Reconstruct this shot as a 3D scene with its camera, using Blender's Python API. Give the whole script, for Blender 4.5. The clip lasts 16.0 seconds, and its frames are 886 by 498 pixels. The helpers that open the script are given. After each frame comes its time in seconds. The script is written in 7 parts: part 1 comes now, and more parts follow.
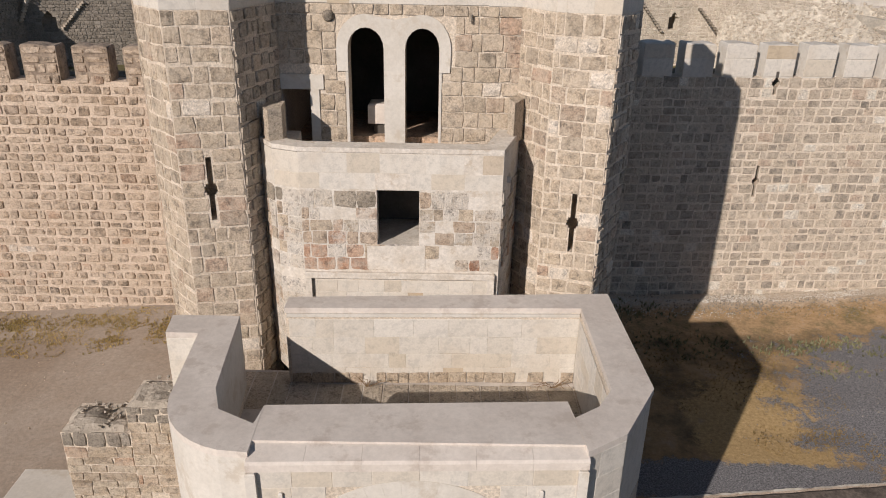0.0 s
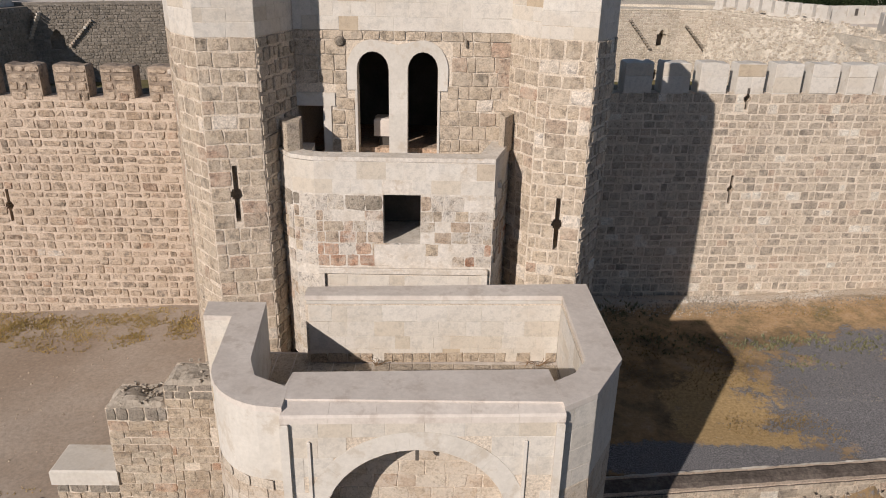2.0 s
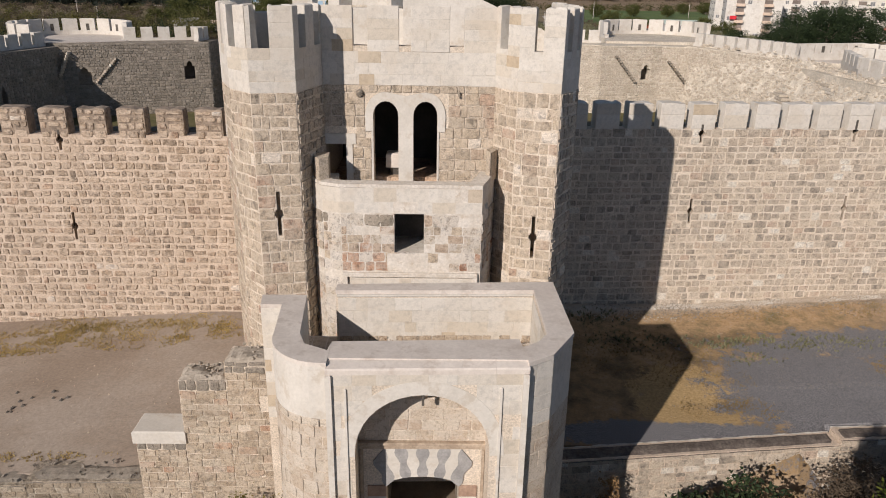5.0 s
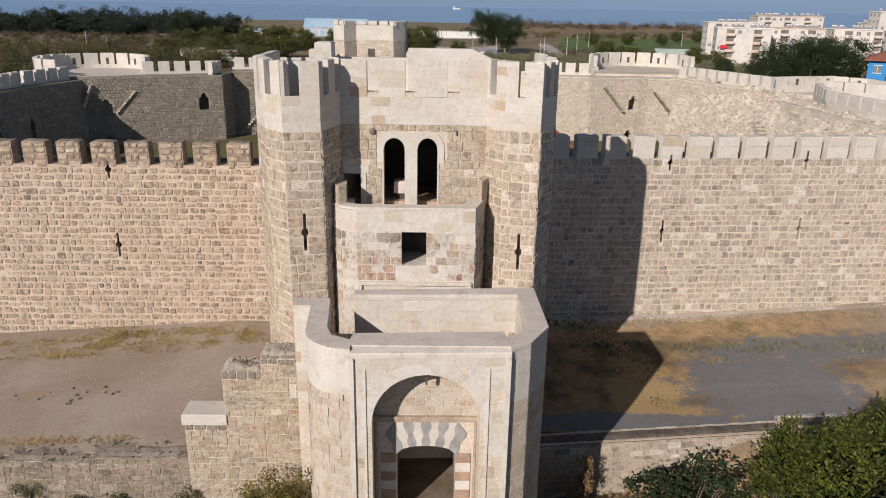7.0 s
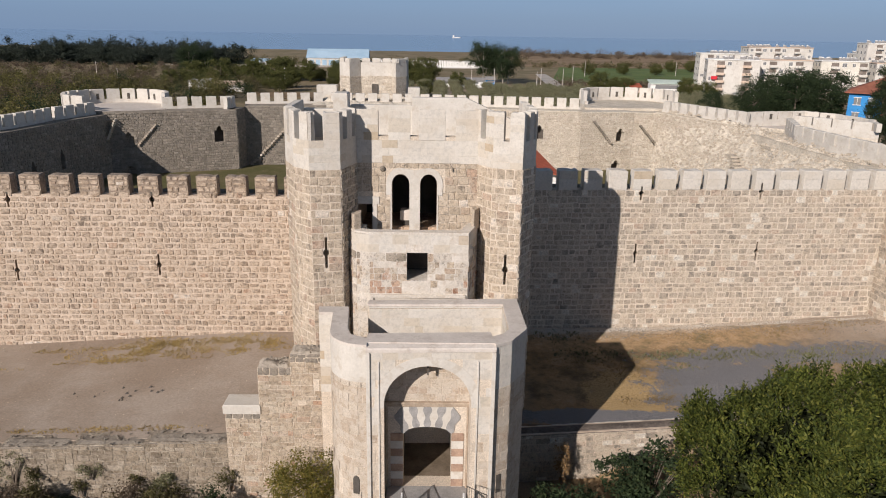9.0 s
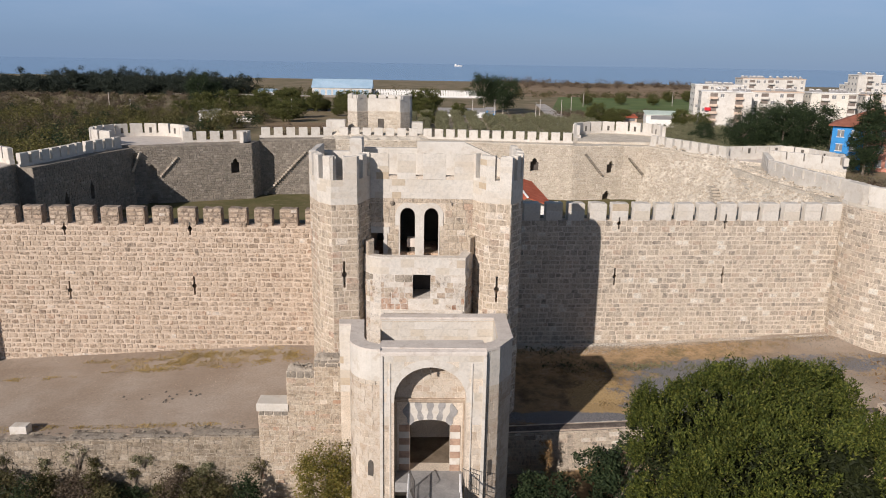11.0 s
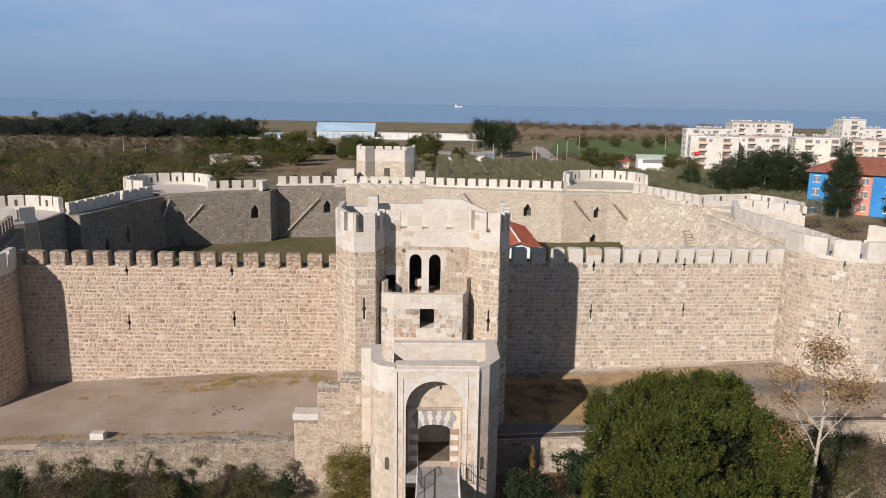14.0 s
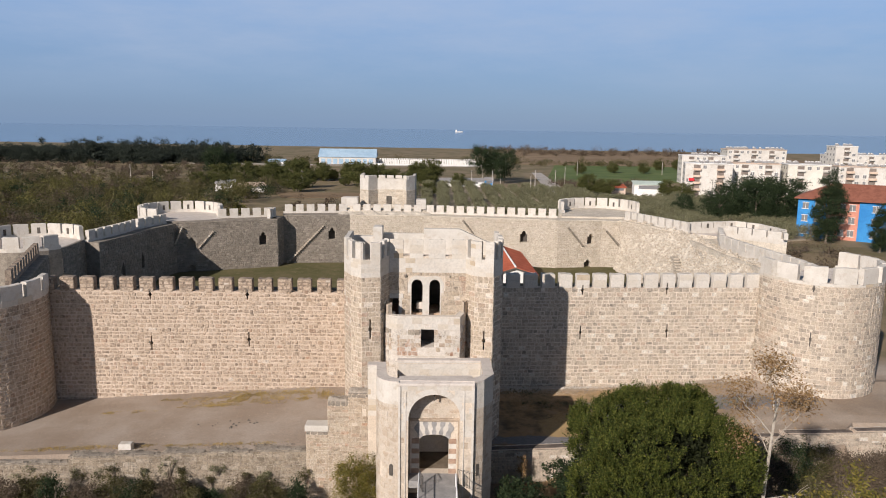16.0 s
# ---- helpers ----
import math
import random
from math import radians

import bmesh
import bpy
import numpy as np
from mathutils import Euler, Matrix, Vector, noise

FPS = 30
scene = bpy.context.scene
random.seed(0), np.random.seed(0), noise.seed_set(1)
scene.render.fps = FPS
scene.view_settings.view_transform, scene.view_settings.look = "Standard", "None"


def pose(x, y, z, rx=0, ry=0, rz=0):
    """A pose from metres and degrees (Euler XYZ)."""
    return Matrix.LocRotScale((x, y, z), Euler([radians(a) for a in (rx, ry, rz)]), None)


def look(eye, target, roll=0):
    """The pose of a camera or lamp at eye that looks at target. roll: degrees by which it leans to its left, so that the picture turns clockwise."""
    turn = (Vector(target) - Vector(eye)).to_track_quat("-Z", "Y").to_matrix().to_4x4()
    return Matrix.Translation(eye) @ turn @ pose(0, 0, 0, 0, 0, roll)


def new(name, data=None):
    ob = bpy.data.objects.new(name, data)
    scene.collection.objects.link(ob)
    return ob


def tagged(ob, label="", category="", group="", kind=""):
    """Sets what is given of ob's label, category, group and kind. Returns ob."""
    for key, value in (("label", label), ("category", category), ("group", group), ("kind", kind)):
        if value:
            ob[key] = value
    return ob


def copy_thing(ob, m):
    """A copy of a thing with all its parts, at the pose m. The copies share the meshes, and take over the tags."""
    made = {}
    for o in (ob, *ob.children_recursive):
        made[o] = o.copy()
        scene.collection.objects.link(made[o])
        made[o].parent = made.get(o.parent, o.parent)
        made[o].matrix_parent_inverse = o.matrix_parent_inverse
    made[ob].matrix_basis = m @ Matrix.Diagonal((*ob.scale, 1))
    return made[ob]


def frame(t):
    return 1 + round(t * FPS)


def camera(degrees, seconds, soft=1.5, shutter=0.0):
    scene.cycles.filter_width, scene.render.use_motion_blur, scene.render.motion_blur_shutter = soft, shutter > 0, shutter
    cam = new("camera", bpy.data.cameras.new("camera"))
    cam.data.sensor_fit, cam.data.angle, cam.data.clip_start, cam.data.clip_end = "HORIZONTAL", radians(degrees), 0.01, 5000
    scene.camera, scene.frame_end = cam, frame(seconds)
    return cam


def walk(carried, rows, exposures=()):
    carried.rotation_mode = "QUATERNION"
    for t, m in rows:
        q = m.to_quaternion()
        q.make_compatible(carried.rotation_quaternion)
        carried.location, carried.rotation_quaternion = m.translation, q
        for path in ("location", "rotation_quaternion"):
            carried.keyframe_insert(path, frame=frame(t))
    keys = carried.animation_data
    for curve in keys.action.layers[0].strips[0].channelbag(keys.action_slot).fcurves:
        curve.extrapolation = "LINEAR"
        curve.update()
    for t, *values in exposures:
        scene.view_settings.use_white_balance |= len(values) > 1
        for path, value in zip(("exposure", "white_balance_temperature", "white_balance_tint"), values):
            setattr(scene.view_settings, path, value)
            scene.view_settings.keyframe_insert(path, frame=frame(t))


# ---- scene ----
cam = camera(62.3, 16.0, 1.02)
PATH = [
    (0.0, (1.065, -19.425, 17.828), (1.283, -1.092, 9.838), 1.21),
    (0.5, (1.058, -19.944, 17.863), (1.290, -1.565, 9.979), 1.17),
    (1.0, (1.024, -20.562, 18.003), (1.292, -2.151, 10.195), 1.16),
    (1.5, (0.980, -21.281, 18.210), (1.284, -2.838, 10.479), 1.17),
    (2.0, (0.934, -22.062, 18.430), (1.274, -3.586, 10.779), 1.22),
    (2.5, (0.902, -22.903, 18.681), (1.274, -4.393, 11.116), 1.23),
    (3.0, (0.894, -23.806, 18.956), (1.283, -5.270, 11.457), 1.22),
    (5.5, (0.892, -29.295, 20.412), (1.213, -10.499, 13.584), 0.96),
    (6.0, (0.869, -30.649, 20.765), (1.193, -11.800, 14.087), 0.94),
    (6.5, (0.830, -32.033, 21.137), (1.164, -13.129, 14.615), 0.92),
    (7.0, (0.797, -33.484, 21.524), (1.140, -14.525, 15.165), 0.93),
    (7.5, (0.771, -35.056, 21.946), (1.121, -16.042, 15.753), 0.93),
    (8.0, (0.752, -36.693, 22.383), (1.106, -17.626, 16.356), 0.92),
    (8.5, (0.757, -38.392, 22.835), (1.108, -19.273, 16.975), 0.92),
    (9.0, (0.756, -40.112, 23.277), (1.097, -20.941, 17.587), 0.93),
    (11.5, (0.709, -49.173, 25.640), (0.980, -29.764, 20.819), 0.98),
    (12.0, (0.707, -51.015, 26.111), (0.966, -31.561, 21.474), 0.98),
    (12.5, (0.679, -52.702, 26.542), (0.927, -33.209, 22.073), 0.97),
    (13.0, (0.625, -54.486, 27.028), (0.871, -34.957, 22.722), 0.96),
    (13.5, (0.561, -56.427, 27.570), (0.810, -36.863, 23.423), 0.94),
    (14.0, (0.482, -58.343, 28.047), (0.736, -38.745, 24.061), 0.93),
    (14.5, (0.415, -60.120, 28.477), (0.673, -40.492, 24.650), 0.92),
    (15.0, (0.381, -61.736, 28.865), (0.639, -42.077, 25.192), 0.91),
    (15.5, (0.416, -63.068, 29.174), (0.666, -43.380, 25.661), 0.90),
    (16.0, (0.530, -64.098, 29.377), (0.761, -44.380, 26.036), 0.89),
]
walk(cam, [(t, look(eye, target, roll)) for t, eye, target, roll in PATH], [(0.0, -0.08, 6400, 13), (8.0, 0.0, 6320, 13), (12.0, 0.1, 6300, 13), (16.0, 0.14, 6350, 13)])

# ---- light ----
SUN_DIR = Vector((0.551, 0.835, 0.0)).normalized() * math.cos(radians(26.5)) + Vector((0, 0, -math.sin(radians(26.5))))
world = bpy.data.worlds.new("sky")
scene.world = world
world.use_nodes = True
wn, wl = world.node_tree.nodes, world.node_tree.links
sky = wn.new("ShaderNodeTexSky")
sky.sky_type = "NISHITA"
sky.sun_disc = False
sky.sun_elevation = radians(26.5)
sky.sun_rotation = math.atan2(-SUN_DIR.x, -SUN_DIR.y)
sky.air_density, sky.dust_density, sky.ozone_density = 1.0, 0.4, 3.0
wn["Background"].inputs["Strength"].default_value = 0.081
# even haze over the clear sky, with faint high cloud
haze = wn.new("ShaderNodeMix")
haze.data_type = "RGBA"
rise = wn.new("ShaderNodeSeparateXYZ")
fade = wn.new("ShaderNodeMapRange")
fade.inputs["From Min"].default_value, fade.inputs["From Max"].default_value = 0.16, 0.75
fade.inputs["To Min"].default_value, fade.inputs["To Max"].default_value = 0.82, 0.12
low_sky = wn.new("ShaderNodeValToRGB")
low_sky.color_ramp.elements[0].position, low_sky.color_ramp.elements[0].color = 0.015, (0.20, 0.335, 0.555, 1)
low_sky.color_ramp.elements[1].position, low_sky.color_ramp.elements[1].color = 0.16, (0.33, 0.50, 0.79, 1)
lift = wn.new("ShaderNodeVectorMath")
lift.operation = "SCALE"
lift.inputs["Scale"].default_value = 10.0
wl.new(low_sky.outputs[0], lift.inputs[0])
wl.new(lift.outputs[0], haze.inputs[7])
wl.new(sky.outputs[0], haze.inputs[6])
puff = wn.new("ShaderNodeTexNoise")
puff.inputs["Scale"].default_value, puff.inputs["Detail"].default_value, puff.inputs["Roughness"].default_value = 2.2, 7.0, 0.62
thin = wn.new("ShaderNodeMapRange")
thin.inputs["From Min"].default_value, thin.inputs["From Max"].default_value, thin.inputs["To Max"].default_value = 0.42, 0.66, 0.5
stretch = wn.new("ShaderNodeMapping")
stretch.inputs["Scale"].default_value = (1.0, 1.0, 4.5)
aim = wn.new("ShaderNodeTexCoord")
wl.new(aim.outputs["Generated"], stretch.inputs[0])
wl.new(aim.outputs["Generated"], rise.inputs[0])
wl.new(rise.outputs["Z"], fade.inputs["Value"])
wl.new(fade.outputs[0], haze.inputs[0])
wl.new(rise.outputs["Z"], low_sky.inputs[0])
# cloud thins towards the horizon; the zenith is a deeper blue
veil = wn.new("ShaderNodeMapRange")
veil.inputs["From Min"].default_value, veil.inputs["From Max"].default_value = 0.02, 0.10
wl.new(rise.outputs["Z"], veil.inputs["Value"])
thinner = wn.new("ShaderNodeMath")
thinner.operation = "MULTIPLY"
wl.new(thin.outputs[0], thinner.inputs[0])
wl.new(veil.outputs[0], thinner.inputs[1])
deep = wn.new("ShaderNodeMapRange")
deep.inputs["From Min"].default_value, deep.inputs["From Max"].default_value = 0.2, 0.65
deep.inputs["To Min"].default_value, deep.inputs["To Max"].default_value = 1.0, 0.32
wl.new(rise.outputs["Z"], deep.inputs["Value"])
deepen = wn.new("ShaderNodeVectorMath")
deepen.operation = "SCALE"
wl.new(deep.outputs[0], deepen.inputs["Scale"])
wl.new(stretch.outputs[0], puff.inputs["Vector"])
wl.new(puff.outputs[0], thin.inputs["Value"])
cloud = wn.new("ShaderNodeMix")
cloud.data_type = "RGBA"
cloud.inputs[7].default_value = (5.0, 5.9, 7.4, 1)
wl.new(thinner.outputs[0], cloud.inputs[0])
wl.new(haze.outputs[2], cloud.inputs[6])
wl.new(cloud.outputs[2], deepen.inputs[0])
wl.new(deepen.outputs[0], wn["Background"].inputs[0])
sun = new("sun", bpy.data.lights.new("sun", "SUN"))
sun.data.energy, sun.data.angle, sun.data.color = 5.0, radians(0.5), (1.0, 0.912, 0.815)
sun.matrix_world = look((0, 0, 60), Vector((0, 0, 60)) + SUN_DIR)


# ---- materials ----
def material(name, rough=0.9):
    m = bpy.data.materials.new(name)
    m.use_nodes = True
    b = m.node_tree.nodes["Principled BSDF"]
    b.inputs["Roughness"].default_value = rough
    b.inputs["Specular IOR Level"].default_value = 0.25
    return m, m.node_tree.nodes, m.node_tree.links, b


def ramp(nodes, stops, kind="LINEAR"):
    r = nodes.new("ShaderNodeValToRGB")
    r.color_ramp.interpolation = kind
    while len(r.color_ramp.elements) < len(stops):
        r.color_ramp.elements.new(0.5)
    for e, (p, c) in zip(r.color_ramp.elements, stops):
        e.position, e.color = p, (*c, 1)
    return r


def noise_tex(nodes, links, scale, detail=4, rough=0.6, source="world"):
    n = nodes.new("ShaderNodeTexNoise")
    n.inputs["Scale"].default_value, n.inputs["Detail"].default_value, n.inputs["Roughness"].default_value = scale, detail, rough
    if source == "world":
        g = nodes.new("ShaderNodeNewGeometry")
        links.new(g.outputs["Position"], n.inputs["Vector"])
    else:
        g = nodes.new("ShaderNodeTexCoord")
        links.new(g.outputs["Object"], n.inputs["Vector"])
    return n


def blend(nodes, links, kind, fac, a, b):
    x = nodes.new("ShaderNodeMix")
    x.data_type, x.blend_type = "RGBA", kind
    for sock, v in ((x.inputs[0], fac), (x.inputs[6], a), (x.inputs[7], b)):
        if isinstance(v, (int, float)):
            sock.default_value = v
        elif isinstance(v, tuple):
            sock.default_value = (*v, 1)
        else:
            links.new(v, sock)
    return x.outputs[2]


def bump(nodes, links, bsdf, height, strength, distance):
    b = nodes.new("ShaderNodeBump")
    b.inputs["Strength"].default_value, b.inputs["Distance"].default_value = strength, distance
    links.new(height, b.inputs["Height"])
    links.new(b.outputs[0], bsdf.inputs["Normal"])


def piece_random(nodes, links):
    """A number for each piece, whether an object of its own or an island of a joined mesh."""
    o, g = nodes.new("ShaderNodeObjectInfo"), nodes.new("ShaderNodeNewGeometry")
    a, f = nodes.new("ShaderNodeMath"), nodes.new("ShaderNodeMath")
    a.operation, f.operation = "ADD", "FRACT"
    links.new(o.outputs["Random"], a.inputs[0])
    links.new(g.outputs["Random Per Island"], a.inputs[1])
    links.new(a.outputs[0], f.inputs[0])
    return f.outputs[0]


def piece_mat(name, stops, grain=0.5, stain=(0.30, 0.26, 0.22), stain_amount=0.45, relief=0.6, rough=0.92, dist=0.03, smear=0.0, smear_color=(0.56, 0.475, 0.385), pits=0.0, mottle=0.0):
    m, n, l, b = material(name, rough)
    tone = ramp(n, stops)
    l.new(piece_random(n, l), tone.inputs[0])
    fine = noise_tex(n, l, 20.0, 6, 0.72)
    f2 = ramp(n, [(0.36, (1 - grain,) * 3), (0.62, (1 + grain * 0.35,) * 3)])
    l.new(fine.outputs[0], f2.inputs[0])
    c = blend(n, l, "MULTIPLY", 1.0, tone.outputs[0], f2.outputs[0])
    if mottle:
        # lichen-grey and worn patches a hand across
        mot = noise_tex(n, l, 5.0, 3, 0.6)
        mr = ramp(n, [(0.34, (1 - mottle, 1 - mottle * 0.96, 1 - mottle * 0.9)), (0.5, (1, 1, 1)), (0.68, (1 + mottle * 0.3,) * 3)])
        l.new(mot.outputs[0], mr.inputs[0])
        c = blend(n, l, "MULTIPLY", 1.0, c, mr.outputs[0])
    big = noise_tex(n, l, 0.55, 6, 0.65)
    s = ramp(n, [(0.50, (0, 0, 0)), (0.62, (stain_amount,) * 3)])
    l.new(big.outputs[0], s.inputs[0])
    c = blend(n, l, "MIX", s.outputs[0], c, stain)
    if smear:
        # old lime washed over the faces in ragged patches
        w = noise_tex(n, l, 2.6, 9, 0.72)
        wr = ramp(n, [(0.455, (0, 0, 0)), (0.545, (smear,) * 3)])
        l.new(w.outputs[0], wr.inputs[0])
        c = blend(n, l, "MIX", wr.outputs[0], c, smear_color)
    rel = noise_tex(n, l, 9.5, 7, 0.72)
    if pits:
        pr = ramp(n, [(0.38, (1 - pits,) * 3), (0.45, (1, 1, 1))])
        l.new(rel.outputs[0], pr.inputs[0])
        c = blend(n, l, "MULTIPLY", 1.0, c, pr.outputs[0])
    l.new(c, b.inputs["Base Color"])
    bump(n, l, b, rel.outputs[0], relief, dist)
    return m


def plain_mat(name, a, c, scale=1.0, fine_scale=14.0, rough=0.9, relief=0.3, dist=0.02, dark=None, dark_at=0.56, speck=0.14):
    m, n, l, b = material(name, rough)
    big = noise_tex(n, l, scale, 7, 0.65)
    t = ramp(n, [(0.40, a), (0.60, c)])
    l.new(big.outputs[0], t.inputs[0])
    fine = noise_tex(n, l, fine_scale, 6, 0.7)
    f2 = ramp(n, [(0.36, (1 - speck,) * 3), (0.62, (1 + speck * 0.5,) * 3)])
    l.new(fine.outputs[0], f2.inputs[0])
    col = blend(n, l, "MULTIPLY", 1.0, t.outputs[0], f2.outputs[0])
    if dark:
        d = noise_tex(n, l, scale * 2.3, 8, 0.7)
        dm = ramp(n, [(dark_at, (0, 0, 0)), (dark_at + 0.09, (0.75,) * 3)])
        l.new(d.outputs[0], dm.inputs[0])
        col = blend(n, l, "MIX", dm.outputs[0], col, dark)
    l.new(col, b.inputs["Base Color"])
    bump(n, l, b, fine.outputs[0], relief, dist)
    return m


TAN = [(0.0, (0.367, 0.275, 0.194)), (0.14, (0.475, 0.367, 0.270)), (0.26, (0.281, 0.216, 0.157)), (0.38, (0.432, 0.329, 0.238)), (0.5, (0.508, 0.400, 0.302)), (0.6, (0.324, 0.254, 0.189)), (0.7, (0.443, 0.346, 0.254)), (0.8, (0.529, 0.421, 0.324)), (0.88, (0.227, 0.178, 0.135)), (0.94, (0.443, 0.297, 0.205)), (0.985, (0.486, 0.383, 0.292)), (0.988, (0.670, 0.594, 0.508)), (1.0, (0.691, 0.616, 0.529))]
PALE = [(0.0, (0.440, 0.363, 0.281)), (0.12, (0.594, 0.501, 0.391)), (0.24, (0.330, 0.281, 0.226)), (0.36, (0.528, 0.440, 0.341)), (0.48, (0.396, 0.336, 0.270)), (0.6, (0.605, 0.512, 0.407)), (0.7, (0.275, 0.237, 0.193)), (0.8, (0.550, 0.462, 0.358)), (0.88, (0.495, 0.380, 0.292)), (0.945, (0.539, 0.457, 0.363)), (0.95, (0.720, 0.660, 0.572)), (1.0, (0.720, 0.682, 0.594))]
TOWER = [(0.0, (0.461, 0.370, 0.272)), (0.1, (0.531, 0.435, 0.333)), (0.2, (0.383, 0.309, 0.229)), (0.32, (0.505, 0.409, 0.307)), (0.42, (0.313, 0.257, 0.195)), (0.52, (0.522, 0.426, 0.324)), (0.62, (0.409, 0.331, 0.247)), (0.72, (0.513, 0.418, 0.311)), (0.80, (0.357, 0.291, 0.221)), (0.875, (0.452, 0.313, 0.229)), (0.93, (0.496, 0.400, 0.303)), (0.94, (0.670, 0.590, 0.500)), (1.0, (0.690, 0.610, 0.520))]
WHITE = [(0.0, (0.567, 0.524, 0.463)), (0.25, (0.600, 0.558, 0.496)), (0.5, (0.553, 0.506, 0.439)), (0.72, (0.586, 0.543, 0.482)), (0.80, (0.534, 0.472, 0.387)), (0.87, (0.576, 0.529, 0.463)), (0.905, (0.567, 0.520, 0.454)), (0.915, (0.444, 0.350, 0.246)), (0.94, (0.472, 0.387, 0.283)), (0.945, (0.510, 0.449, 0.364)), (1.0, (0.539, 0.482, 0.406))]
PATCHY = [(0.0, (0.57, 0.51, 0.44)), (0.2, (0.52, 0.45, 0.365)), (0.35, (0.56, 0.50, 0.43)), (0.45, (0.40, 0.33, 0.25)), (0.55, (0.53, 0.455, 0.365)), (0.66, (0.45, 0.29, 0.205)), (0.75, (0.47, 0.38, 0.285)), (0.85, (0.56, 0.49, 0.41)), (1.0, (0.60, 0.545, 0.48))]
BARB = [(0.0, (0.52, 0.44, 0.345)), (0.3, (0.56, 0.485, 0.395)), (0.55, (0.49, 0.40, 0.305)), (0.8, (0.45, 0.355, 0.265)), (0.9, (0.54, 0.46, 0.365)), (1.0, (0.42, 0.31, 0.225))]
M_STONE = piece_mat("old_stone", TAN, grain=0.42, mottle=0.42, stain=(0.36, 0.285, 0.215), stain_amount=0.3, relief=1.0, dist=0.06, smear=0.62, smear_color=(0.54, 0.435, 0.34), pits=0.4)
M_STONE_PALE = piece_mat("pale_stone", PALE, grain=0.36, mottle=0.34, stain=(0.40, 0.335, 0.255), stain_amount=0.3, relief=1.0, dist=0.06, smear=0.4, smear_color=(0.56, 0.48, 0.385), pits=0.36)
M_TOWER = piece_mat("tower_stone", TOWER, grain=0.38, mottle=0.4, stain=(0.42, 0.35, 0.265), stain_amount=0.25, relief=0.9, dist=0.045, smear=0.38, smear_color=(0.60, 0.51, 0.405), pits=0.2)
M_WHITE = piece_mat("new_limestone", WHITE, grain=0.07, mottle=0.13, stain=(0.50, 0.43, 0.345), stain_amount=0.38, relief=0.22, rough=0.85, dist=0.006, pits=0.08)
M_PATCHY = piece_mat("patched_stone", PATCHY, grain=0.3, mottle=0.35, stain=(0.50, 0.42, 0.33), stain_amount=0.3, relief=1.0, dist=0.055, smear=0.6, smear_color=(0.585, 0.535, 0.47), pits=0.4)
M_BARB = piece_mat("barbican_stone", BARB, grain=0.3, stain=(0.38, 0.31, 0.24), stain_amount=0.4, relief=0.6, dist=0.03, smear=0.5, smear_color=(0.55, 0.485, 0.41), pits=0.25)
M_RUIN = piece_mat("ruin_stone", mottle=0.35, stops= [(0.0, (0.40, 0.31, 0.22)), (0.3, (0.52, 0.42, 0.31)), (0.6, (0.46, 0.36, 0.26)), (0.85, (0.55, 0.46, 0.35)), (0.93, (0.47, 0.29, 0.19)), (1.0, (0.60, 0.52, 0.42))], grain=0.38, stain=(0.29, 0.24, 0.185), stain_amount=0.4, relief=1.0, dist=0.06, smear=0.4, smear_color=(0.55, 0.465, 0.37), pits=0.4)
M_REDPATCH = piece_mat("red_brown_stone", [(0.0, (0.36, 0.20, 0.13)), (0.5, (0.45, 0.27, 0.18)), (1.0, (0.52, 0.36, 0.26))], grain=0.35, mottle=0.4, stain=(0.50, 0.42, 0.33), stain_amount=0.35, relief=1.0, dist=0.05, smear=0.45, smear_color=(0.57, 0.50, 0.42), pits=0.35)
M_DARKSTONE = piece_mat("weathered_stone", [(0.0, (0.22, 0.19, 0.155)), (0.4, (0.28, 0.24, 0.19)), (0.8, (0.34, 0.29, 0.23)), (1.0, (0.45, 0.39, 0.315))], grain=0.5, stain=(0.15, 0.13, 0.10), stain_amount=0.65, relief=1.0, dist=0.05, smear=0.45, smear_color=(0.38, 0.325, 0.26), pits=0.45)
M_GREYSTONE = piece_mat("grey_rubble", [(0.0, (0.20, 0.175, 0.145)), (0.4, (0.27, 0.235, 0.19)), (0.8, (0.32, 0.275, 0.225)), (1.0, (0.40, 0.35, 0.29))], grain=0.5, stain=(0.17, 0.145, 0.118), stain_amount=0.5, relief=1.0, dist=0.06, smear=0.4, smear_color=(0.34, 0.295, 0.24), pits=0.45)
M_MORTAR = plain_mat("lime_mortar", (0.58, 0.49, 0.39), (0.66, 0.57, 0.465), 0.8, 16, 0.95, 0.8, 0.04, speck=0.3)
M_MORTAR_TAN = plain_mat("tan_mortar", (0.500, 0.397, 0.305), (0.592, 0.482, 0.382), 0.9, 16, 0.95, 0.8, 0.04, speck=0.3)
M_MORTAR_GREY = plain_mat("grey_mortar", (0.22, 0.19, 0.155), (0.31, 0.27, 0.22), 0.9, 7, 0.95, 0.7, 0.04, dark=(0.15, 0.13, 0.105), speck=0.25)
M_CAP = plain_mat("cement_cap", (0.53, 0.47, 0.415), (0.61, 0.55, 0.49), 0.7, 9, 0.9, 0.25, 0.01, speck=0.08, dark=(0.45, 0.385, 0.33), dark_at=0.54)
M_LIME = plain_mat("smooth_limestone", (0.53, 0.49, 0.43), (0.595, 0.555, 0.495), 0.7, 9, 0.85, 0.16, 0.006, dark=(0.47, 0.41, 0.335), dark_at=0.53, speck=0.07)
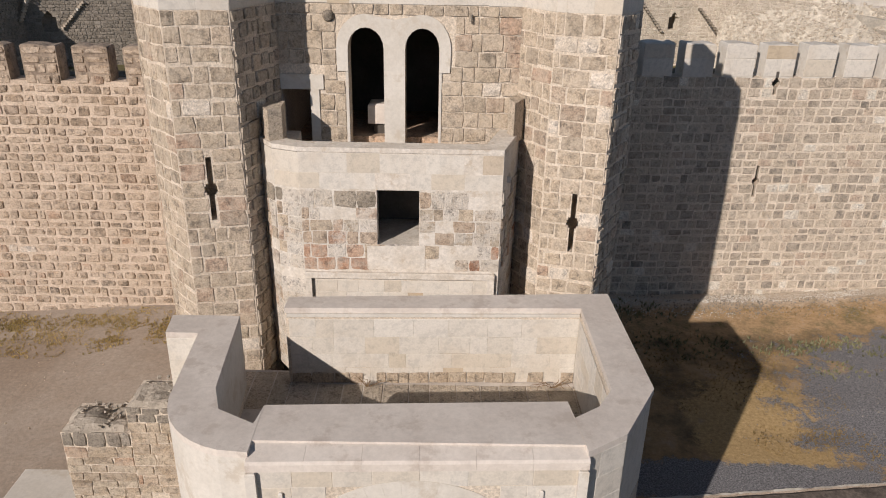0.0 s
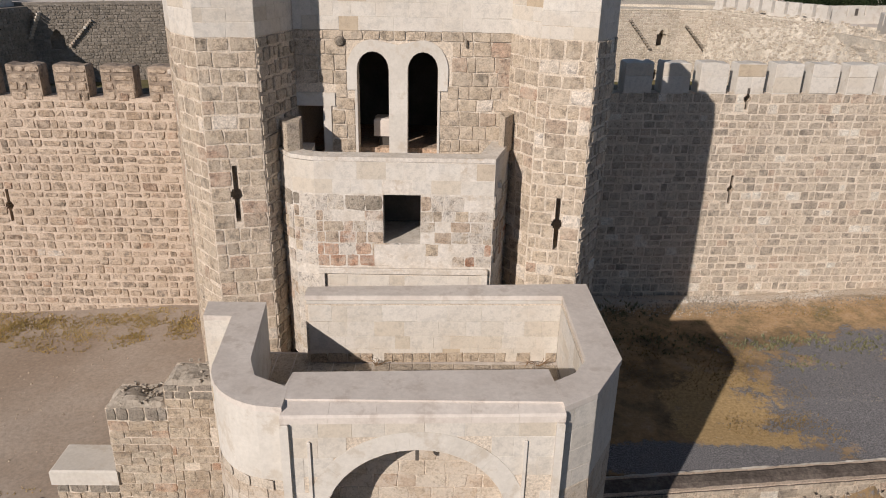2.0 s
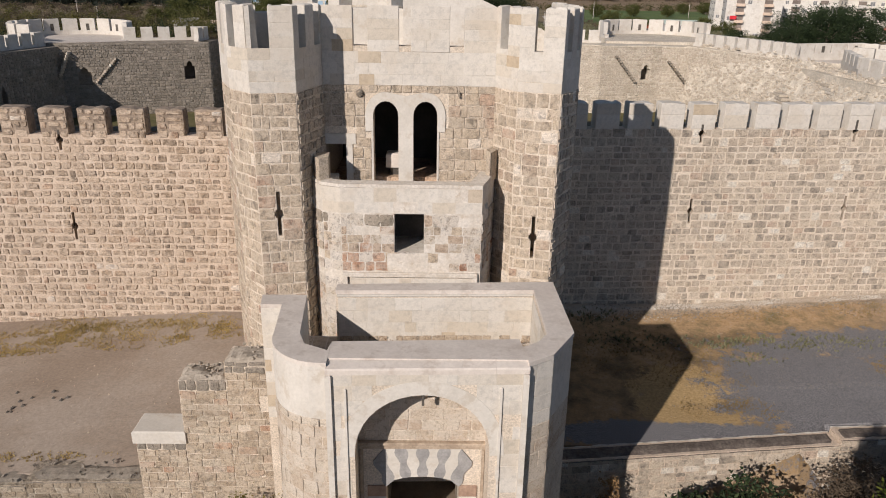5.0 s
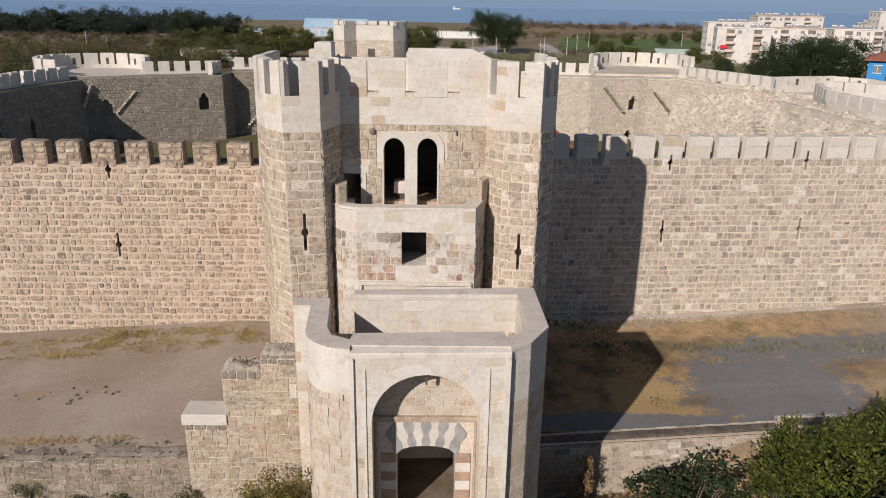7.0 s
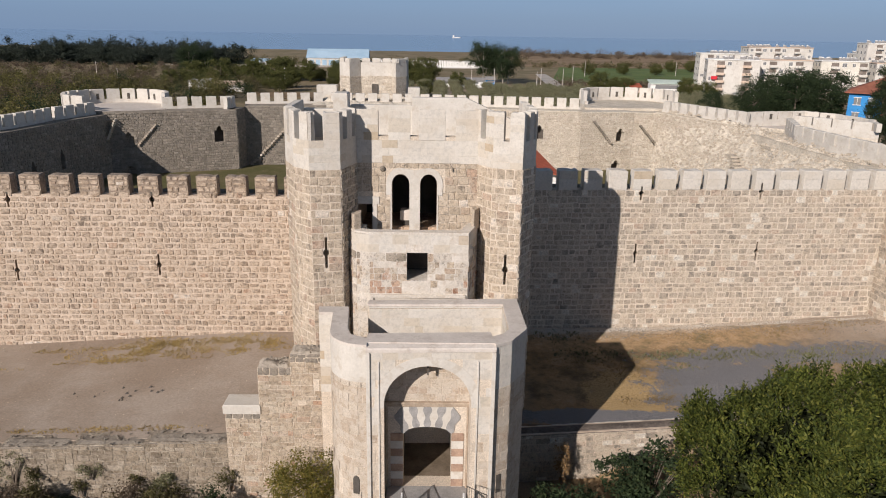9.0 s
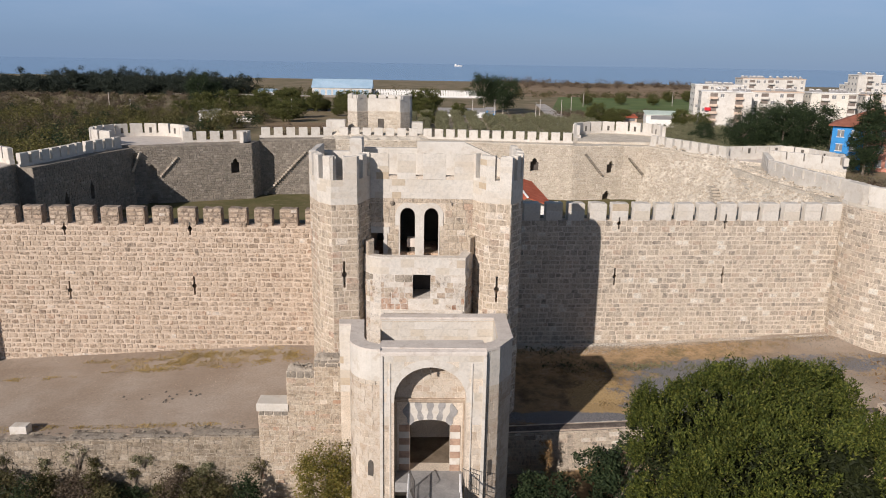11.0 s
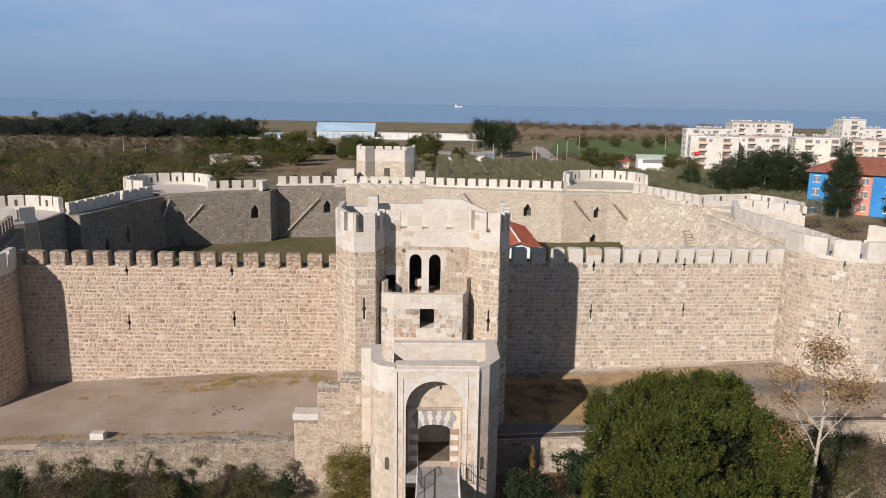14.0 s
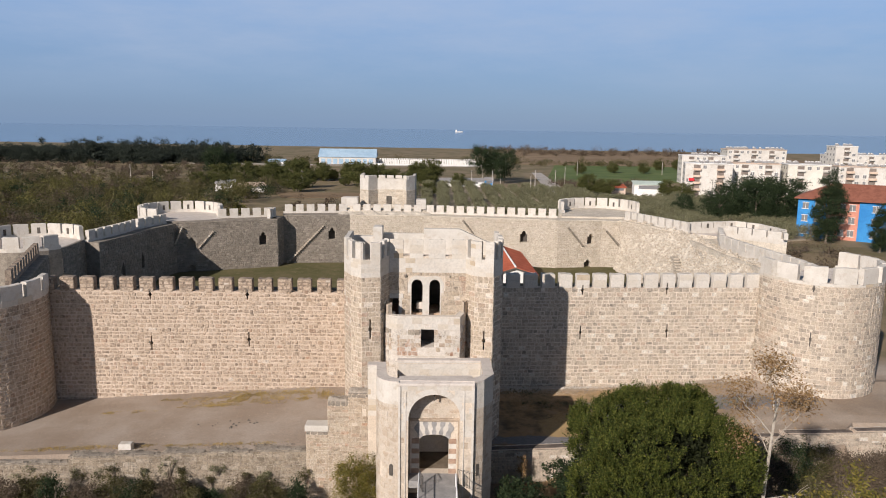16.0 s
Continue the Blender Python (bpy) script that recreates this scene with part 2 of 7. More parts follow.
M_PLASTERED = plain_mat("smeared_plaster", (0.55, 0.495, 0.425), (0.63, 0.58, 0.515), 1.6, 11, 0.92, 0.6, 0.02, dark=(0.46, 0.385, 0.30), dark_at=0.55, speck=0.16)
M_ROUGHTOP = plain_mat("rubble_top", (0.33, 0.285, 0.23), (0.47, 0.405, 0.33), 1.5, 9, 0.95, 0.9, 0.06, dark=(0.20, 0.17, 0.135))
# weathered tone, darkened further so the shaded gap sides read deep
M_OLDMERLON = plain_mat("old_merlon", (0.25, 0.195, 0.15), (0.37, 0.295, 0.225), 1.2, 9, 0.95, 0.8, 0.05, dark=(0.12, 0.095, 0.075), dark_at=0.52, speck=0.25)
M_WALK = plain_mat("dark_brown_walk", (0.13, 0.105, 0.07), (0.20, 0.165, 0.115), 0.8, 9, 0.95, 0.6, 0.03, dark=(0.08, 0.075, 0.035), dark_at=0.5)
M_DECK = plain_mat("grey_deck", (0.26, 0.25, 0.24), (0.34, 0.325, 0.31), 0.8, 12, 0.9, 0.3, 0.01)
# near-black tone for dark pieces; in openings and rooms it paints the shade
M_DARK = plain_mat("dark_stone_and_shade", (0.08, 0.07, 0.06), (0.12, 0.105, 0.09), 0.8)


# ---- building helpers ----
class Mesh:
    """Collects verts and faces of one mesh."""

    def __init__(self):
        self.v, self.f = [], []

    def add(self, verts, faces):
        k = len(self.v)
        self.v.extend(verts)
        self.f.extend([tuple(i + k for i in f) for f in faces])
        return self

    def box(self, x0, x1, y0, y1, z0, z1, m=None, chamfer=0.0):
        if chamfer > 0:
            c = chamfer
            vs = [(x0, y0, z0), (x1, y0, z0), (x1, y1, z0), (x0, y1, z0), (x0, y0, z1 - c), (x1, y0, z1 - c), (x1, y1, z1 - c), (x0, y1, z1 - c),
                  (x0 + c, y0 + c, z1), (x1 - c, y0 + c, z1), (x1 - c, y1 - c, z1), (x0 + c, y1 - c, z1)]
            fs = [(3, 2, 1, 0)] + [(i, (i + 1) % 4, (i + 1) % 4 + 4, i + 4) for i in range(4)] + [(i + 4, (i + 1) % 4 + 4, (i + 1) % 4 + 8, i + 8) for i in range(4)] + [(8, 9, 10, 11)]
        else:
            vs = [(x0, y0, z0), (x1, y0, z0), (x1, y1, z0), (x0, y1, z0), (x0, y0, z1), (x1, y0, z1), (x1, y1, z1), (x0, y1, z1)]
            fs = [(3, 2, 1, 0), (4, 5, 6, 7)] + [(i, (i + 1) % 4, (i + 1) % 4 + 4, i + 4) for i in range(4)]
        if m is not None:
            vs = [tuple(m @ Vector(p)) for p in vs]
        return self.add(vs, fs)

    def prism(self, poly, z0, z1, inset=0.0):
        """An upright prism on a counter-clockwise outline; z0, z1: numbers or functions of x, y."""
        n = len(poly)
        a = [(x, y, z0(x, y) if callable(z0) else z0) for x, y in poly]
        b = [(x, y, z1(x, y) if callable(z1) else z1) for x, y in poly]
        return self.add(a + b, [tuple(range(n - 1, -1, -1)), tuple(range(n, 2 * n))] + [(i, (i + 1) % n, (i + 1) % n + n, i + n) for i in range(n)])

    def tube(self, pts, r0, r1=None, sides=6):
        """A round bar along points, tapering from r0 to r1."""
        r1 = r0 if r1 is None else r1
        rings = []
        for i, p in enumerate(pts):
            p = Vector(p)
            d = (Vector(pts[min(i + 1, len(pts) - 1)]) - Vector(pts[max(i - 1, 0)])).normalized()
            s = d.orthogonal().normalized()
            u = d.cross(s)
            r = r0 + (r1 - r0) * i / max(1, len(pts) - 1)
            rings.append([tuple(p + (s * math.cos(a) + u * math.sin(a)) * r) for a in [math.tau * k / sides for k in range(sides)]])
        vs = [q for ring in rings for q in ring]
        fs = [(i * sides + k, i * sides + (k + 1) % sides, (i + 1) * sides + (k + 1) % sides, (i + 1) * sides + k) for i in range(len(pts) - 1) for k in range(sides)]
        fs += [tuple(range(sides - 1, -1, -1)), tuple(range(len(vs) - sides, len(vs)))]
        return self.add(vs, fs)

    def data(self, name, mats, smooth=False):
        me = bpy.data.meshes.new(name)
        me.from_pydata(self.v, [], self.f)
        me.update()
        for m in (mats if isinstance(mats, (list, tuple)) else [mats]):
            me.materials.append(m)
        if smooth:
            me.polygons.foreach_set("use_smooth", [True] * len(me.polygons))
        return me


def part(name, mesh, mat, parent=None, label="", kind="", smooth=False):
    ob = new(name, mesh.data(name, mat, smooth) if isinstance(mesh, Mesh) else mesh)
    if parent is not None:
        ob.parent = parent
    return tagged(ob, label=label, kind=kind)


def thing(name, label, category, place=(0, 0, 0), group="", kind=""):
    ob = new(name)
    ob.location = place
    ob.empty_display_size = 0.3
    return tagged(ob, label, category, group, kind)


def plate(outer, holes, m, depth):
    """A slab with holes, drawn in x, z and extruded along +y by depth, then placed by m."""
    bm = bmesh.new()
    edges = []
    for loop in [outer] + holes:
        vs = [bm.verts.new((x, 0, z)) for x, z in loop]
        edges += [bm.edges.new((vs[i], vs[(i + 1) % len(vs)])) for i in range(len(vs))]
    bmesh.ops.triangle_fill(bm, use_beauty=True, edges=edges)
    r = bmesh.ops.extrude_face_region(bm, geom=bm.faces[:])
    bmesh.ops.translate(bm, verts=[g for g in r["geom"] if isinstance(g, bmesh.types.BMVert)], vec=(0, depth, 0))
    bmesh.ops.recalc_face_normals(bm, faces=bm.faces[:])
    out = Mesh()
    bm.verts.index_update()
    out.add([tuple(m @ v.co) for v in bm.verts], [tuple(v.index for v in f.verts) for f in bm.faces])
    bm.free()
    return out


def arch_loop(cx, half, z0, spring, crown, n=12, point=0.0):
    """Outline of an arched opening; point above 0 makes it slightly pointed."""
    pts = [(cx - half, z0), (cx + half, z0)]
    for i in range(n + 1):
        a = math.pi * i / n
        x = cx + half * math.cos(a)
        lift = math.sin(a) ** (1.0 - point * 0.35)
        pts.append((x, spring + (crown - spring) * lift))
    return pts


def frange(a, b, step):
    out = []
    while a < b - 1e-6:
        out.append(a)
        a += step
    return out


# ---- masonry ----
BLOCKS = {}


def block_mesh(mat, k):
    """One of a few worn blocks of unit size: width in x, height in z, face at y = -1."""
    key = (mat.name, k)
    if key not in BLOCKS:
        r = random.Random(k * 7 + 3)
        fine = 0.12 if mat.name == "new_limestone" else 1.0
        j = lambda s: r.uniform(-s, s) * fine
        back = [(-0.5, 0.3, -0.5), (0.5, 0.3, -0.5), (0.5, 0.3, 0.5), (-0.5, 0.3, 0.5)]
        smoothish = mat.name in ("new_limestone", "ruin_stone", "tower_stone", "patched_stone", "pale_stone", "barbican_stone")
        fx, fz = (0.985, 0.97) if mat.name == "new_limestone" else ((0.965, 0.945) if smoothish else (0.90, 0.84))
        # an outline of eight points: corners knocked off or full, sides slightly bowed
        ring = []
        for i in range(4):
            (x, _, z), (x2, _, z2) = back[i], back[(i + 1) % 4]
            cut = r.uniform(0.93 if smoothish else 0.84, 1.0) if fine == 1.0 else 1.0
            ring += [(x * cut + j(0.03), z * cut + j(0.05)), ((x + x2) / 2 + j(0.03), (z + z2) / 2 + j(0.05))]
        base = [(x * 1.02, 0.3, z * 1.02) for x, z in ring]
        rim = [(x, -0.4 + j(0.25), z) for x, z in ring]
        face = [(x * fx + j(0.03), -0.9 + j(0.3), z * fz + j(0.05)) for x, z in ring]
        mid = [(j(0.2), -1.05 + j(0.35), j(0.2))]
        back = base
        fs = [(i, (i + 1) % 8, (i + 1) % 8 + 8, i + 8) for i in range(8)] + [(i + 8, (i + 1) % 8 + 8, (i + 1) % 8 + 16, i + 16) for i in range(8)] + [(i + 16, (i + 1) % 8 + 16, 24) for i in range(8)]
        BLOCKS[key] = Mesh().add(back + rim + face + mid, fs).data("stone", mat)
    return BLOCKS[key]


def lay_courses(points, z0, z1, course, length, gap, holes=(), seed=1, jitter=0.12, wobble=0.03, rag=0.0):
    """Blocks along a path in plan (outside on its right): a list of (place, tangent angle, width, height)."""
    r = random.Random(seed)
    pts = [Vector((p[0], p[1])) for p in points]
    lens = [(pts[i + 1] - pts[i]).length for i in range(len(pts) - 1)]
    total = sum(lens)

    def at(u):
        for i, s in enumerate(lens):
            if u <= s or i == len(lens) - 1:
                d = (pts[i + 1] - pts[i]) / max(s, 1e-6)
                return pts[i] + d * u, math.atan2(d.y, d.x)
            u -= s

    out = []
    z = z0
    while z < z1 - course * 0.4:
        h = min(course * r.uniform(1 - jitter, 1 + jitter), z1 - z)
        if z1 - z - h < course * 0.4:
            h = z1 - z
        free = [(0.0, total)]
        for a, b, c, d in holes:
            if min(d, z + h) - max(c, z) > 0.25 * h:
                cut = []
                for s, e in free:
                    if b <= s or a >= e:
                        cut.append((s, e))
                    else:
                        if a - s > 0.08:
                            cut.append((s, a))
                        if e - b > 0.08:
                            cut.append((b, e))
                free = cut
        for s, e in free:
            u = s
            first = True
            while u < e - 0.03:
                w = length * r.uniform(0.55, 1.45) * (r.uniform(0.4, 1.0) if first and s == 0.0 else 1.0)
                first = False
                if e - u - w < length * 0.45:
                    w = e - u
                if w > gap * 1.6:
                    p, a = at(u + w / 2)
                    loss = h * rag * r.random() ** 2
                    out.append((p.x, p.y, z + h / 2 + r.uniform(-wobble, wobble) * 0.3 + loss * r.uniform(-0.5, 0.5), a, (w - gap * r.uniform(0.7, 1.3)) * (1 - rag * 0.5 * r.random() ** 2), h - gap * r.uniform(0.7, 1.3) - loss))
                u += w
        z += h
    return out


def set_stones(blocks, mat, parent, proud=0.035, near=None, count=300, name="stone", seed=5, skip=0.0):
    """The blocks nearest to the place near become objects of their own; the rest is one joined mesh."""
    r = random.Random(seed)
    if near is not None:
        blocks = sorted(blocks, key=lambda b: (b[0] - near[0]) ** 2 + (b[1] - near[1]) ** 2 + (b[2] - near[2]) ** 2)
    else:
        count = 0
    for x, y, z, a, w, h in blocks[:count]:
        ob = new(name, block_mesh(mat, r.randrange(10)))
        ob.parent = parent
        flip = r.choice((0.0, math.pi))
        ob.matrix_basis = Matrix.Translation((x, y, z)) @ Matrix.Rotation(a, 4, "Z") @ Matrix.Rotation(flip, 4, "Y") @ Matrix.Diagonal((w, proud * r.uniform(0.7, 1.3), h, 1))
    rest = blocks[count:]
    if rest:
        m = Mesh()
        for x, y, z, a, w, h in rest:
            me = block_mesh(mat, r.randrange(10))
            t = Matrix.Translation((x, y, z)) @ Matrix.Rotation(a, 4, "Z") @ Matrix.Rotation(r.choice((0.0, math.pi)), 4, "Y") @ Matrix.Diagonal((w, proud * r.uniform(0.7, 1.3), h, 1))
            m.add([tuple(t @ v.co) for v in me.vertices], [tuple(p.vertices) for p in me.polygons])
        part(name + "work", m, mat, parent, kind="stuff")


def offset(points, d):
    """An open path in plan moved to its left by d."""
    out = []
    n = len(points)
    for i, p in enumerate(points):
        p = Vector(p)
        a = (p - Vector(points[i - 1])).normalized() if i > 0 else None
        b = (Vector(points[i + 1]) - p).normalized() if i < n - 1 else None
        a, b = a or b, b or a
        m = (a + b).normalized()
        nrm = Vector((-m.y, m.x))
        out.append(tuple(p + nrm * d / max(0.35, nrm.dot(Vector((-a.y, a.x))))))
    return out


def band(points, thick):
    """A closed outline for a wall of that thickness along an open path (outside on its right)."""
    return list(points) + offset(points, thick)[::-1]


def arc(cx, cy, r, a0, a1, n):
    return [(cx + r * math.cos(radians(a0 + (a1 - a0) * i / n)), cy + r * math.sin(radians(a0 + (a1 - a0) * i / n))) for i in range(n + 1)]


def along(points, u):
    for i in range(len(points) - 1):
        a, b = Vector(points[i]), Vector(points[i + 1])
        s = (b - a).length
        if u <= s or i == len(points) - 2:
            d = (b - a) / s
            return a + d * u, math.atan2(d.y, d.x)
        u -= s


def merlon_mesh(w, t, h, mat, seed=0, slit=False):
    """A merlon with a worn, slightly sloped top: width in x, thickness in +y."""
    r = random.Random(seed)
    m = Mesh()
    c = 0.05
    n = 4
    xs = [-w / 2 + w * i / n for i in range(n + 1)]
    top = [h + r.uniform(-0.05, 0.03) for _ in xs]
    for y0, y1 in ((0.0, t),):
        vs, fs = [], []
        for i, x in enumerate(xs):
            xi = min(max(x, -w / 2 + c), w / 2 - c)
            vs += [(x, y0, 0), (x, y0 + r.uniform(-0.01, 0.01), top[i] - c), (xi, y0 + c, top[i]), (xi, y1 - c, top[i] + 0.02), (x, y1, top[i] - c), (x, y1, 0)]
        for i in range(n):
            for k in range(5):
                a, b = i * 6 + k, (i + 1) * 6 + k
                fs.append((a, b, b + 1, a + 1))
        fs += [(5, 4, 3, 2, 1, 0), tuple(n * 6 + k for k in range(6))]
        m.add(vs, fs)
    return m.data("merlon", mat)


# ---- ground ----
def ground_height(x, y):
    """The open ground: a strip before the castle wall, the ditch before it, the plain behind."""
    if y > 22 or (abs(x) > 75 and y > 5):
        return 1.0 - 2.0 * min(1.0, max(0.0, (y - 22) / 75))
    if y > 5:
        z = 1.5 - 0.0635 * min(35.0, max(0.0, -12 - x)) if x < 0 else 0.1 + 1.1 * min(1.0, max(0.0, (x - 18) / 22))
        return z + (0.35 * max(0.0, 1 - abs(y - 14.3) / 2.0) if x >= 0 else 0.0)
    if y > -3.4 and x < -3:
        edge_z = 1.2 - 0.042 * min(35.0, max(0.0, -12 - x))
        wall_z = 1.5 - 0.0635 * min(35.0, max(0.0, -12 - x))
        return edge_z + (wall_z - edge_z) * min(1.0, max(0.0, (y + 3.4) / 10))
    if y > (0.2 if x < 19 else 0.9 if x < 41 else 2.1) and x >= -3:
        return 0.0 + 1.0 * min(1.0, max(0.0, (x - 18) / 22))
    return -3.2 if y > -26 else min(1.2, -3.2 + (-26 - y) * 0.6)


def build_ground():
    xs = sorted(set([-4000, -2500, -1500, -900, -600, -400, -260, -180, -120, -90] + frange(-76, 77, 2.0) + [90, 120, 180, 260, 400, 600, 900, 1500, 2500, 4000] + [-3.0, -3.02]))
    ys = sorted(set([-900, -500, -300, -200, -140, -100, -80, -60, -50, -40, -34, -32, -30, -28, -26, -22, -18, -14, -10, -7, -3.8, -3.38, -2, -0.6, 0.25, 2] + frange(4, 22, 1.5) + [24, 30, 40, 55, 70, 85, 100, 120, 140, 160, 180, 220, 260, 320, 400, 500, 600, 700, 800, 865, 905, 960]))
    m = Mesh()
    for y in ys:
        for x in xs:
            z = ground_height(x, y) - (2.5 if y > 910 else 0)
            if abs(x) < 76 and -60 < y < 22:
                z += 0.05 * noise.noise((x * 0.4, y * 0.4, 0)) + 0.04 * noise.noise((x * 1.7, y * 1.7, 5))
            m.v.append((x, y, z))
    w = len(xs)
    for j in range(len(ys) - 1):
        for i in range(w - 1):
            a = j * w + i
            m.f.append((a, a + 1, a + w + 1, a + w))
    mat, n, l, b = material("bare_earth", 0.95)
    # warm sandy soil with dry grass and grey gravel patches
    big = noise_tex(n, l, 0.16, 7, 0.6)
    soil = ramp(n, [(0.40, (0.30, 0.235, 0.18)), (0.5, (0.335, 0.27, 0.213)), (0.6, (0.375, 0.312, 0.255))])
    l.new(big.outputs[0], soil.inputs[0])
    fine = noise_tex(n, l, 7.0, 8, 0.75)
    f2 = ramp(n, [(0.3, (0.72,) * 3), (0.7, (1.15,) * 3)])
    l.new(fine.outputs[0], f2.inputs[0])
    c = blend(n, l, "MULTIPLY", 1.0, soil.outputs[0], f2.outputs[0])
    scrub = noise_tex(n, l, 0.045, 8, 0.7)
    sm = ramp(n, [(0.0, (0.20, 0.145, 0.085)), (0.45, (0.23, 0.175, 0.105)), (0.56, (0.15, 0.125, 0.065)), (1.0, (0.11, 0.10, 0.05))])
    l.new(scrub.outputs[0], sm.inputs[0])
    pos = n.new("ShaderNodeNewGeometry")
    sep = n.new("ShaderNodeSeparateXYZ")
    l.new(pos.outputs["Position"], sep.inputs[0])
    far = n.new("ShaderNodeMapRange")
    far.inputs["From Min"].default_value, far.inputs["From Max"].default_value = 21.0, 26.0
    l.new(sep.outputs["Y"], far.inputs["Value"])
    low = n.new("ShaderNodeMapRange")
    low.inputs["From Min"].default_value, low.inputs["From Max"].default_value = -4.2, -5.5
    l.new(sep.outputs["Y"], low.inputs["Value"])
    mx = n.new("ShaderNodeMath")
    mx.operation = "MAXIMUM"
    l.new(far.outputs[0], mx.inputs[0])
    l.new(low.outputs[0], mx.inputs[1])
    east = n.new("ShaderNodeMapRange")
    east.inputs["From Min"].default_value, east.inputs["From Max"].default_value = 4.0, 8.0
    l.new(sep.outputs["X"], east.inputs["Value"])
    mud = noise_tex(n, l, 0.35, 8, 0.7)
    mr = ramp(n, [(0.36, (0.12, 0.09, 0.055)), (0.46, (0.22, 0.155, 0.088)), (0.54, (0.33, 0.225, 0.12)), (0.64, (0.36, 0.27, 0.185))])
    l.new(mud.outputs[0], mr.inputs[0])

    def add_node(a, b_, k=1.0):
        """a times k plus b_."""
        q = n.new("ShaderNodeMath")
        q.operation = "MULTIPLY_ADD"
        q.inputs[1].default_value = k
        l.new(a, q.inputs[0])
        if isinstance(b_, (int, float)):
            q.inputs[2].default_value = b_
        else:
            l.new(b_, q.inputs[2])
        return q.outputs[0]

    def spot(cx, cy, rx, ry, fray, edge_noise):
        """One inside a ragged oval, nought outside."""
        d_ = n.new("ShaderNodeVectorMath")
        d_.operation = "SUBTRACT"
        d_.inputs[1].default_value = (cx, cy, 0.0)
        l.new(pos.outputs["Position"], d_.inputs[0])
        e_ = n.new("ShaderNodeVectorMath")
        e_.operation = "MULTIPLY"
        e_.inputs[1].default_value = (1 / rx, 1 / ry, 0.0)
        l.new(d_.outputs[0], e_.inputs[0])
        f_ = n.new("ShaderNodeVectorMath")
        f_.operation = "LENGTH"
        l.new(e_.outputs[0], f_.inputs[0])
        o_ = n.new("ShaderNodeMapRange")
        o_.inputs["From Min"].default_value, o_.inputs["From Max"].default_value = 1.08 + fray / 2, 0.92 + fray / 2
        l.new(add_node(edge_noise, f_.outputs["Value"], fray), o_.inputs["Value"])
        return o_.outputs[0]

    # bands along the wall foot: dry orange soil, then pale fallen mortar
    line = n.new("ShaderNodeVectorMath")
    line.operation = "DOT_PRODUCT"
    line.inputs[1].default_value = (-0.0576, 1.0, 0.0)
    l.new(pos.outputs["Position"], line.inputs[0])
    rag_ = noise_tex(n, l, 0.8, 10, 0.8)
    reach_ = add_node(rag_.outputs[0], line.outputs["Value"], 2.6)
    bands = n.new("ShaderNodeMapRange")
    bands.inputs["From Min"].default_value, bands.inputs["From Max"].default_value = 8.0, 18.0
    l.new(reach_, bands.inputs["Value"])
    dry = ramp(n, [(0.34, (0, 0, 0)), (0.42, (0.9,) * 3)])
    foot = ramp(n, [(0.60, (0, 0, 0)), (0.69, (0.95,) * 3)])
    l.new(bands.outputs[0], dry.inputs[0])
    l.new(bands.outputs[0], foot.inputs[0])
    tint = ramp(n, [(0.38, (0.17, 0.145, 0.068)), (0.47, (0.33, 0.23, 0.13)), (0.56, (0.45, 0.295, 0.16)), (0.66, (0.45, 0.345, 0.24))])
    l.new(rag_.outputs[0], tint.inputs[0])
    east_c = blend(n, l, "MIX", dry.outputs[0], mr.outputs[0], tint.outputs[0])
    east_c = blend(n, l, "MIX", foot.outputs[0], east_c, (0.58, 0.49, 0.39))
    east_c = blend(n, l, "MIX", spot(14.2, 4.2, 2.9, 3.7, 2.0, rag_.outputs[0]), east_c, blend(n, l, "MIX", fine.outputs[0], (0.25, 0.165, 0.072), (0.56, 0.40, 0.205)))
    pale = n.new("ShaderNodeMapRange")
    pale.inputs["From Min"].default_value, pale.inputs["From Max"].default_value, pale.inputs["To Min"].default_value, pale.inputs["To Max"].default_value = 26.0, 33.0, 1.0, 0.15
    l.new(sep.outputs["X"], pale.inputs["Value"])
    both = n.new("ShaderNodeMath")
    both.operation = "MULTIPLY"
    l.new(east.outputs[0], both.inputs[0])
    l.new(pale.outputs[0], both.inputs[1])
    c = blend(n, l, "MIX", both.outputs[0], c, blend(n, l, "MULTIPLY", 1.0, east_c, f2.outputs[0]))
    # grey gravel spread with a ragged edge between the wall and the ditch
    edge = noise_tex(n, l, 0.7, 10, 0.82)
    gm1, gm2 = spot(21.0, 4.6, 5.2, 4.8, 2.6, edge.outputs[0]), spot(29.0, 9.6, 11.0, 1.9, 3.2, edge.outputs[0])
    gmx = n.new("ShaderNodeMath")
    gmx.operation = "MAXIMUM"
    l.new(gm1, gmx.inputs[0])
    gm3 = n.new("ShaderNodeMath")
    gm3.operation = "MAXIMUM"
    l.new(gm2, gm3.inputs[0])
    l.new(spot(12.0, 1.2, 6.5, 1.1, 2.2, edge.outputs[0]), gm3.inputs[1])
    l.new(gm3.outputs[0], gmx.inputs[1])
    chips = noise_tex(n, l, 16.0, 5, 0.75)
    gr = ramp(n, [(0.36, (0.08, 0.078, 0.08)), (0.5, (0.165, 0.16, 0.165)), (0.64, (0.30, 0.29, 0.295))])
    l.new(chips.outputs[0], gr.inputs[0])
    c = blend(n, l, "MIX", gmx.outputs[0], c, gr.outputs[0])
    c = blend(n, l, "MIX", mx.outputs[0], c, sm.outputs[0])
    l.new(c, b.inputs["Base Color"])
    bump(n, l, b, fine.outputs[0], 0.5, 0.03)
    g = part("ground", m, mat)
    tagged(g, "bare sandy earth running out to scrubland", "ground", kind="structure")


build_ground()


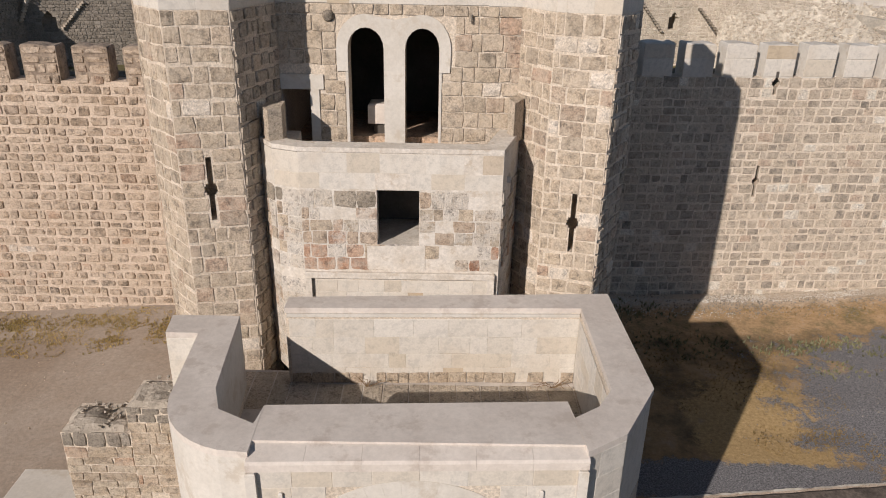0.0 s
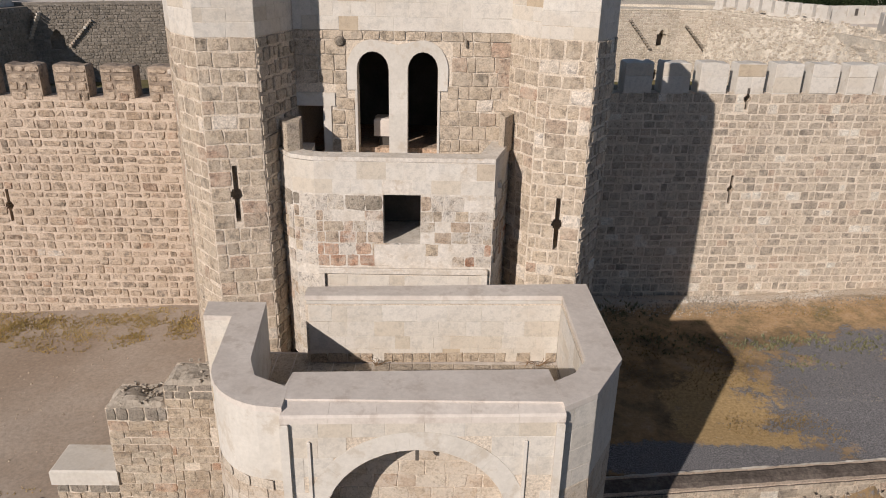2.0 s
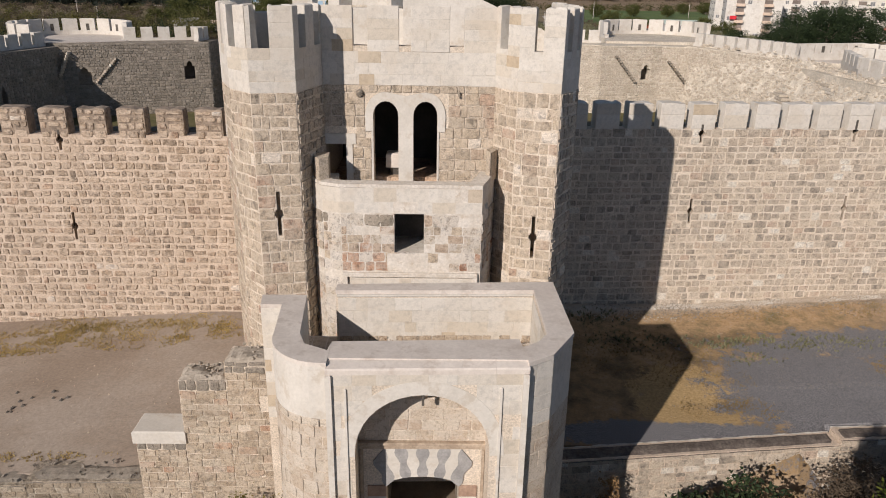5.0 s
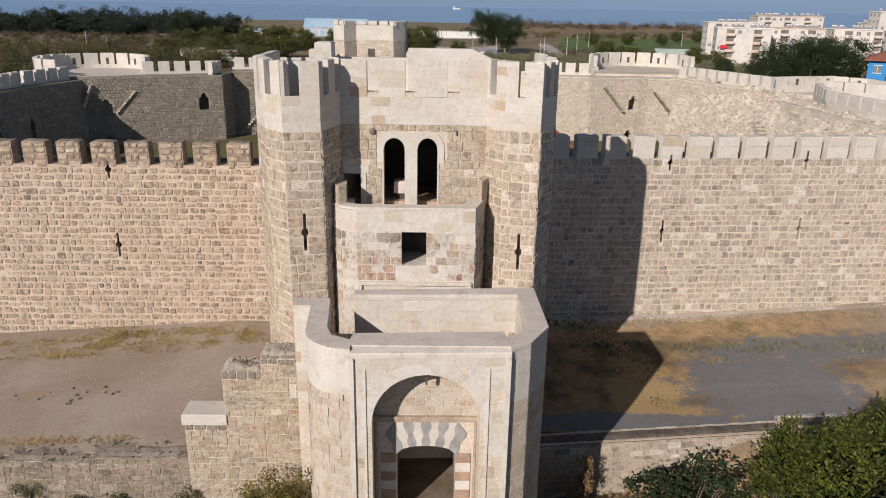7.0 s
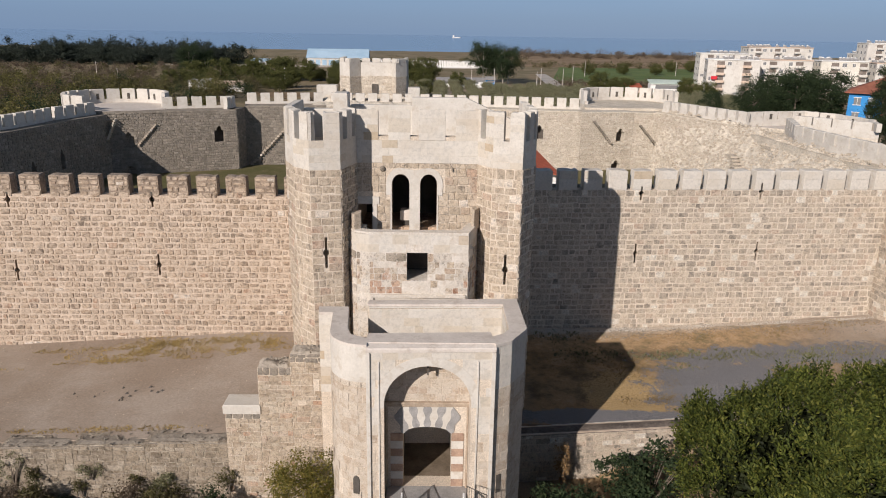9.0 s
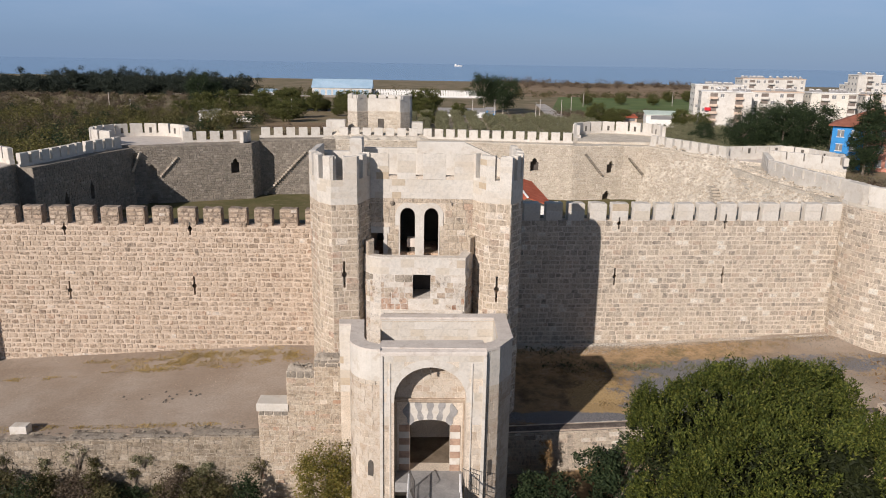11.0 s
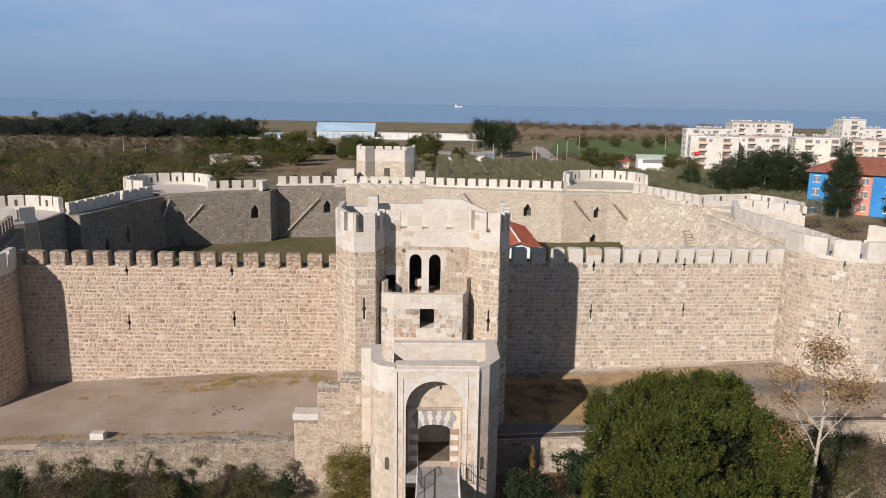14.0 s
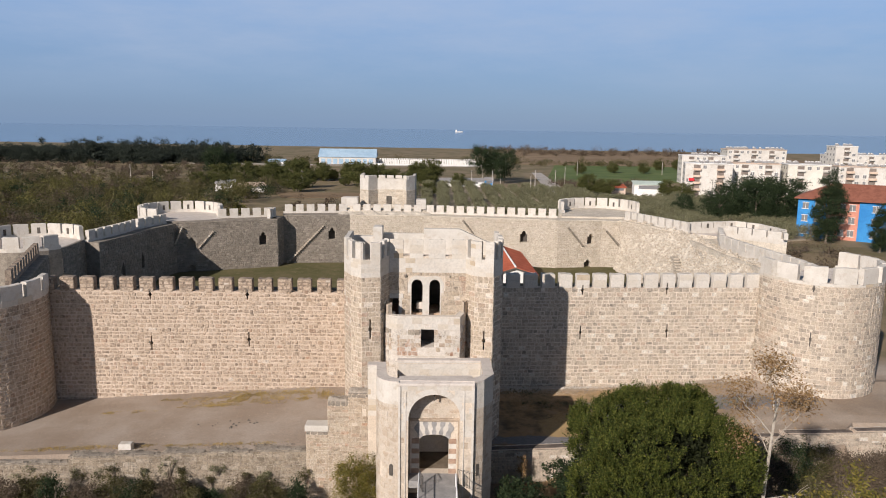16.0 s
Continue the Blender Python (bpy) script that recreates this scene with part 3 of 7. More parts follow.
M_SEA = material("sea_water", 0.14)
M_SEA[3].inputs["Base Color"].default_value = (0.055, 0.115, 0.215, 1)
bump(M_SEA[1], M_SEA[2], M_SEA[3], noise_tex(M_SEA[1], M_SEA[2], 0.05, 6, 0.6).outputs[0], 0.035, 1.0)
M_SEA[3].inputs["Specular IOR Level"].default_value = 0.5
tagged(part("water", Mesh().add([(-4000, 900, -1.7), (4000, 860, -4.3), (4000, 4900, -1.7), (-4000, 4900, -1.7)], [(0, 1, 2, 3)]), M_SEA[0]), "calm hazy blue sea beyond the shore", "sea", kind="structure")


# ---- curtain walls ----
def slit_bands(a, b):
    """The height bands of an arrow slit with a round eye in its middle: (bottom, top, width)."""
    m = (a + b) / 2
    return [(a, m - 0.17, 0.15), (m - 0.17, m - 0.09, 0.27), (m - 0.09, m + 0.09, 0.38), (m + 0.09, m + 0.17, 0.27), (m + 0.17, b, 0.15)]


def slit_notches(points, cuts, deep=1.3):
    """The outer path of a wall with slits that widen inwards; cuts: (distance, width)."""
    out = [tuple(points[0])]
    for u, w in sorted(cuts):
        p, a = along(points, u)
        t, nrm = Vector((math.cos(a), math.sin(a))), Vector((-math.sin(a), math.cos(a)))
        out += [tuple(p - t * w / 2), tuple(p - t * (w / 2 + 0.3) + nrm * deep), tuple(p + t * (w / 2 + 0.3) + nrm * deep), tuple(p + t * w / 2)]
    out.append(tuple(points[-1]))
    return out


def curtain(name, label, p0, p1, base, walk_z, slits, uppers, gaps, gap_w, top, stone, merlon_mat, near, seed, course=0.35, length=0.56, white_from=None, mortar=None, gap=0.08, proud=0.035):
    """A curtain wall from p0 to p1 with arrow slits, parapet gaps and merlons. slits: (u, z0, z1)."""
    mortar = mortar or M_MORTAR
    path = [p0, p1]
    total = (Vector(p1) - Vector(p0)).length
    thick = 2.4
    openings = [(u, *q) for u, a, b in slits + uppers for q in slit_bands(a, b)]
    cuts = sorted({base, walk_z, *[z for _, a, b, _ in openings for z in (a, b) if z < walk_z]})
    core = Mesh()
    for a, b in zip(cuts, cuts[1:]):
        us = [(u, w) for u, c, d, w in openings if c < (a + b) / 2 < d]
        outer = slit_notches(path, us) if us else list(path)
        core.prism(outer + offset(path, thick)[::-1], a, b)
    wall = tagged(part(name, core, mortar), label, "castle wall", kind="structure")
    edges = [0.0] + [x for g in sorted(gaps) for x in (g - gap_w / 2, g + gap_w / 2)] + [total]
    ang = math.atan2(p1[1] - p0[1], p1[0] - p0[0])
    n = 0
    for s, e in zip(edges[::2], edges[1::2]):
        if e - s < 0.2:
            continue
        p, _ = along(path, (s + e) / 2)
        ob = new("merlon", merlon_mesh(e - s, 0.8 if mortar is M_MORTAR_TAN else 0.95, top - walk_z, merlon_mat, seed + n))
        ob.parent = wall
        ob.matrix_basis = Matrix.Translation((p.x, p.y, walk_z)) @ Matrix.Rotation(ang, 4, "Z")
        n += 1
    holes = [(g - gap_w / 2, g + gap_w / 2, walk_z, top + 1) for g in gaps] + [(u - 0.09, u + 0.09, a, b) for u, a, b in slits + uppers]
    holes += [(u - 0.17, u + 0.17, (a + b) / 2 - 0.1, (a + b) / 2 + 0.16) for u, a, b in slits + uppers]
    blocks = lay_courses(path, base, (white_from or top - 0.06), course, length, gap, holes, seed, 0.22, wobble=0.07, rag=0.34 if stone is M_STONE else 0.25)
    set_stones(blocks, stone, wall, proud, near, 300)
    if white_from:
        set_stones(lay_courses(path, white_from, top - 0.05, 0.78, 1.6, 0.03, holes, seed + 1), M_WHITE, wall, 0.03, near, 60, name="ashlar")
    # dark brown slab laid over the walk behind the merlons
    part("walkway", Mesh().prism(band(offset(path, 1.0), thick - 1.02), walk_z - 0.1, walk_z + 0.025), M_WALK, wall, "dark brown wall walk")
    # dark plates paint the shade of the upper slits where they run on into the merlons
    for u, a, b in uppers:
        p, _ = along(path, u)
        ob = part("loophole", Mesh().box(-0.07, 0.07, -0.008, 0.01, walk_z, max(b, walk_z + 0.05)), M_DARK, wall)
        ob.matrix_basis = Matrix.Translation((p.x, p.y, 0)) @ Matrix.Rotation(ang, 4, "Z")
    return wall


LEFT0, LEFT1 = (-39.5, 10.75), (-6.5, 10.98)
lx = lambda x: x - LEFT0[0]
curtain("wall_left", "old tan block curtain wall with weathered stone merlons", LEFT0, LEFT1, -0.9, 11.85,
        [(lx(-18.95), 5.9, 7.5), (lx(-29.2), 5.4, 7.0)], [(lx(-19.0), 11.0, 12.1), (lx(-29.1), 10.9, 12.0)],
        [lx(-9.95 - 2.052 * k) for k in range(15)], 0.62, 13.25, M_STONE, M_OLDMERLON, (-12, 10, 12), 11, course=0.415, length=0.6, mortar=M_MORTAR_TAN, gap=0.07, proud=0.05)
RIGHT0, RIGHT1 = (5.5, 14.85), (38.5, 16.75)
rlen = (Vector(RIGHT1) - Vector(RIGHT0)).length
rx_ = lambda x: (x - RIGHT0[0]) * rlen / (RIGHT1[0] - RIGHT0[0])
curtain("wall_right", "pale block curtain wall with new white merlons", RIGHT0, RIGHT1, -0.5, 11.7,
        [(rx_(17.05), 5.75, 7.4), (rx_(27.0), 5.9, 7.5)], [(rx_(17.1), 10.9, 12.0), (rx_(26.7), 10.95, 12.3)],
        [rx_(10.3 + 1.95 * k) for k in range(-1, 14)], 0.5, 13.25, M_STONE_PALE, M_LIME, (10, 15, 12), 23, course=0.45, length=0.58, white_from=11.75, gap=0.06, proud=0.03)


# ---- gatehouse ----
gatehouse = thing("gatehouse", "tall crenellated castle gatehouse of old stone with new white crown", "gatehouse", (0, 5, 0))
gatehouse.matrix_world = Matrix.Identity(4)
CROWN_Z, NOTCH_Z, TOP_Z = 15.85, 17.4, 19.0


def facet_stones(poly_open, z0, z1, course, length, gap, mat, parent, proud, near, count, holes=None, seed=1, name="stone", each=True):
    """Masonry on each straight face of a path, so that corners stay crisp."""
    blocks = []
    for i in range(len(poly_open) - 1):
        blocks += lay_courses(poly_open[i:i + 2], z0, z1, course, length, gap, (holes or {}).get(i, ()), seed * 31 + 7 * i, rag=0.25 if name == "stone" else 0.0)
    set_stones(blocks, mat, parent, proud, near, count, name, seed)


def tower(label, path, slit_face, slit_u, slit_z, gaps, near, seed, rough_faces=()):
    """A many-sided gate tower along an open path; gaps: parapet gaps (face, u)."""
    t = part("tower", Mesh().prism(list(path) + [(path[-1][0], 14.5), (path[0][0], 14.5)], 0.0, slit_z[0]), M_MORTAR, gatehouse, label)
    a, b = path[slit_face], path[slit_face + 1]
    stage = Mesh()
    for c, d, w in slit_bands(*slit_z):
        zone = list(path[:slit_face]) + slit_notches([a, b], [(slit_u, w)], 1.0) + list(path[slit_face + 2:])
        stage.prism(zone + [(path[-1][0], 14.5), (path[0][0], 14.5)], c, d)
    part("slit_stage", stage, M_MORTAR, gatehouse)
    part("upper_stage", Mesh().prism(list(path) + [(path[-1][0], 9.0), (path[0][0], 9.0)], slit_z[1], 16.6), M_MORTAR, gatehouse)
    mid = (slit_z[0] + slit_z[1]) / 2
    holes = {slit_face: [(slit_u - 0.09, slit_u + 0.09, slit_z[0], slit_z[1]), (slit_u - 0.16, slit_u + 0.16, mid - 0.12, mid + 0.16)]}
    smooth_faces = [i for i in range(len(path) - 1) if i not in rough_faces]
    for i in smooth_faces:
        set_stones(lay_courses(path[i:i + 2], 0.0, CROWN_Z, 0.455, 0.53, 0.036, holes.get(i, ()), seed * 31 + 7 * i, rag=0.2), M_TOWER, t, 0.02, near, 150, "stone", seed)
    # bossed blocks left rough on the faces towards the walls
    for i in rough_faces:
        set_stones(lay_courses(path[i:i + 2], 0.0, CROWN_Z, 0.455, 0.5, 0.05, holes.get(i, ()), seed * 31 + 7 * i, rag=0.3), M_STONE_PALE, t, 0.055, near, 150, "stone", seed)
    # white crown wall with gaps
    crown = Mesh()
    wall_holes = {}
    for i in range(len(path) - 1):
        p, q = path[i], path[i + 1]
        s = (Vector(q) - Vector(p)).length
        ang = math.atan2(q[1] - p[1], q[0] - p[0])
        mm = Matrix.Translation((p[0], p[1], 0)) @ Matrix.Rotation(ang, 4, "Z")
        mine = sorted((u, w) for f, u, w in gaps if f == i)
        wall_holes[i] = [(u - w / 2, u + w / 2, NOTCH_Z, TOP_Z + 1) for u, w in mine]
        crown.box(0, s, 0, 0.5, 16.5, NOTCH_Z, mm)
        edges = [0.0] + [x for u, w in mine for x in (u - w / 2, u + w / 2)] + [s]
        for x0, x1 in zip(edges[::2], edges[1::2]):
            if x1 - x0 > 0.05:
                me = merlon_mesh(x1 - x0, 0.5, TOP_Z - NOTCH_Z, M_LIME, seed * 13 + i)
                ob = part("merlon", me, M_LIME, gatehouse)
                ob.matrix_basis = mm @ Matrix.Translation(((x0 + x1) / 2, 0, NOTCH_Z))
    part("crown", crown, M_LIME, gatehouse, "new white limestone parapet")
    facet_stones(path, CROWN_Z, TOP_Z - 0.04, 0.42, 0.85, 0.006, M_WHITE, gatehouse, 0.008, near, 70, wall_holes, seed + 3, "ashlar")
    return t


LT = [(-7.95, 7.5), (-7.85, 3.0), (-7.0, 0.95), (-5.95, -0.2), (-4.28, 0.15), (-3.62, 2.5)]
RT = [(3.45, 2.5), (4.25, 1.25), (5.9, 0.75), (6.85, 2.35), (7.05, 4.4), (6.9, 8.0)]
tower("octagonal left gate tower of rough tan blocks", LT, 3, 0.78, (10.15, 12.0), [(1, 1.1, 0.6), (2, 0.45, 0.5), (2, 1.5, 0.02), (3, 0.5, 0.66), (4, 0.75, 0.62), (4, 2.05, 0.5)], (-5.5, -2, 16), 3, (4,))
tower("octagonal right gate tower of rough pale blocks", RT, 1, 0.95, (8.9, 10.8), [(0, 0.5, 0.5), (1, 0.75, 0.35), (2, 0.55, 0.5), (2, 1.5, 0.3), (3, 1.5, 0.9), (4, 1.9, 1.1)], (5.2, -2, 16), 4, (2, 3))

FY = 2.5
win = [arch_loop(-1.05, 0.52, 11.6, 14.6, 15.2, 10), arch_loop(0.6, 0.5, 11.6, 14.6, 15.2, 10)]
side_door = [(-3.6, 11.4), (-2.74, 11.4), (-2.74, 13.38), (-3.6, 13.38)]
front = plate([(-3.62, 7.0), (3.5, 7.0), (3.5, NOTCH_Z), (-3.62, NOTCH_Z)], win + [side_door], Matrix.Translation((0, FY + 0.02, 0)), 0.7)
fw = part("front_wall", front, M_MORTAR, gatehouse, "front wall with twin arched windows")
hol = [(-1.0 - 0.49 - 0.42 + 3.6, 0.65 + 0.48 + 0.42 + 3.6, 14.35, 15.6), (-1.66 + 3.6, 1.18 + 3.6, 11.4, 13.9), (-1.9 + 3.6, 1.42 + 3.6, 13.9, 14.4), (0, 1.15, 11.0, 13.45), (0.0, 1.3, 13.4, 13.85)]
set_stones(lay_courses([(-3.6, FY), (3.5, FY)], 11.0, CROWN_Z, 0.455, 0.52, 0.036, hol, 41), M_TOWER, fw, 0.02, (0, 0, 14), 300)
ghole = [(-2.05 + 3.6 - 0.3, -2.05 + 3.6 + 0.3, NOTCH_Z, 20), (-0.25 + 3.6 - 0.25, -0.25 + 3.6 + 0.25, NOTCH_Z, 20), (1.85 + 3.6 - 0.3, 1.85 + 3.6 + 0.3, NOTCH_Z, 20)]
set_stones(lay_courses([(-3.6, FY), (3.5, FY)], CROWN_Z, TOP_Z - 0.05, 0.42, 0.9, 0.006, ghole, 42), M_WHITE, gatehouse, 0.008, (0, 0, 17), 60, "ashlar")
e = [0.0] + [v for a, b, *_ in ghole for v in (a, b)] + [7.1]
for x0, x1 in zip(e[::2], e[1::2]):
    ob = part("merlon", merlon_mesh(x1 - x0, 0.5, TOP_Z - 0.1 - NOTCH_Z, M_LIME, 77), M_LIME, gatehouse)
    ob.matrix_basis = Matrix.Translation(((x0 + x1) / 2 - 3.6, FY, NOTCH_Z))
# the white surround of the twin windows, standing slightly proud
def arc_pts(cx, rx, rz, a0, a1, n=10):
    return [(cx + rx * math.cos(radians(a0 + (a1 - a0) * k_ / n)), 14.6 + rz * math.sin(radians(a0 + (a1 - a0) * k_ / n))) for k_ in range(n + 1)]


hood = [(-1.9, 13.95), (-1.575, 13.95)] + arc_pts(-1.05, 0.525, 0.605, 180, 0) + [(-0.525, 11.6), (0.095, 11.6)] + arc_pts(0.6, 0.505, 0.605, 180, 0) + [(1.105, 13.95), (1.42, 13.95)] + arc_pts(0.6, 0.84, 0.98, 0, 110) + [(-0.22, 15.42)] + arc_pts(-1.05, 0.86, 0.98, 70, 180)
part("window_surround", plate(hood, [], Matrix.Translation((0, FY - 0.04, 0)), 0.045), M_LIME, gatehouse, "smooth white window surround")
for x0, x1 in ((-1.66, -1.575), (1.105, 1.18)):
    part("window_jamb", Mesh().box(x0, x1, FY - 0.03, FY + 0.005, 11.6, 13.94), M_LIME, gatehouse)
part("door_lintel", Mesh().box(-3.6, -2.32, FY - 0.04, FY + 0.01, 13.4, 13.84, chamfer=0.01), M_LIME, gatehouse)
part("door_jamb", Mesh().box(-2.73, -2.46, FY - 0.035, FY + 0.01, 11.4, 13.4), M_LIME, gatehouse)
# chamber behind the windows; its shade is put into the dark wall colour
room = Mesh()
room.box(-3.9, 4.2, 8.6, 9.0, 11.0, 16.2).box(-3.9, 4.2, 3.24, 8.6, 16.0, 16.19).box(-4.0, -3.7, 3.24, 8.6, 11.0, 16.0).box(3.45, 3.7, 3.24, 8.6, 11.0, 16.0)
part("chamber", room, M_DARK, gatehouse, "chamber walls coloured dark as if unlit")
part("chamber_floor", Mesh().box(-3.9, 4.2, 2.52, 8.6, 11.1, 11.39).box(-1.6, 1.3, 3.22, 5.0, 11.39, 11.8), M_RUIN, gatehouse)
part("roof_deck", Mesh().box(-3.3, 3.4, 3.2, 9.2, 16.2, 16.6), M_CAP, gatehouse)
part("rubble_block", Mesh().box(-1.12, -0.45, 3.5, 4.3, 12.14, 12.76, chamfer=0.06), M_CAP, gatehouse)
# added dark box that stands in for the darkness beneath the block
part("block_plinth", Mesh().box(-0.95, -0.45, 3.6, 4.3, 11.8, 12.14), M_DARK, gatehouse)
part("knob_stone", Mesh().tube([(-2.1, FY + 0.02, 15.5), (-2.1, FY - 0.06, 15.5), (-2.1, FY - 0.13, 15.49)], 0.2, 0.11, 9), M_DARKSTONE, gatehouse, "dark round stone knob")
part("hook", Mesh().tube([(1.98, FY + 0.02, 15.62), (1.98, FY - 0.12, 15.62), (1.98, FY - 0.12, 15.42)], 0.045, sides=6), M_DARKSTONE, gatehouse)
# walls round the roof terrace
rear = Mesh()
rear.box(-0.55, 3.1, 8.2, 8.8, 16.6, 19.15, chamfer=0.05)
rear.box(-4.6, -0.55, 8.6, 9.1, 16.6, 18.6, chamfer=0.05)
rear.add([(3.1, 8.2, 16.6), (6.9, 8.2, 16.6), (6.9, 8.8, 16.6), (3.1, 8.8, 16.6), (3.1, 8.2, 19.1), (6.9, 8.2, 17.4), (6.9, 8.8, 17.4), (3.1, 8.8, 19.1)], [(3, 2, 1, 0), (4, 5, 6, 7), (0, 1, 5, 4), (1, 2, 6, 5), (2, 3, 7, 6), (3, 0, 4, 7)])
part("terrace_wall", rear, M_LIME, gatehouse, "plain white wall behind the roof terrace")
part("stair_head", Mesh().box(-5.5, -4.6, 7.0, 8.6, 16.6, 19.45, chamfer=0.06).box(-7.9, -5.5, 7.5, 8.4, 16.6, 18.4, chamfer=0.05), M_LIME, gatehouse)

# ---- balcony box before the windows ----
BX = [(-4.0, 1.6), (-3.97, 1.0), (-3.5, 0.36), (-2.75, 0.06), (2.93, 0.06), (3.55, 2.2)]
hole = [(-0.6, 9.42), (0.6, 9.42), (0.6, 11.1), (-0.6, 11.1)]
bal = part("balcony_box", plate([(-2.75, 5.0), (2.93, 5.0), (2.93, 12.2), (-2.75, 12.2)], [hole], Matrix.Translation((0, 0.06, 0)), 0.55), M_PLASTERED, gatehouse, "patched stone balcony box with a square opening")
sides = Mesh()
sides.prism([BX[0], BX[1], BX[2], BX[3], (-2.75, 0.6), (-3.0, 1.0), (-3.05, 2.4), (-3.65, 2.4)], 5.0, 12.15)
sides.prism([(2.93, 0.05), BX[5], (3.3, 2.5), (2.6, 0.6)], 5.0, 12.15)
# added dark lining paints the shade inside the square opening
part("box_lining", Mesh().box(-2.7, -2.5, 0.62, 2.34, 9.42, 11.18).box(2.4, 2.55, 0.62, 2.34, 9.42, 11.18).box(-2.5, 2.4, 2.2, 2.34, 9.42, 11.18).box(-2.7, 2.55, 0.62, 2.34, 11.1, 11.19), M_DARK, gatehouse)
sides.box(-3.0, 3.0, 0.6, 2.5, 9.2, 9.4).box(-3.0, 3.2, 0.6, 2.5, 11.2, 11.4).box(-3.0, 3.2, 2.35, 2.5, 5.0, 11.2)
part("side_wall", sides, M_PLASTERED, gatehouse)
bh = {3: [(2.75 - 0.6, 2.75 + 0.6, 9.42, 11.1)]}
for i in range(5):
    hs = bh.get(i, [])
    low = lay_courses([(x, y + 0.004) for x, y in BX[i:i + 2]], 8.62, 11.08, 0.4, 0.5, 0.02, hs, 60 + i)
    # plaster hides some of the blocks
    rk = random.Random(600 + i)
    sorts = {}
    for q in low:
        k = rk.random()
        if k < 0.16:
            continue
        if q[2] < 9.62 and (-2.75 < q[0] < -0.75 or q[0] > 1.2):
            m_ = M_REDPATCH if k < (0.75 if q[0] < 0 else 0.5) else M_PATCHY
        elif q[2] > 10.55 and q[0] < -0.85:
            m_ = M_DARKSTONE if k > 0.45 else M_PATCHY
        else:
            m_ = M_STONE if k > 0.94 else (M_TOWER if k > 0.72 else M_PATCHY)
        sorts.setdefault(m_.name, (m_, []))[1].append(q)
    for m_, group in sorts.values():
        set_stones(group, m_, bal, 0.045 if i in (0, 1, 4) else 0.012, (0, -5, 11), 60)
    set_stones(lay_courses(BX[i:i + 2], 5.0, 8.3, 0.4, 0.7, 0.014, [], 160 + i), M_WHITE if i == 3 else M_PATCHY, bal, 0.008)
    set_stones([q for q in lay_courses([(x, y + 0.004) for x, y in BX[i:i + 2]], 11.12, 12.16, 0.5, 0.75, 0.008, hs, 70 + i) if rk.random() > 0.2], M_WHITE, bal, 0.007, (0, -5, 12), 30, "ashlar")
part("coping", Mesh().prism(band([(BX[0][0] - 0.0, BX[0][1])] + [(x, y - 0.03) for x, y in BX[1:]], 0.6), 12.19, 12.32), M_PLASTERED, gatehouse)
# recessed frame below the opening
part("frame_head", Mesh().box(-2.72, 2.82, -0.075, 0.05, 8.40, 8.58, chamfer=0.012), M_PLASTERED, gatehouse)
part("frame_jamb", Mesh().box(-2.72, -2.54, -0.073, 0.05, 5.0, 8.39), M_PLASTERED, gatehouse)
part("frame_jamb", Mesh().box(2.62, 2.82, -0.073, 0.05, 5.0, 8.39), M_PLASTERED, gatehouse)
part("window_sill", Mesh().box(-0.9, 0.78, 0.046, 0.1, 8.66, 9.41, chamfer=0.01), M_PLASTERED, gatehouse)
part("balcony_post", Mesh().prism([(-3.86, 0.95), (-3.6, 0.55), (-3.27, 0.8), (-3.3, 1.5), (-3.8, 1.6)], 12.1, lambda x, y: 13.2 - 0.12 * noise.noise((x * 5, y * 5, 1))), M_STONE_PALE, gatehouse)
part("balcony_post", Mesh().prism([(3.3, 1.5), (3.62, 2.1), (3.4, 2.4), (3.15, 1.9)], 12.1, lambda x, y: 13.35 - 0.12 * noise.noise((x * 5, y * 5, 1))), M_STONE_PALE, gatehouse)

# ---- barbican: walled forecourt with the portal ----
barbican = thing("barbican", "low white-walled barbican with an arched portal before the gatehouse", "barbican")
BZ, BFLOOR = 9.5, 7.4
OUTER = [(-5.0, -4.4), (-4.9, -5.2), (-4.17, -5.2), (-4.02, -7.3)] + [(-2.25 - 1.77 * math.cos(a), -7.35 - 1.87 * math.sin(a)) for a in [radians(8.5 * k) for k in range(1, 10)]] + [(-2.12, -9.23)]
OUTR = [(3.82, -9.05), (4.62, -8.55), (5.46, -7.12), (5.4, -3.0)]
# side walls down to the ditch
lw = part("side_wall", Mesh().prism(OUTER + [(-2.12, -7.9), (-2.2, -8.42), (-2.95, -8.0), (-3.2, -7.3), (-3.45, -4.4)], -3.5, 7.6), M_MORTAR, barbican)
part("upper_side_wall", Mesh().prism(OUTER + [(-2.12, -7.9), (-2.2, -8.42), (-2.95, -8.0), (-3.2, -7.3), (-3.45, -4.4)], 7.6, BZ - 0.14), M_LIME, barbican)
rw = part("side_wall", Mesh().prism(OUTR + [(4.62, -3.75), (4.63, -7.18), (4.27, -7.75), (3.74, -8.12), (3.68, -7.6), (3.6, -9.0)], -3.5, BZ - 0.14), M_MORTAR, barbican)
bk = part("rear_wall", Mesh().prism([(-2.5, -3.95), (5.4, -3.75), (5.4, -3.0), (-2.5, -3.4)], 0, BZ - 0.14), M_MORTAR, barbican)
part("walk_floor", Mesh().prism([(-4.3, -3.4), (-3.6, -7.3), (-2.6, -7.75), (4.3, -7.5), (4.7, -7.2), (4.7, -3.6)], BFLOOR - 0.25, BFLOOR - 0.012), M_CAP, barbican)
rr = random.Random(4)
x = -3.9
k = 0
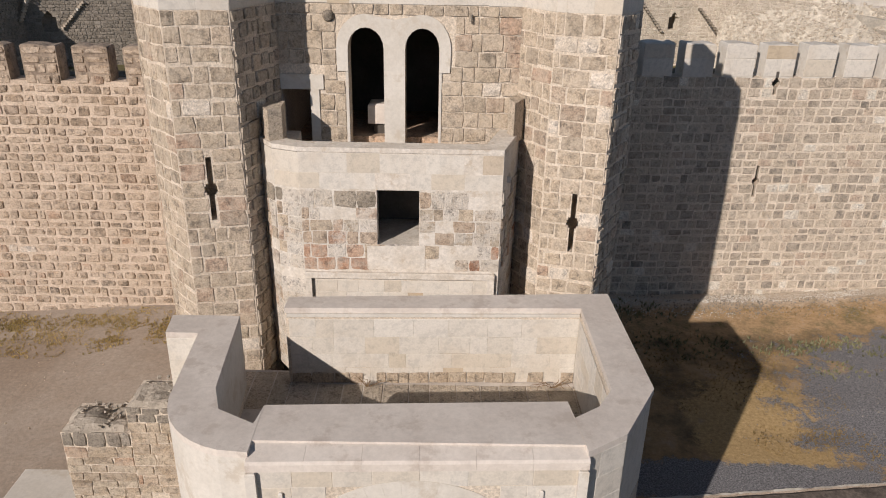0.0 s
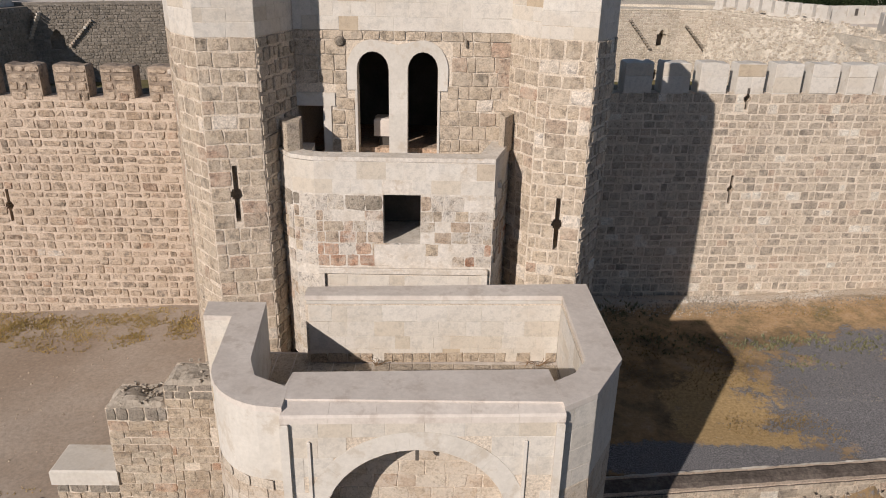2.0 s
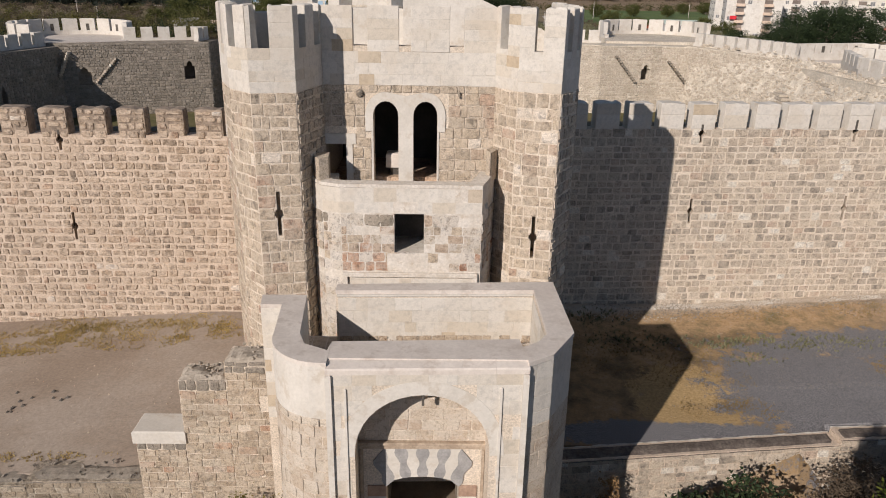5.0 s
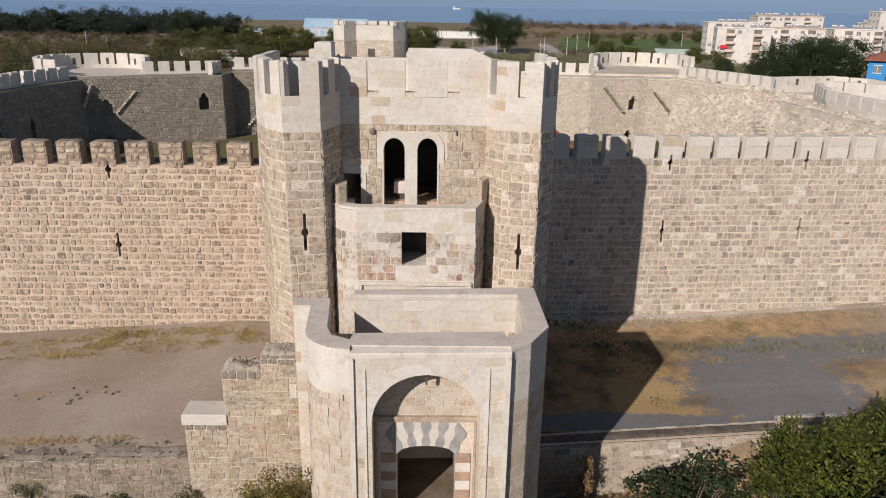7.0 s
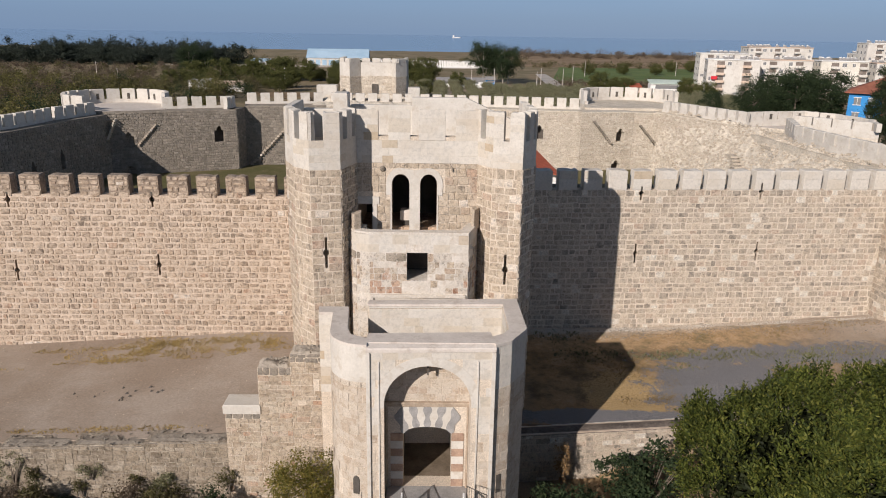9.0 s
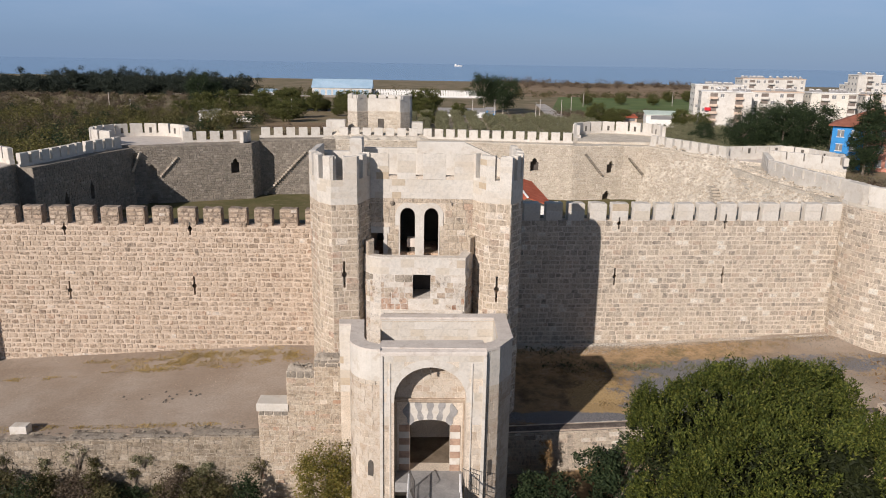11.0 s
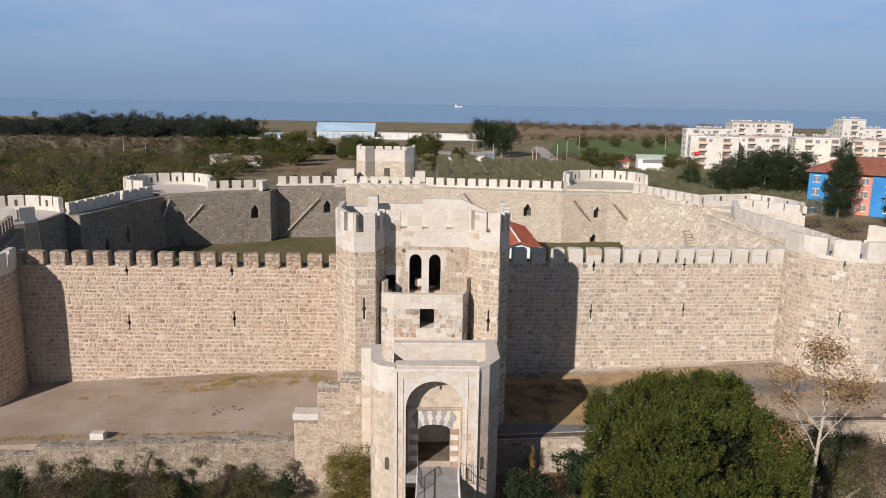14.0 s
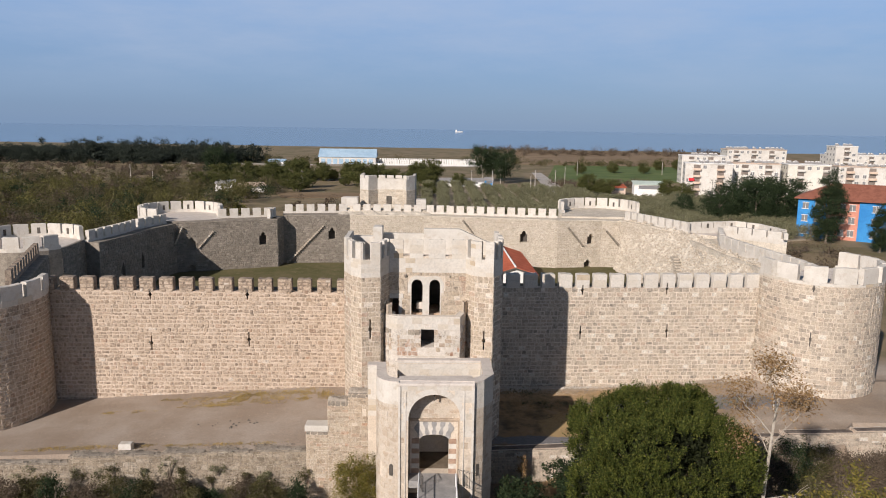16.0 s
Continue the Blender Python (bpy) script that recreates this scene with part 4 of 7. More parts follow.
while x < 4.6:
    w = rr.uniform(0.42, 0.7)
    z = BFLOOR + rr.uniform(-0.01, 0.012)
    yb = -4.0 + rr.uniform(-0.02, 0.02) if x > -2.4 else -3.5
    slab = part("floor_slab", Mesh().box(x, x + w - 0.02, -5.1, yb, BFLOOR - 0.1, z, chamfer=0.012), M_STONE_PALE, barbican)
    slab = part("floor_slab", Mesh().box(x, x + w - 0.02, -7.5, -5.13, BFLOOR - 0.1, z - 0.006, chamfer=0.012), M_STONE_PALE, barbican)
    x += w
# top coping: one broad smooth cap with a raised outer lip
cap_left = OUTER + [(-2.12, -7.85)] + [(-2.2, -8.42), (-2.95, -8.0), (-3.2, -7.3), (-3.45, -4.4)]
part("coping", Mesh().prism(cap_left, BZ - 0.14, BZ), M_CAP, barbican, "smooth grey-white cement coping")
for k in range(6):
    xa, xb = -2.15 + 6.0 * k / 6, -2.15 + 6.0 * (k + 1) / 6 - 0.003
    ya, yb = -9.36 + 0.03 * (xa + 2.15), -9.36 + 0.03 * (xb + 2.15)
    zf = BZ - 0.13 + rr.uniform(-0.005, 0.005)
    q = [(xa, ya, BZ - 0.33), (xb, yb, BZ - 0.33), (xb, -8.9, BZ - 0.33), (xa, -8.9, BZ - 0.33), (xa, ya, zf - 0.05), (xb, yb, zf - 0.05), (xb, yb + 0.04, zf), (xa, ya + 0.04, zf), (xb, -8.9, BZ - 0.05), (xa, -8.9, BZ - 0.05)]
    part("coping_slab", Mesh().add(q, [(3, 2, 1, 0), (0, 1, 5, 4), (4, 5, 6, 7), (7, 6, 8, 9), (1, 2, 8, 6, 5), (0, 4, 7, 9, 3), (2, 3, 9, 8)]), M_CAP, barbican)
part("coping", Mesh().prism([(-2.13, -8.899), (3.8, -8.899), (3.68, -7.6), (-2.13, -7.85)], BZ - 0.16, BZ - 0.004), M_CAP, barbican)
part("coping", Mesh().prism([(3.82, -9.1), (4.62, -8.58), (5.49, -7.13), (5.43, -2.97), (4.62, -3.75), (4.63, -7.18), (4.27, -7.75), (3.74, -8.12), (3.68, -7.6)], BZ - 0.14, BZ), M_CAP, barbican)
part("coping", Mesh().prism([(-2.5, -3.97), (4.62, -3.77), (5.43, -2.97), (-2.5, -3.4)], BZ - 0.14, BZ - 0.002), M_CAP, barbican)
part("inner_lip", Mesh().prism([(-2.45, -4.03), (4.6, -3.83), (4.6, -3.77), (-2.45, -3.97)], BZ - 0.22, BZ - 0.142), M_LIME, barbican)
# masonry on the faces
arcp = OUTER[3:]
lowz = 7.6
set_stones(lay_courses(OUTER[0:2], 6.5, BZ - 0.16, 0.45, 0.8, 0.006, [], 80), M_WHITE, lw, 0.008)
set_stones(lay_courses(OUTER[1:3], 5.0, BZ - 0.16, 0.45, 0.8, 0.006, [], 81), M_WHITE, lw, 0.008, (-4.5, -6, 9), 20, "ashlar")
set_stones(lay_courses(OUTER[2:4], lowz, BZ - 0.16, 0.45, 0.8, 0.006, [], 82), M_WHITE, lw, 0.008, (-4, -6, 9), 20, "ashlar")
set_stones(lay_courses(OUTER[2:4], -3.4, lowz, 0.48, 0.62, 0.02, [], 84), M_BARB, lw, 0.014, (-3, -9, 7), 60)
set_stones(lay_courses(arcp, -3.4, lowz, 0.42, 0.42, 0.016, [(1.28, 1.6, 1.5, 2.6)], 85), M_BARB, lw, 0.012, (-3, -9, 7), 200)
# dark arched plate painted as the shade of an opening in the drum
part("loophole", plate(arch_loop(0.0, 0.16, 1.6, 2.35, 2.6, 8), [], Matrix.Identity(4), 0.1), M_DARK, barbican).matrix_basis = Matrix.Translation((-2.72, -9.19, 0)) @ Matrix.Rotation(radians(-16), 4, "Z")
for i in range(3):
    set_stones(lay_courses(OUTR[i:i + 2], lowz - 0.4, BZ - 0.16, 0.5, 0.8, 0.006, [], 90 + i), M_WHITE, rw, 0.008, (4.6, -9, 9), 30, "ashlar")
    set_stones(lay_courses(OUTR[i:i + 2], -3.4, lowz - 0.4, 0.5, 0.66, 0.018, [], 95 + i), M_BARB, rw, 0.014, (4.6, -9, 7), 120)
# dark plate in place of an opening, its shade given by colour
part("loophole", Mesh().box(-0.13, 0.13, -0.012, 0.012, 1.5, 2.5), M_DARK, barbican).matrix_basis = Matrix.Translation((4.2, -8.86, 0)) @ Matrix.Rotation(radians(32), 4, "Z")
for path, s in (([(4.6, -3.79), (-2.42, -3.97)], 101), ([(-3.47, -4.4), (-3.22, -7.3), (-2.97, -8.0), (-2.2, -8.45)][::-1], 102), ([(4.61, -3.75), (4.61, -7.18), (4.25, -7.77), (3.72, -8.12)][::-1], 103)):
    path = path[::-1] if s == 101 else path
    blocks = lay_courses(path[::-1] if s != 101 else path, BFLOOR, BZ - 0.3, 0.42, 0.7, 0.006, [], s)
    set_stones(blocks, M_WHITE, bk if s == 101 else lw, 0.008, (0, -9, 9), 60 if s == 101 else 25, "ashlar")
rk = random.Random(8)
set_stones([q for q in lay_courses([(-2.42, -3.99), (4.6, -3.81)], BFLOOR, BFLOOR + 0.3, 0.3, 0.42, 0.02, [], 104) if rk.random() > 0.12], M_RUIN, bk, 0.02, (0, -9, 7), 30)

# portal: framed front with a deep arch, and the door wall inside
PY = -9.24
arch = arch_loop(0.7, 2.05, -3.5, 6.3, 8.45, 18, 0.25)
portal = part("portal_front", plate([(-2.1, -3.5), (3.8, -3.5), (3.8, BZ - 0.34), (-2.1, BZ - 0.34)], [[(x, max(z, -3.4)) for x, z in arch]], Matrix.Translation((0, PY, 0)) @ Matrix.Rotation(radians(1.7), 4, "Z"), 1.25), M_MORTAR, barbican, "limestone portal front with a deep pointed arch")


def clear_of_arch(blocks, cx, half, spring, crown, pad=0.05):
    keep = []
    for bl in blocks:
        x, z, w, h = bl[0], bl[2], bl[4], bl[5]
        ok = True
        for sx in (-0.5, -0.17, 0.17, 0.5):
            for sz in (-0.5, 0.5):
                px, pz = (x + sx * w - cx) / (half + pad), z + sz * h
                if abs(px) < 1 and (pz < spring or pz < spring + (crown + pad - spring) * math.sqrt(max(0, 1 - px * px)) ** 0.92):
                    ok = False
        if ok:
            keep.append(bl)
    return keep


tilt = math.tan(radians(1.7))
pfront = [(-2.1, PY - 2.1 * tilt), (3.8, PY + 3.8 * tilt)]
pb = clear_of_arch(lay_courses(pfront, 4.9, BZ - 0.3, 0.48, 0.8, 0.006, [], 110), 0.7, 2.05, 6.3, 8.45)
set_stones(pb, M_WHITE, portal, 0.008, (0, -12, 8), 80, "ashlar")
pb = clear_of_arch(lay_courses(pfront, -3.4, 4.9, 0.5, 0.7, 0.02, [], 111), 0.7, 2.05, 6.3, 8.45)
set_stones(pb, M_BARB, portal, 0.012, (0, -12, 4), 80)
# arch ring of long voussoirs
for i in range(23):
    a0, a1 = math.pi * i / 23, math.pi * (i + 1) / 23
    lift = lambda a: math.sin(a) ** (1 - 0.25 * 0.35)
    q = [(0.7 + rad * math.cos(a), 6.3 + (rad * 1.05) * lift(a)) for rad, a in ((2.06, a0 + 0.0004), (2.5, a0 + 0.0004), (2.5, a1 - 0.0004), (2.06, a1 - 0.0004))]
    y = lambda x: PY + x * tilt
    v = Mesh().add([(x, y(x) - 0.014, z) for x, z in q] + [(x, y(x) + 0.05, z) for x, z in q], [(0, 3, 2, 1), (4, 5, 6, 7), (0, 1, 5, 4), (1, 2, 6, 5), (2, 3, 7, 6), (3, 0, 4, 7)])
    part("voussoir", v, M_LIME, portal)
# mouldings: tall outer strips, thin inner rods, top lip
for x0, x1, d in ((-2.16, -1.98, 0.1), (3.66, 3.84, 0.1), (-1.62, -1.55, 0.06), (3.0, 3.07, 0.06)):
    part("moulding", Mesh().box(x0, x1, PY - d + x0 * tilt, PY + 0.02 + x0 * tilt, -3.4, BZ - 0.34 if d > 0.08 else 8.7, chamfer=0.015), M_LIME, portal)
part("keystone_hook", Mesh().box(0.66, 0.74, PY + 0.55, PY + 0.66, 7.75, 8.45), M_DARK, portal, "dark iron hook hanging from the arch crown")

DY = -7.95
door = arch_loop(0.7, 1.2, 1.2, 4.2, 4.6, 10)
dwall = part("door_wall", plate([(-1.6, -0.5), (3.0, -0.5), (3.0, 8.6), (-1.6, 8.6)], [[(x, max(z, 1.2)) for x, z in door]], Matrix.Translation((0, DY, 0)), 0.9), M_MORTAR, barbican, "door wall under the portal arch")
set_stones(lay_courses([(-1.6, DY), (3.0, DY)], 6.0, 8.6, 0.38, 0.6, 0.012, [], 120), M_BARB, dwall, 0.02, (0, -9, 7), 60)
M_BROWNSTONE = plain_mat("brown_moulding", (0.34, 0.265, 0.195), (0.46, 0.37, 0.28), 1.5, 12, 0.9, 0.5, 0.02, dark=(0.24, 0.19, 0.14))
M_REDSTONE = plain_mat("red_jamb_stone", (0.30, 0.20, 0.145), (0.42, 0.29, 0.21), 1.6, 12, 0.9, 0.5, 0.02, dark=(0.22, 0.17, 0.13))
z = 0.8
k = 0
while z < 4.2:
    for x0, x1 in ((-1.12, -0.5), (1.9, 2.5)):
        part("jamb_stone", Mesh().box(x0, x1, DY - 0.05, DY + 0.01, z, z + 0.42, chamfer=0.01), M_REDSTONE if k % 2 else M_LIME, dwall)
    z += 0.43
    k += 1
for x0 in (-1.36, 2.62):
    part("frame_moulding", Mesh().box(x0, x0 + 0.12, DY - 0.12, DY + 0.01, 0.4, 5.74, chamfer=0.01).box(x0 + 0.02, x0 + 0.08, DY - 0.16, DY - 0.1, 0.4, 5.72), M_BROWNSTONE, dwall)
part("cornice", Mesh().box(-1.36, 2.74, DY - 0.14, DY + 0.02, 5.75, 5.9, chamfer=0.03).box(-1.4, 2.78, DY - 0.2, DY + 0.02, 5.9, 5.99, chamfer=0.03), M_BROWNSTONE, dwall)
# pale and grey interlocked voussoirs of the flat arch
M_GREYV = plain_mat("grey_marble", (0.26, 0.25, 0.24), (0.35, 0.335, 0.32), 2.0, 12)


def joint(f, side):
    """The wavy joint between two voussoirs, from the opening upwards."""
    lo = (0.7 - 1.2 + 2.4 * f, 4.2 + 0.4 * math.sqrt(max(0.0, 1 - (2 * f - 1) ** 2)))
    hi = (0.7 - 1.62 + 3.24 * f, 5.68 if 0.05 < f < 0.95 else 5.2)
    out = []
    for i in range(9):
        q = i / 8
        out.append((lo[0] + (hi[0] - lo[0]) * q + side * 0.055 * math.sin(q * math.tau * 1.5), lo[1] + (hi[1] - lo[1]) * q))
    return out


for i in range(9):
    l_, r_ = joint(i / 9, 1 if i % 2 else -1), joint((i + 1) / 9, -1 if i % 2 else 1)
    q = l_[::-1] + r_
    n_ = len(q)
    v = Mesh().add([(x, DY - 0.045, z) for x, z in q] + [(x, DY + 0.01, z) for x, z in q], [tuple(range(n_)), tuple(range(2 * n_ - 1, n_ - 1, -1))] + [(k + n_, (k + 1) % n_ + n_, (k + 1) % n_, k) for k in range(n_)])
    part("voussoir", v, M_LIME if i % 2 else M_GREYV, dwall)
# passage behind the door
pas = Mesh().box(-1.4, -0.55, -7.04, 0.0, 1.19, 5.0).box(1.95, 2.8, -7.04, 0.0, 1.19, 5.0).box(-1.4, 2.8, -7.04, 0.0, 5.0, 5.3)
part("passage", pas, M_DARKSTONE, barbican)
part("passage_floor", Mesh().box(-1.4, 2.8, -7.04, 0.0, 0.8, 1.186), plain_mat("worn_paving", (0.15, 0.115, 0.08), (0.21, 0.165, 0.12), 0.8, 9, 0.9, 0.5, 0.03), barbican)
# near-black end wall stands in for the unlit depth of the passage
part("passage_end", Mesh().box(-1.4, 2.8, 0.0, 0.3, 0.8, 5.3), M_DARK, barbican)


# ---- ruined wall stub and ditch walls ----
def rough_top(x0, x1, y0, y1, z, seed, amp=0.2, step=0.2):
    """A heap-like uneven wall head."""
    m = Mesh()
    xs, ys = frange(x0, x1 + step * 0.5, step), frange(y0, y1 + step * 0.5, step)
    xs[-1], ys[-1] = x1, y1
    for y in ys:
        for x in xs:
            edge = x in (xs[0], xs[-1]) or y in (ys[0], ys[-1])
            m.v.append((x + 0.3 * step * noise.noise((x * 3, y * 3, 9)), y, z - (0.12 if edge else 0) + amp * (noise.noise((x * 2.1, y * 2.1, seed)) + 0.5 * noise.noise((x * 6, y * 6, seed)))))
    w = len(xs)
    m.f = [(j * w + i, j * w + i + 1, (j + 1) * w + i + 1, (j + 1) * w + i) for j in range(len(ys) - 1) for i in range(w - 1)]
    return m


def heap(x0, x1, y0, y1, z, n, size, seed):
    """Broken angular stones lying on a wall head."""
    r = random.Random(seed)
    m = Mesh()
    for _ in range(n):
        t = Matrix.Translation((r.uniform(x0, x1), r.uniform(y0, y1), z + r.uniform(-0.08, 0.12))) @ Euler((r.uniform(-0.5, 0.5), r.uniform(-0.5, 0.5), r.uniform(0, 3.14))).to_matrix().to_4x4()
        a, b, c = size * r.uniform(0.5, 1.3), size * r.uniform(0.4, 0.9), size * r.uniform(0.3, 0.7)
        q = [(sx * a * r.uniform(0.75, 1), sy * b * r.uniform(0.75, 1), sz * c * r.uniform(0.7, 1)) for sz in (-1, 1) for sx, sy in ((-1, -1), (1, -1), (1, 1), (-1, 1))]
        m.add([tuple(t @ Vector(v)) for v in q], [(3, 2, 1, 0), (4, 5, 6, 7), (0, 1, 5, 4), (1, 2, 6, 5), (2, 3, 7, 6), (3, 0, 4, 7)])
    return m


ruin = thing("ruined_wall", "broken stepped stump of an old block wall", "ruin")
steps = [(-10.4, -8.5, 3.08), (-8.5, -6.72, 5.77), (-6.72, -4.1, 6.55)]
rb = Mesh()
for x0, x1, z in steps:
    rb.box(x0, x1, -3.98, -2.7, -3.5, z)
core = part("core", rb, M_MORTAR, ruin)
blocks = []
for i, (x0, x1, z) in enumerate(steps):
    blocks += lay_courses([(x0, -3.98), (x1, -3.98)], -3.4, z + 0.02, 0.315, 0.58, 0.026, [(0.3, 0.75, 3.5, 3.8), (1.2, 1.5, 4.6, 4.85)] if i == 2 else [], 130 + i, 0.3, 0.045)
    if i:
        blocks += lay_courses([(x0, -2.7), (x0, -3.98)], steps[i - 1][2], z, 0.315, 0.5, 0.035, [], 140 + i)
blocks += lay_courses([(-10.4, -2.7), (-10.4, -3.98)], -1, 3.05, 0.315, 0.5, 0.035, [], 144)
head = [q for q in blocks if q[1] < -3.9 and q[2] > (5.25 if q[0] < -6.72 else 6.15) or (q[0] < -8.5 and q[2] > 2.7)]
set_stones([q for q in blocks if q not in head], M_RUIN, core, 0.03, (-7, -8, 6), 260)
set_stones(head[:-1], M_GREYSTONE, core, 0.035, (-7, -8, 6), 40)
set_stones(head[-1:], M_REDPATCH, core, 0.035, (-7, -8, 6), 40)
for x0, x1, z in steps[1:]:
    part("wall_head", rough_top(x0, x1, -4.0, -2.7, z + 0.1, x0, 0.13), M_ROUGHTOP, ruin)
    part("broken_stones", heap(x0 + 0.1, x1 - 0.1, -3.9, -2.8, z + 0.05, 60, 0.065, int(x0 * 10)), M_ROUGHTOP, ruin, kind="stuff")
part("white_cap", Mesh().box(-10.5, -8.45, -4.08, -2.75, 3.03, 3.55, chamfer=0.05), M_LIME, ruin, "new white capping block")


def streaked(name):
    """Old lime render over rubble, run down in dark streaks and broken away below."""
    m, n, l, b = material(name, 0.95)
    g, mp = n.new("ShaderNodeNewGeometry"), n.new("ShaderNodeMapping")
    mp.inputs["Scale"].default_value = (1.5, 1.5, 0.22)
    l.new(g.outputs["Position"], mp.inputs[0])
    run = n.new("ShaderNodeTexNoise")
    run.inputs["Scale"].default_value, run.inputs["Detail"].default_value, run.inputs["Roughness"].default_value = 1.3, 8, 0.7
    l.new(mp.outputs[0], run.inputs["Vector"])
    pale = ramp(n, [(0.36, (0.13, 0.105, 0.08)), (0.46, (0.27, 0.225, 0.17)), (0.53, (0.40, 0.34, 0.26)), (0.62, (0.52, 0.455, 0.365))])
    l.new(run.outputs[0], pale.inputs[0])
    broken = noise_tex(n, l, 0.8, 9, 0.7)
    bare = ramp(n, [(0.47, (0, 0, 0)), (0.55, (0.8,) * 3)])
    l.new(broken.outputs[0], bare.inputs[0])
    c = blend(n, l, "MIX", bare.outputs[0], pale.outputs[0], (0.29, 0.245, 0.195))
    grit = noise_tex(n, l, 14.0, 6, 0.75)
    gr_ = ramp(n, [(0.36, (0.7,) * 3), (0.62, (1.12,) * 3)])
    l.new(grit.outputs[0], gr_.inputs[0])
    l.new(blend(n, l, "MULTIPLY", 1.0, c, gr_.outputs[0]), b.inputs["Base Color"])
    bump(n, l, b, noise_tex(n, l, 6.0, 7, 0.72).outputs[0], 1.0, 0.07)
    return m


M_STREAKED = streaked("streaked_lime")


M_DITCH = piece_mat("stained_ditch_stone", mottle=0.35, stops=[(0.0, (0.24, 0.19, 0.135)), (0.3, (0.34, 0.275, 0.20)), (0.6, (0.28, 0.22, 0.155)), (0.85, (0.38, 0.315, 0.235)), (1.0, (0.44, 0.375, 0.295))], grain=0.4, stain=(0.15, 0.12, 0.09), stain_amount=0.65, relief=1.0, dist=0.06, smear=0.4, smear_color=(0.42, 0.35, 0.27), pits=0.4)
M_DARKHEAD = plain_mat("weathered_wall_head", (0.105, 0.085, 0.072), (0.175, 0.145, 0.122), 1.2, 8, 0.95, 0.8, 0.04, dark=(0.06, 0.05, 0.045), dark_at=0.56, speck=0.35)


def ditch_wall(name, label, pts, base, tops, thick, seed, near, mat, mortar, flat=False):
    """A retaining wall along an open path; tops: the head of each stretch."""
    core = Mesh()
    n = len(pts)
    for i in range(n - 1):
        core.prism(band(pts[i:i + 2], thick), base, tops[i])
    w = tagged(part(name, core, mortar), label, "retaining wall", kind="structure")
    blocks = []
    for i in range(n - 1):
        blocks += lay_courses(pts[i:i + 2], base, tops[i] - 0.05, 0.30, 0.62, 0.03, [], seed + i, 0.35)
    set_stones(blocks, mat, w, 0.03, near, 300)
    for i in range(n - 1):
        p, q = Vector(pts[i]), Vector(pts[i + 1])
        s, ang = (q - p).length, math.atan2(q.y - p.y, q.x - p.x)
        turn = Matrix.Translation((p.x, p.y, 0)) @ Matrix.Rotation(ang, 4, "Z")
        part("wall_head", rough_top(0, s, -0.05, thick, tops[i] + 0.06, seed + i, 0.025 if flat else 0.07, 0.4), M_DARKHEAD if flat else M_MORTAR_GREY, w).matrix_basis = turn
        if flat:
            part("back_edge", rough_top(0, s, thick - 0.05, thick + 0.05, tops[i] + 0.13, seed + 40 + i, 0.06, 0.1), M_LIME, w, "crumbling pale lime edge").matrix_basis = turn
        else:
            part("broken_stones", heap(0.1, s - 0.1, 0.0, thick - 0.1, tops[i] + 0.05, int(s * 8), 0.07, seed + i), M_GREYSTONE, w, kind="stuff").matrix_basis = turn
    return w


ditch_wall("wall_ditch_left", "low lime-streaked retaining wall along the ditch", [(-75, -5.2), (-44, -4.4), (-31, -4.15), (-27, -4.1), (-23, -4.05), (-19, -4.02), (-15, -4.0), (-10.4, -3.95)], -3.6, (-0.55, -0.15, 0.5, 0.66, 0.84, 1.0, 1.18), 1.3, 150, (-13, -6, 1), M_DITCH, M_STREAKED)
ditch_wall("wall_ditch_right", "pale low retaining wall along the ditch", [(5.3, -1.2), (20, 0.42), (27, 0.84), (34, 1.23), (41, 1.62), (75, 3.5)], -3.6, (0.05, 0.3, 0.65, 0.95, 1.1), 1.0, 160, (9, -4, 0), M_STONE_PALE, M_MORTAR_TAN, True)


# dry plant growing at the foot of the rear wall in the barbican
def dry_plant(label, x, y, z, stems, seed):
    r = random.Random(seed)
    p = thing("dry_plant", label, "plant", group="dry plants in the barbican")
    for k in range(stems):
        a, L = r.uniform(-1.3, 1.0), r.uniform(0.3, 0.75)
        e = Vector((x + L * math.sin(a), y - r.uniform(0.05, 0.25), z + L * math.cos(a) * r.uniform(0.5, 0.9)))
        b = Vector((x, y, z))
        c = b.lerp(e, 0.5) + Vector((r.uniform(-0.1, 0.1), -0.05, 0.12))
        part("stem", Mesh().tube([tuple(b), tuple(c), tuple(e), tuple(e + Vector((r.uniform(-0.15, 0.15), -0.02, -0.12)))], 0.011, 0.004, 4), M_TWIG, p)


M_TWIG = plain_mat("dry_twig", (0.16, 0.10, 0.055), (0.24, 0.16, 0.09), 3.0)
dry_plant("leafless dry brown plant at the wall foot", 4.05, -4.05, BFLOOR - 0.02, 9, 1)
dry_plant("leafless dry brown plant at the wall foot", -0.55, -4.12, BFLOOR - 0.02, 6, 2)


# ---- the rest of the castle ring ----
COURT_Z = 1.9
M_RUBBLE = piece_mat("rubble_stone", [(0.0, (0.46, 0.395, 0.31)), (0.3, (0.58, 0.51, 0.415)), (0.6, (0.52, 0.45, 0.36)), (0.85, (0.63, 0.56, 0.46)), (1.0, (0.69, 0.625, 0.525))], grain=0.45, stain=(0.40, 0.34, 0.265), stain_amount=0.45, relief=1.0, dist=0.08, smear=0.4, pits=0.5)
M_RUBBLE_CORE = plain_mat("rubble_core", (0.52, 0.455, 0.365), (0.65, 0.58, 0.48), 0.5, 5, 0.95, 0.9, 0.08, dark=(0.36, 0.31, 0.245), dark_at=0.6, speck=0.3)


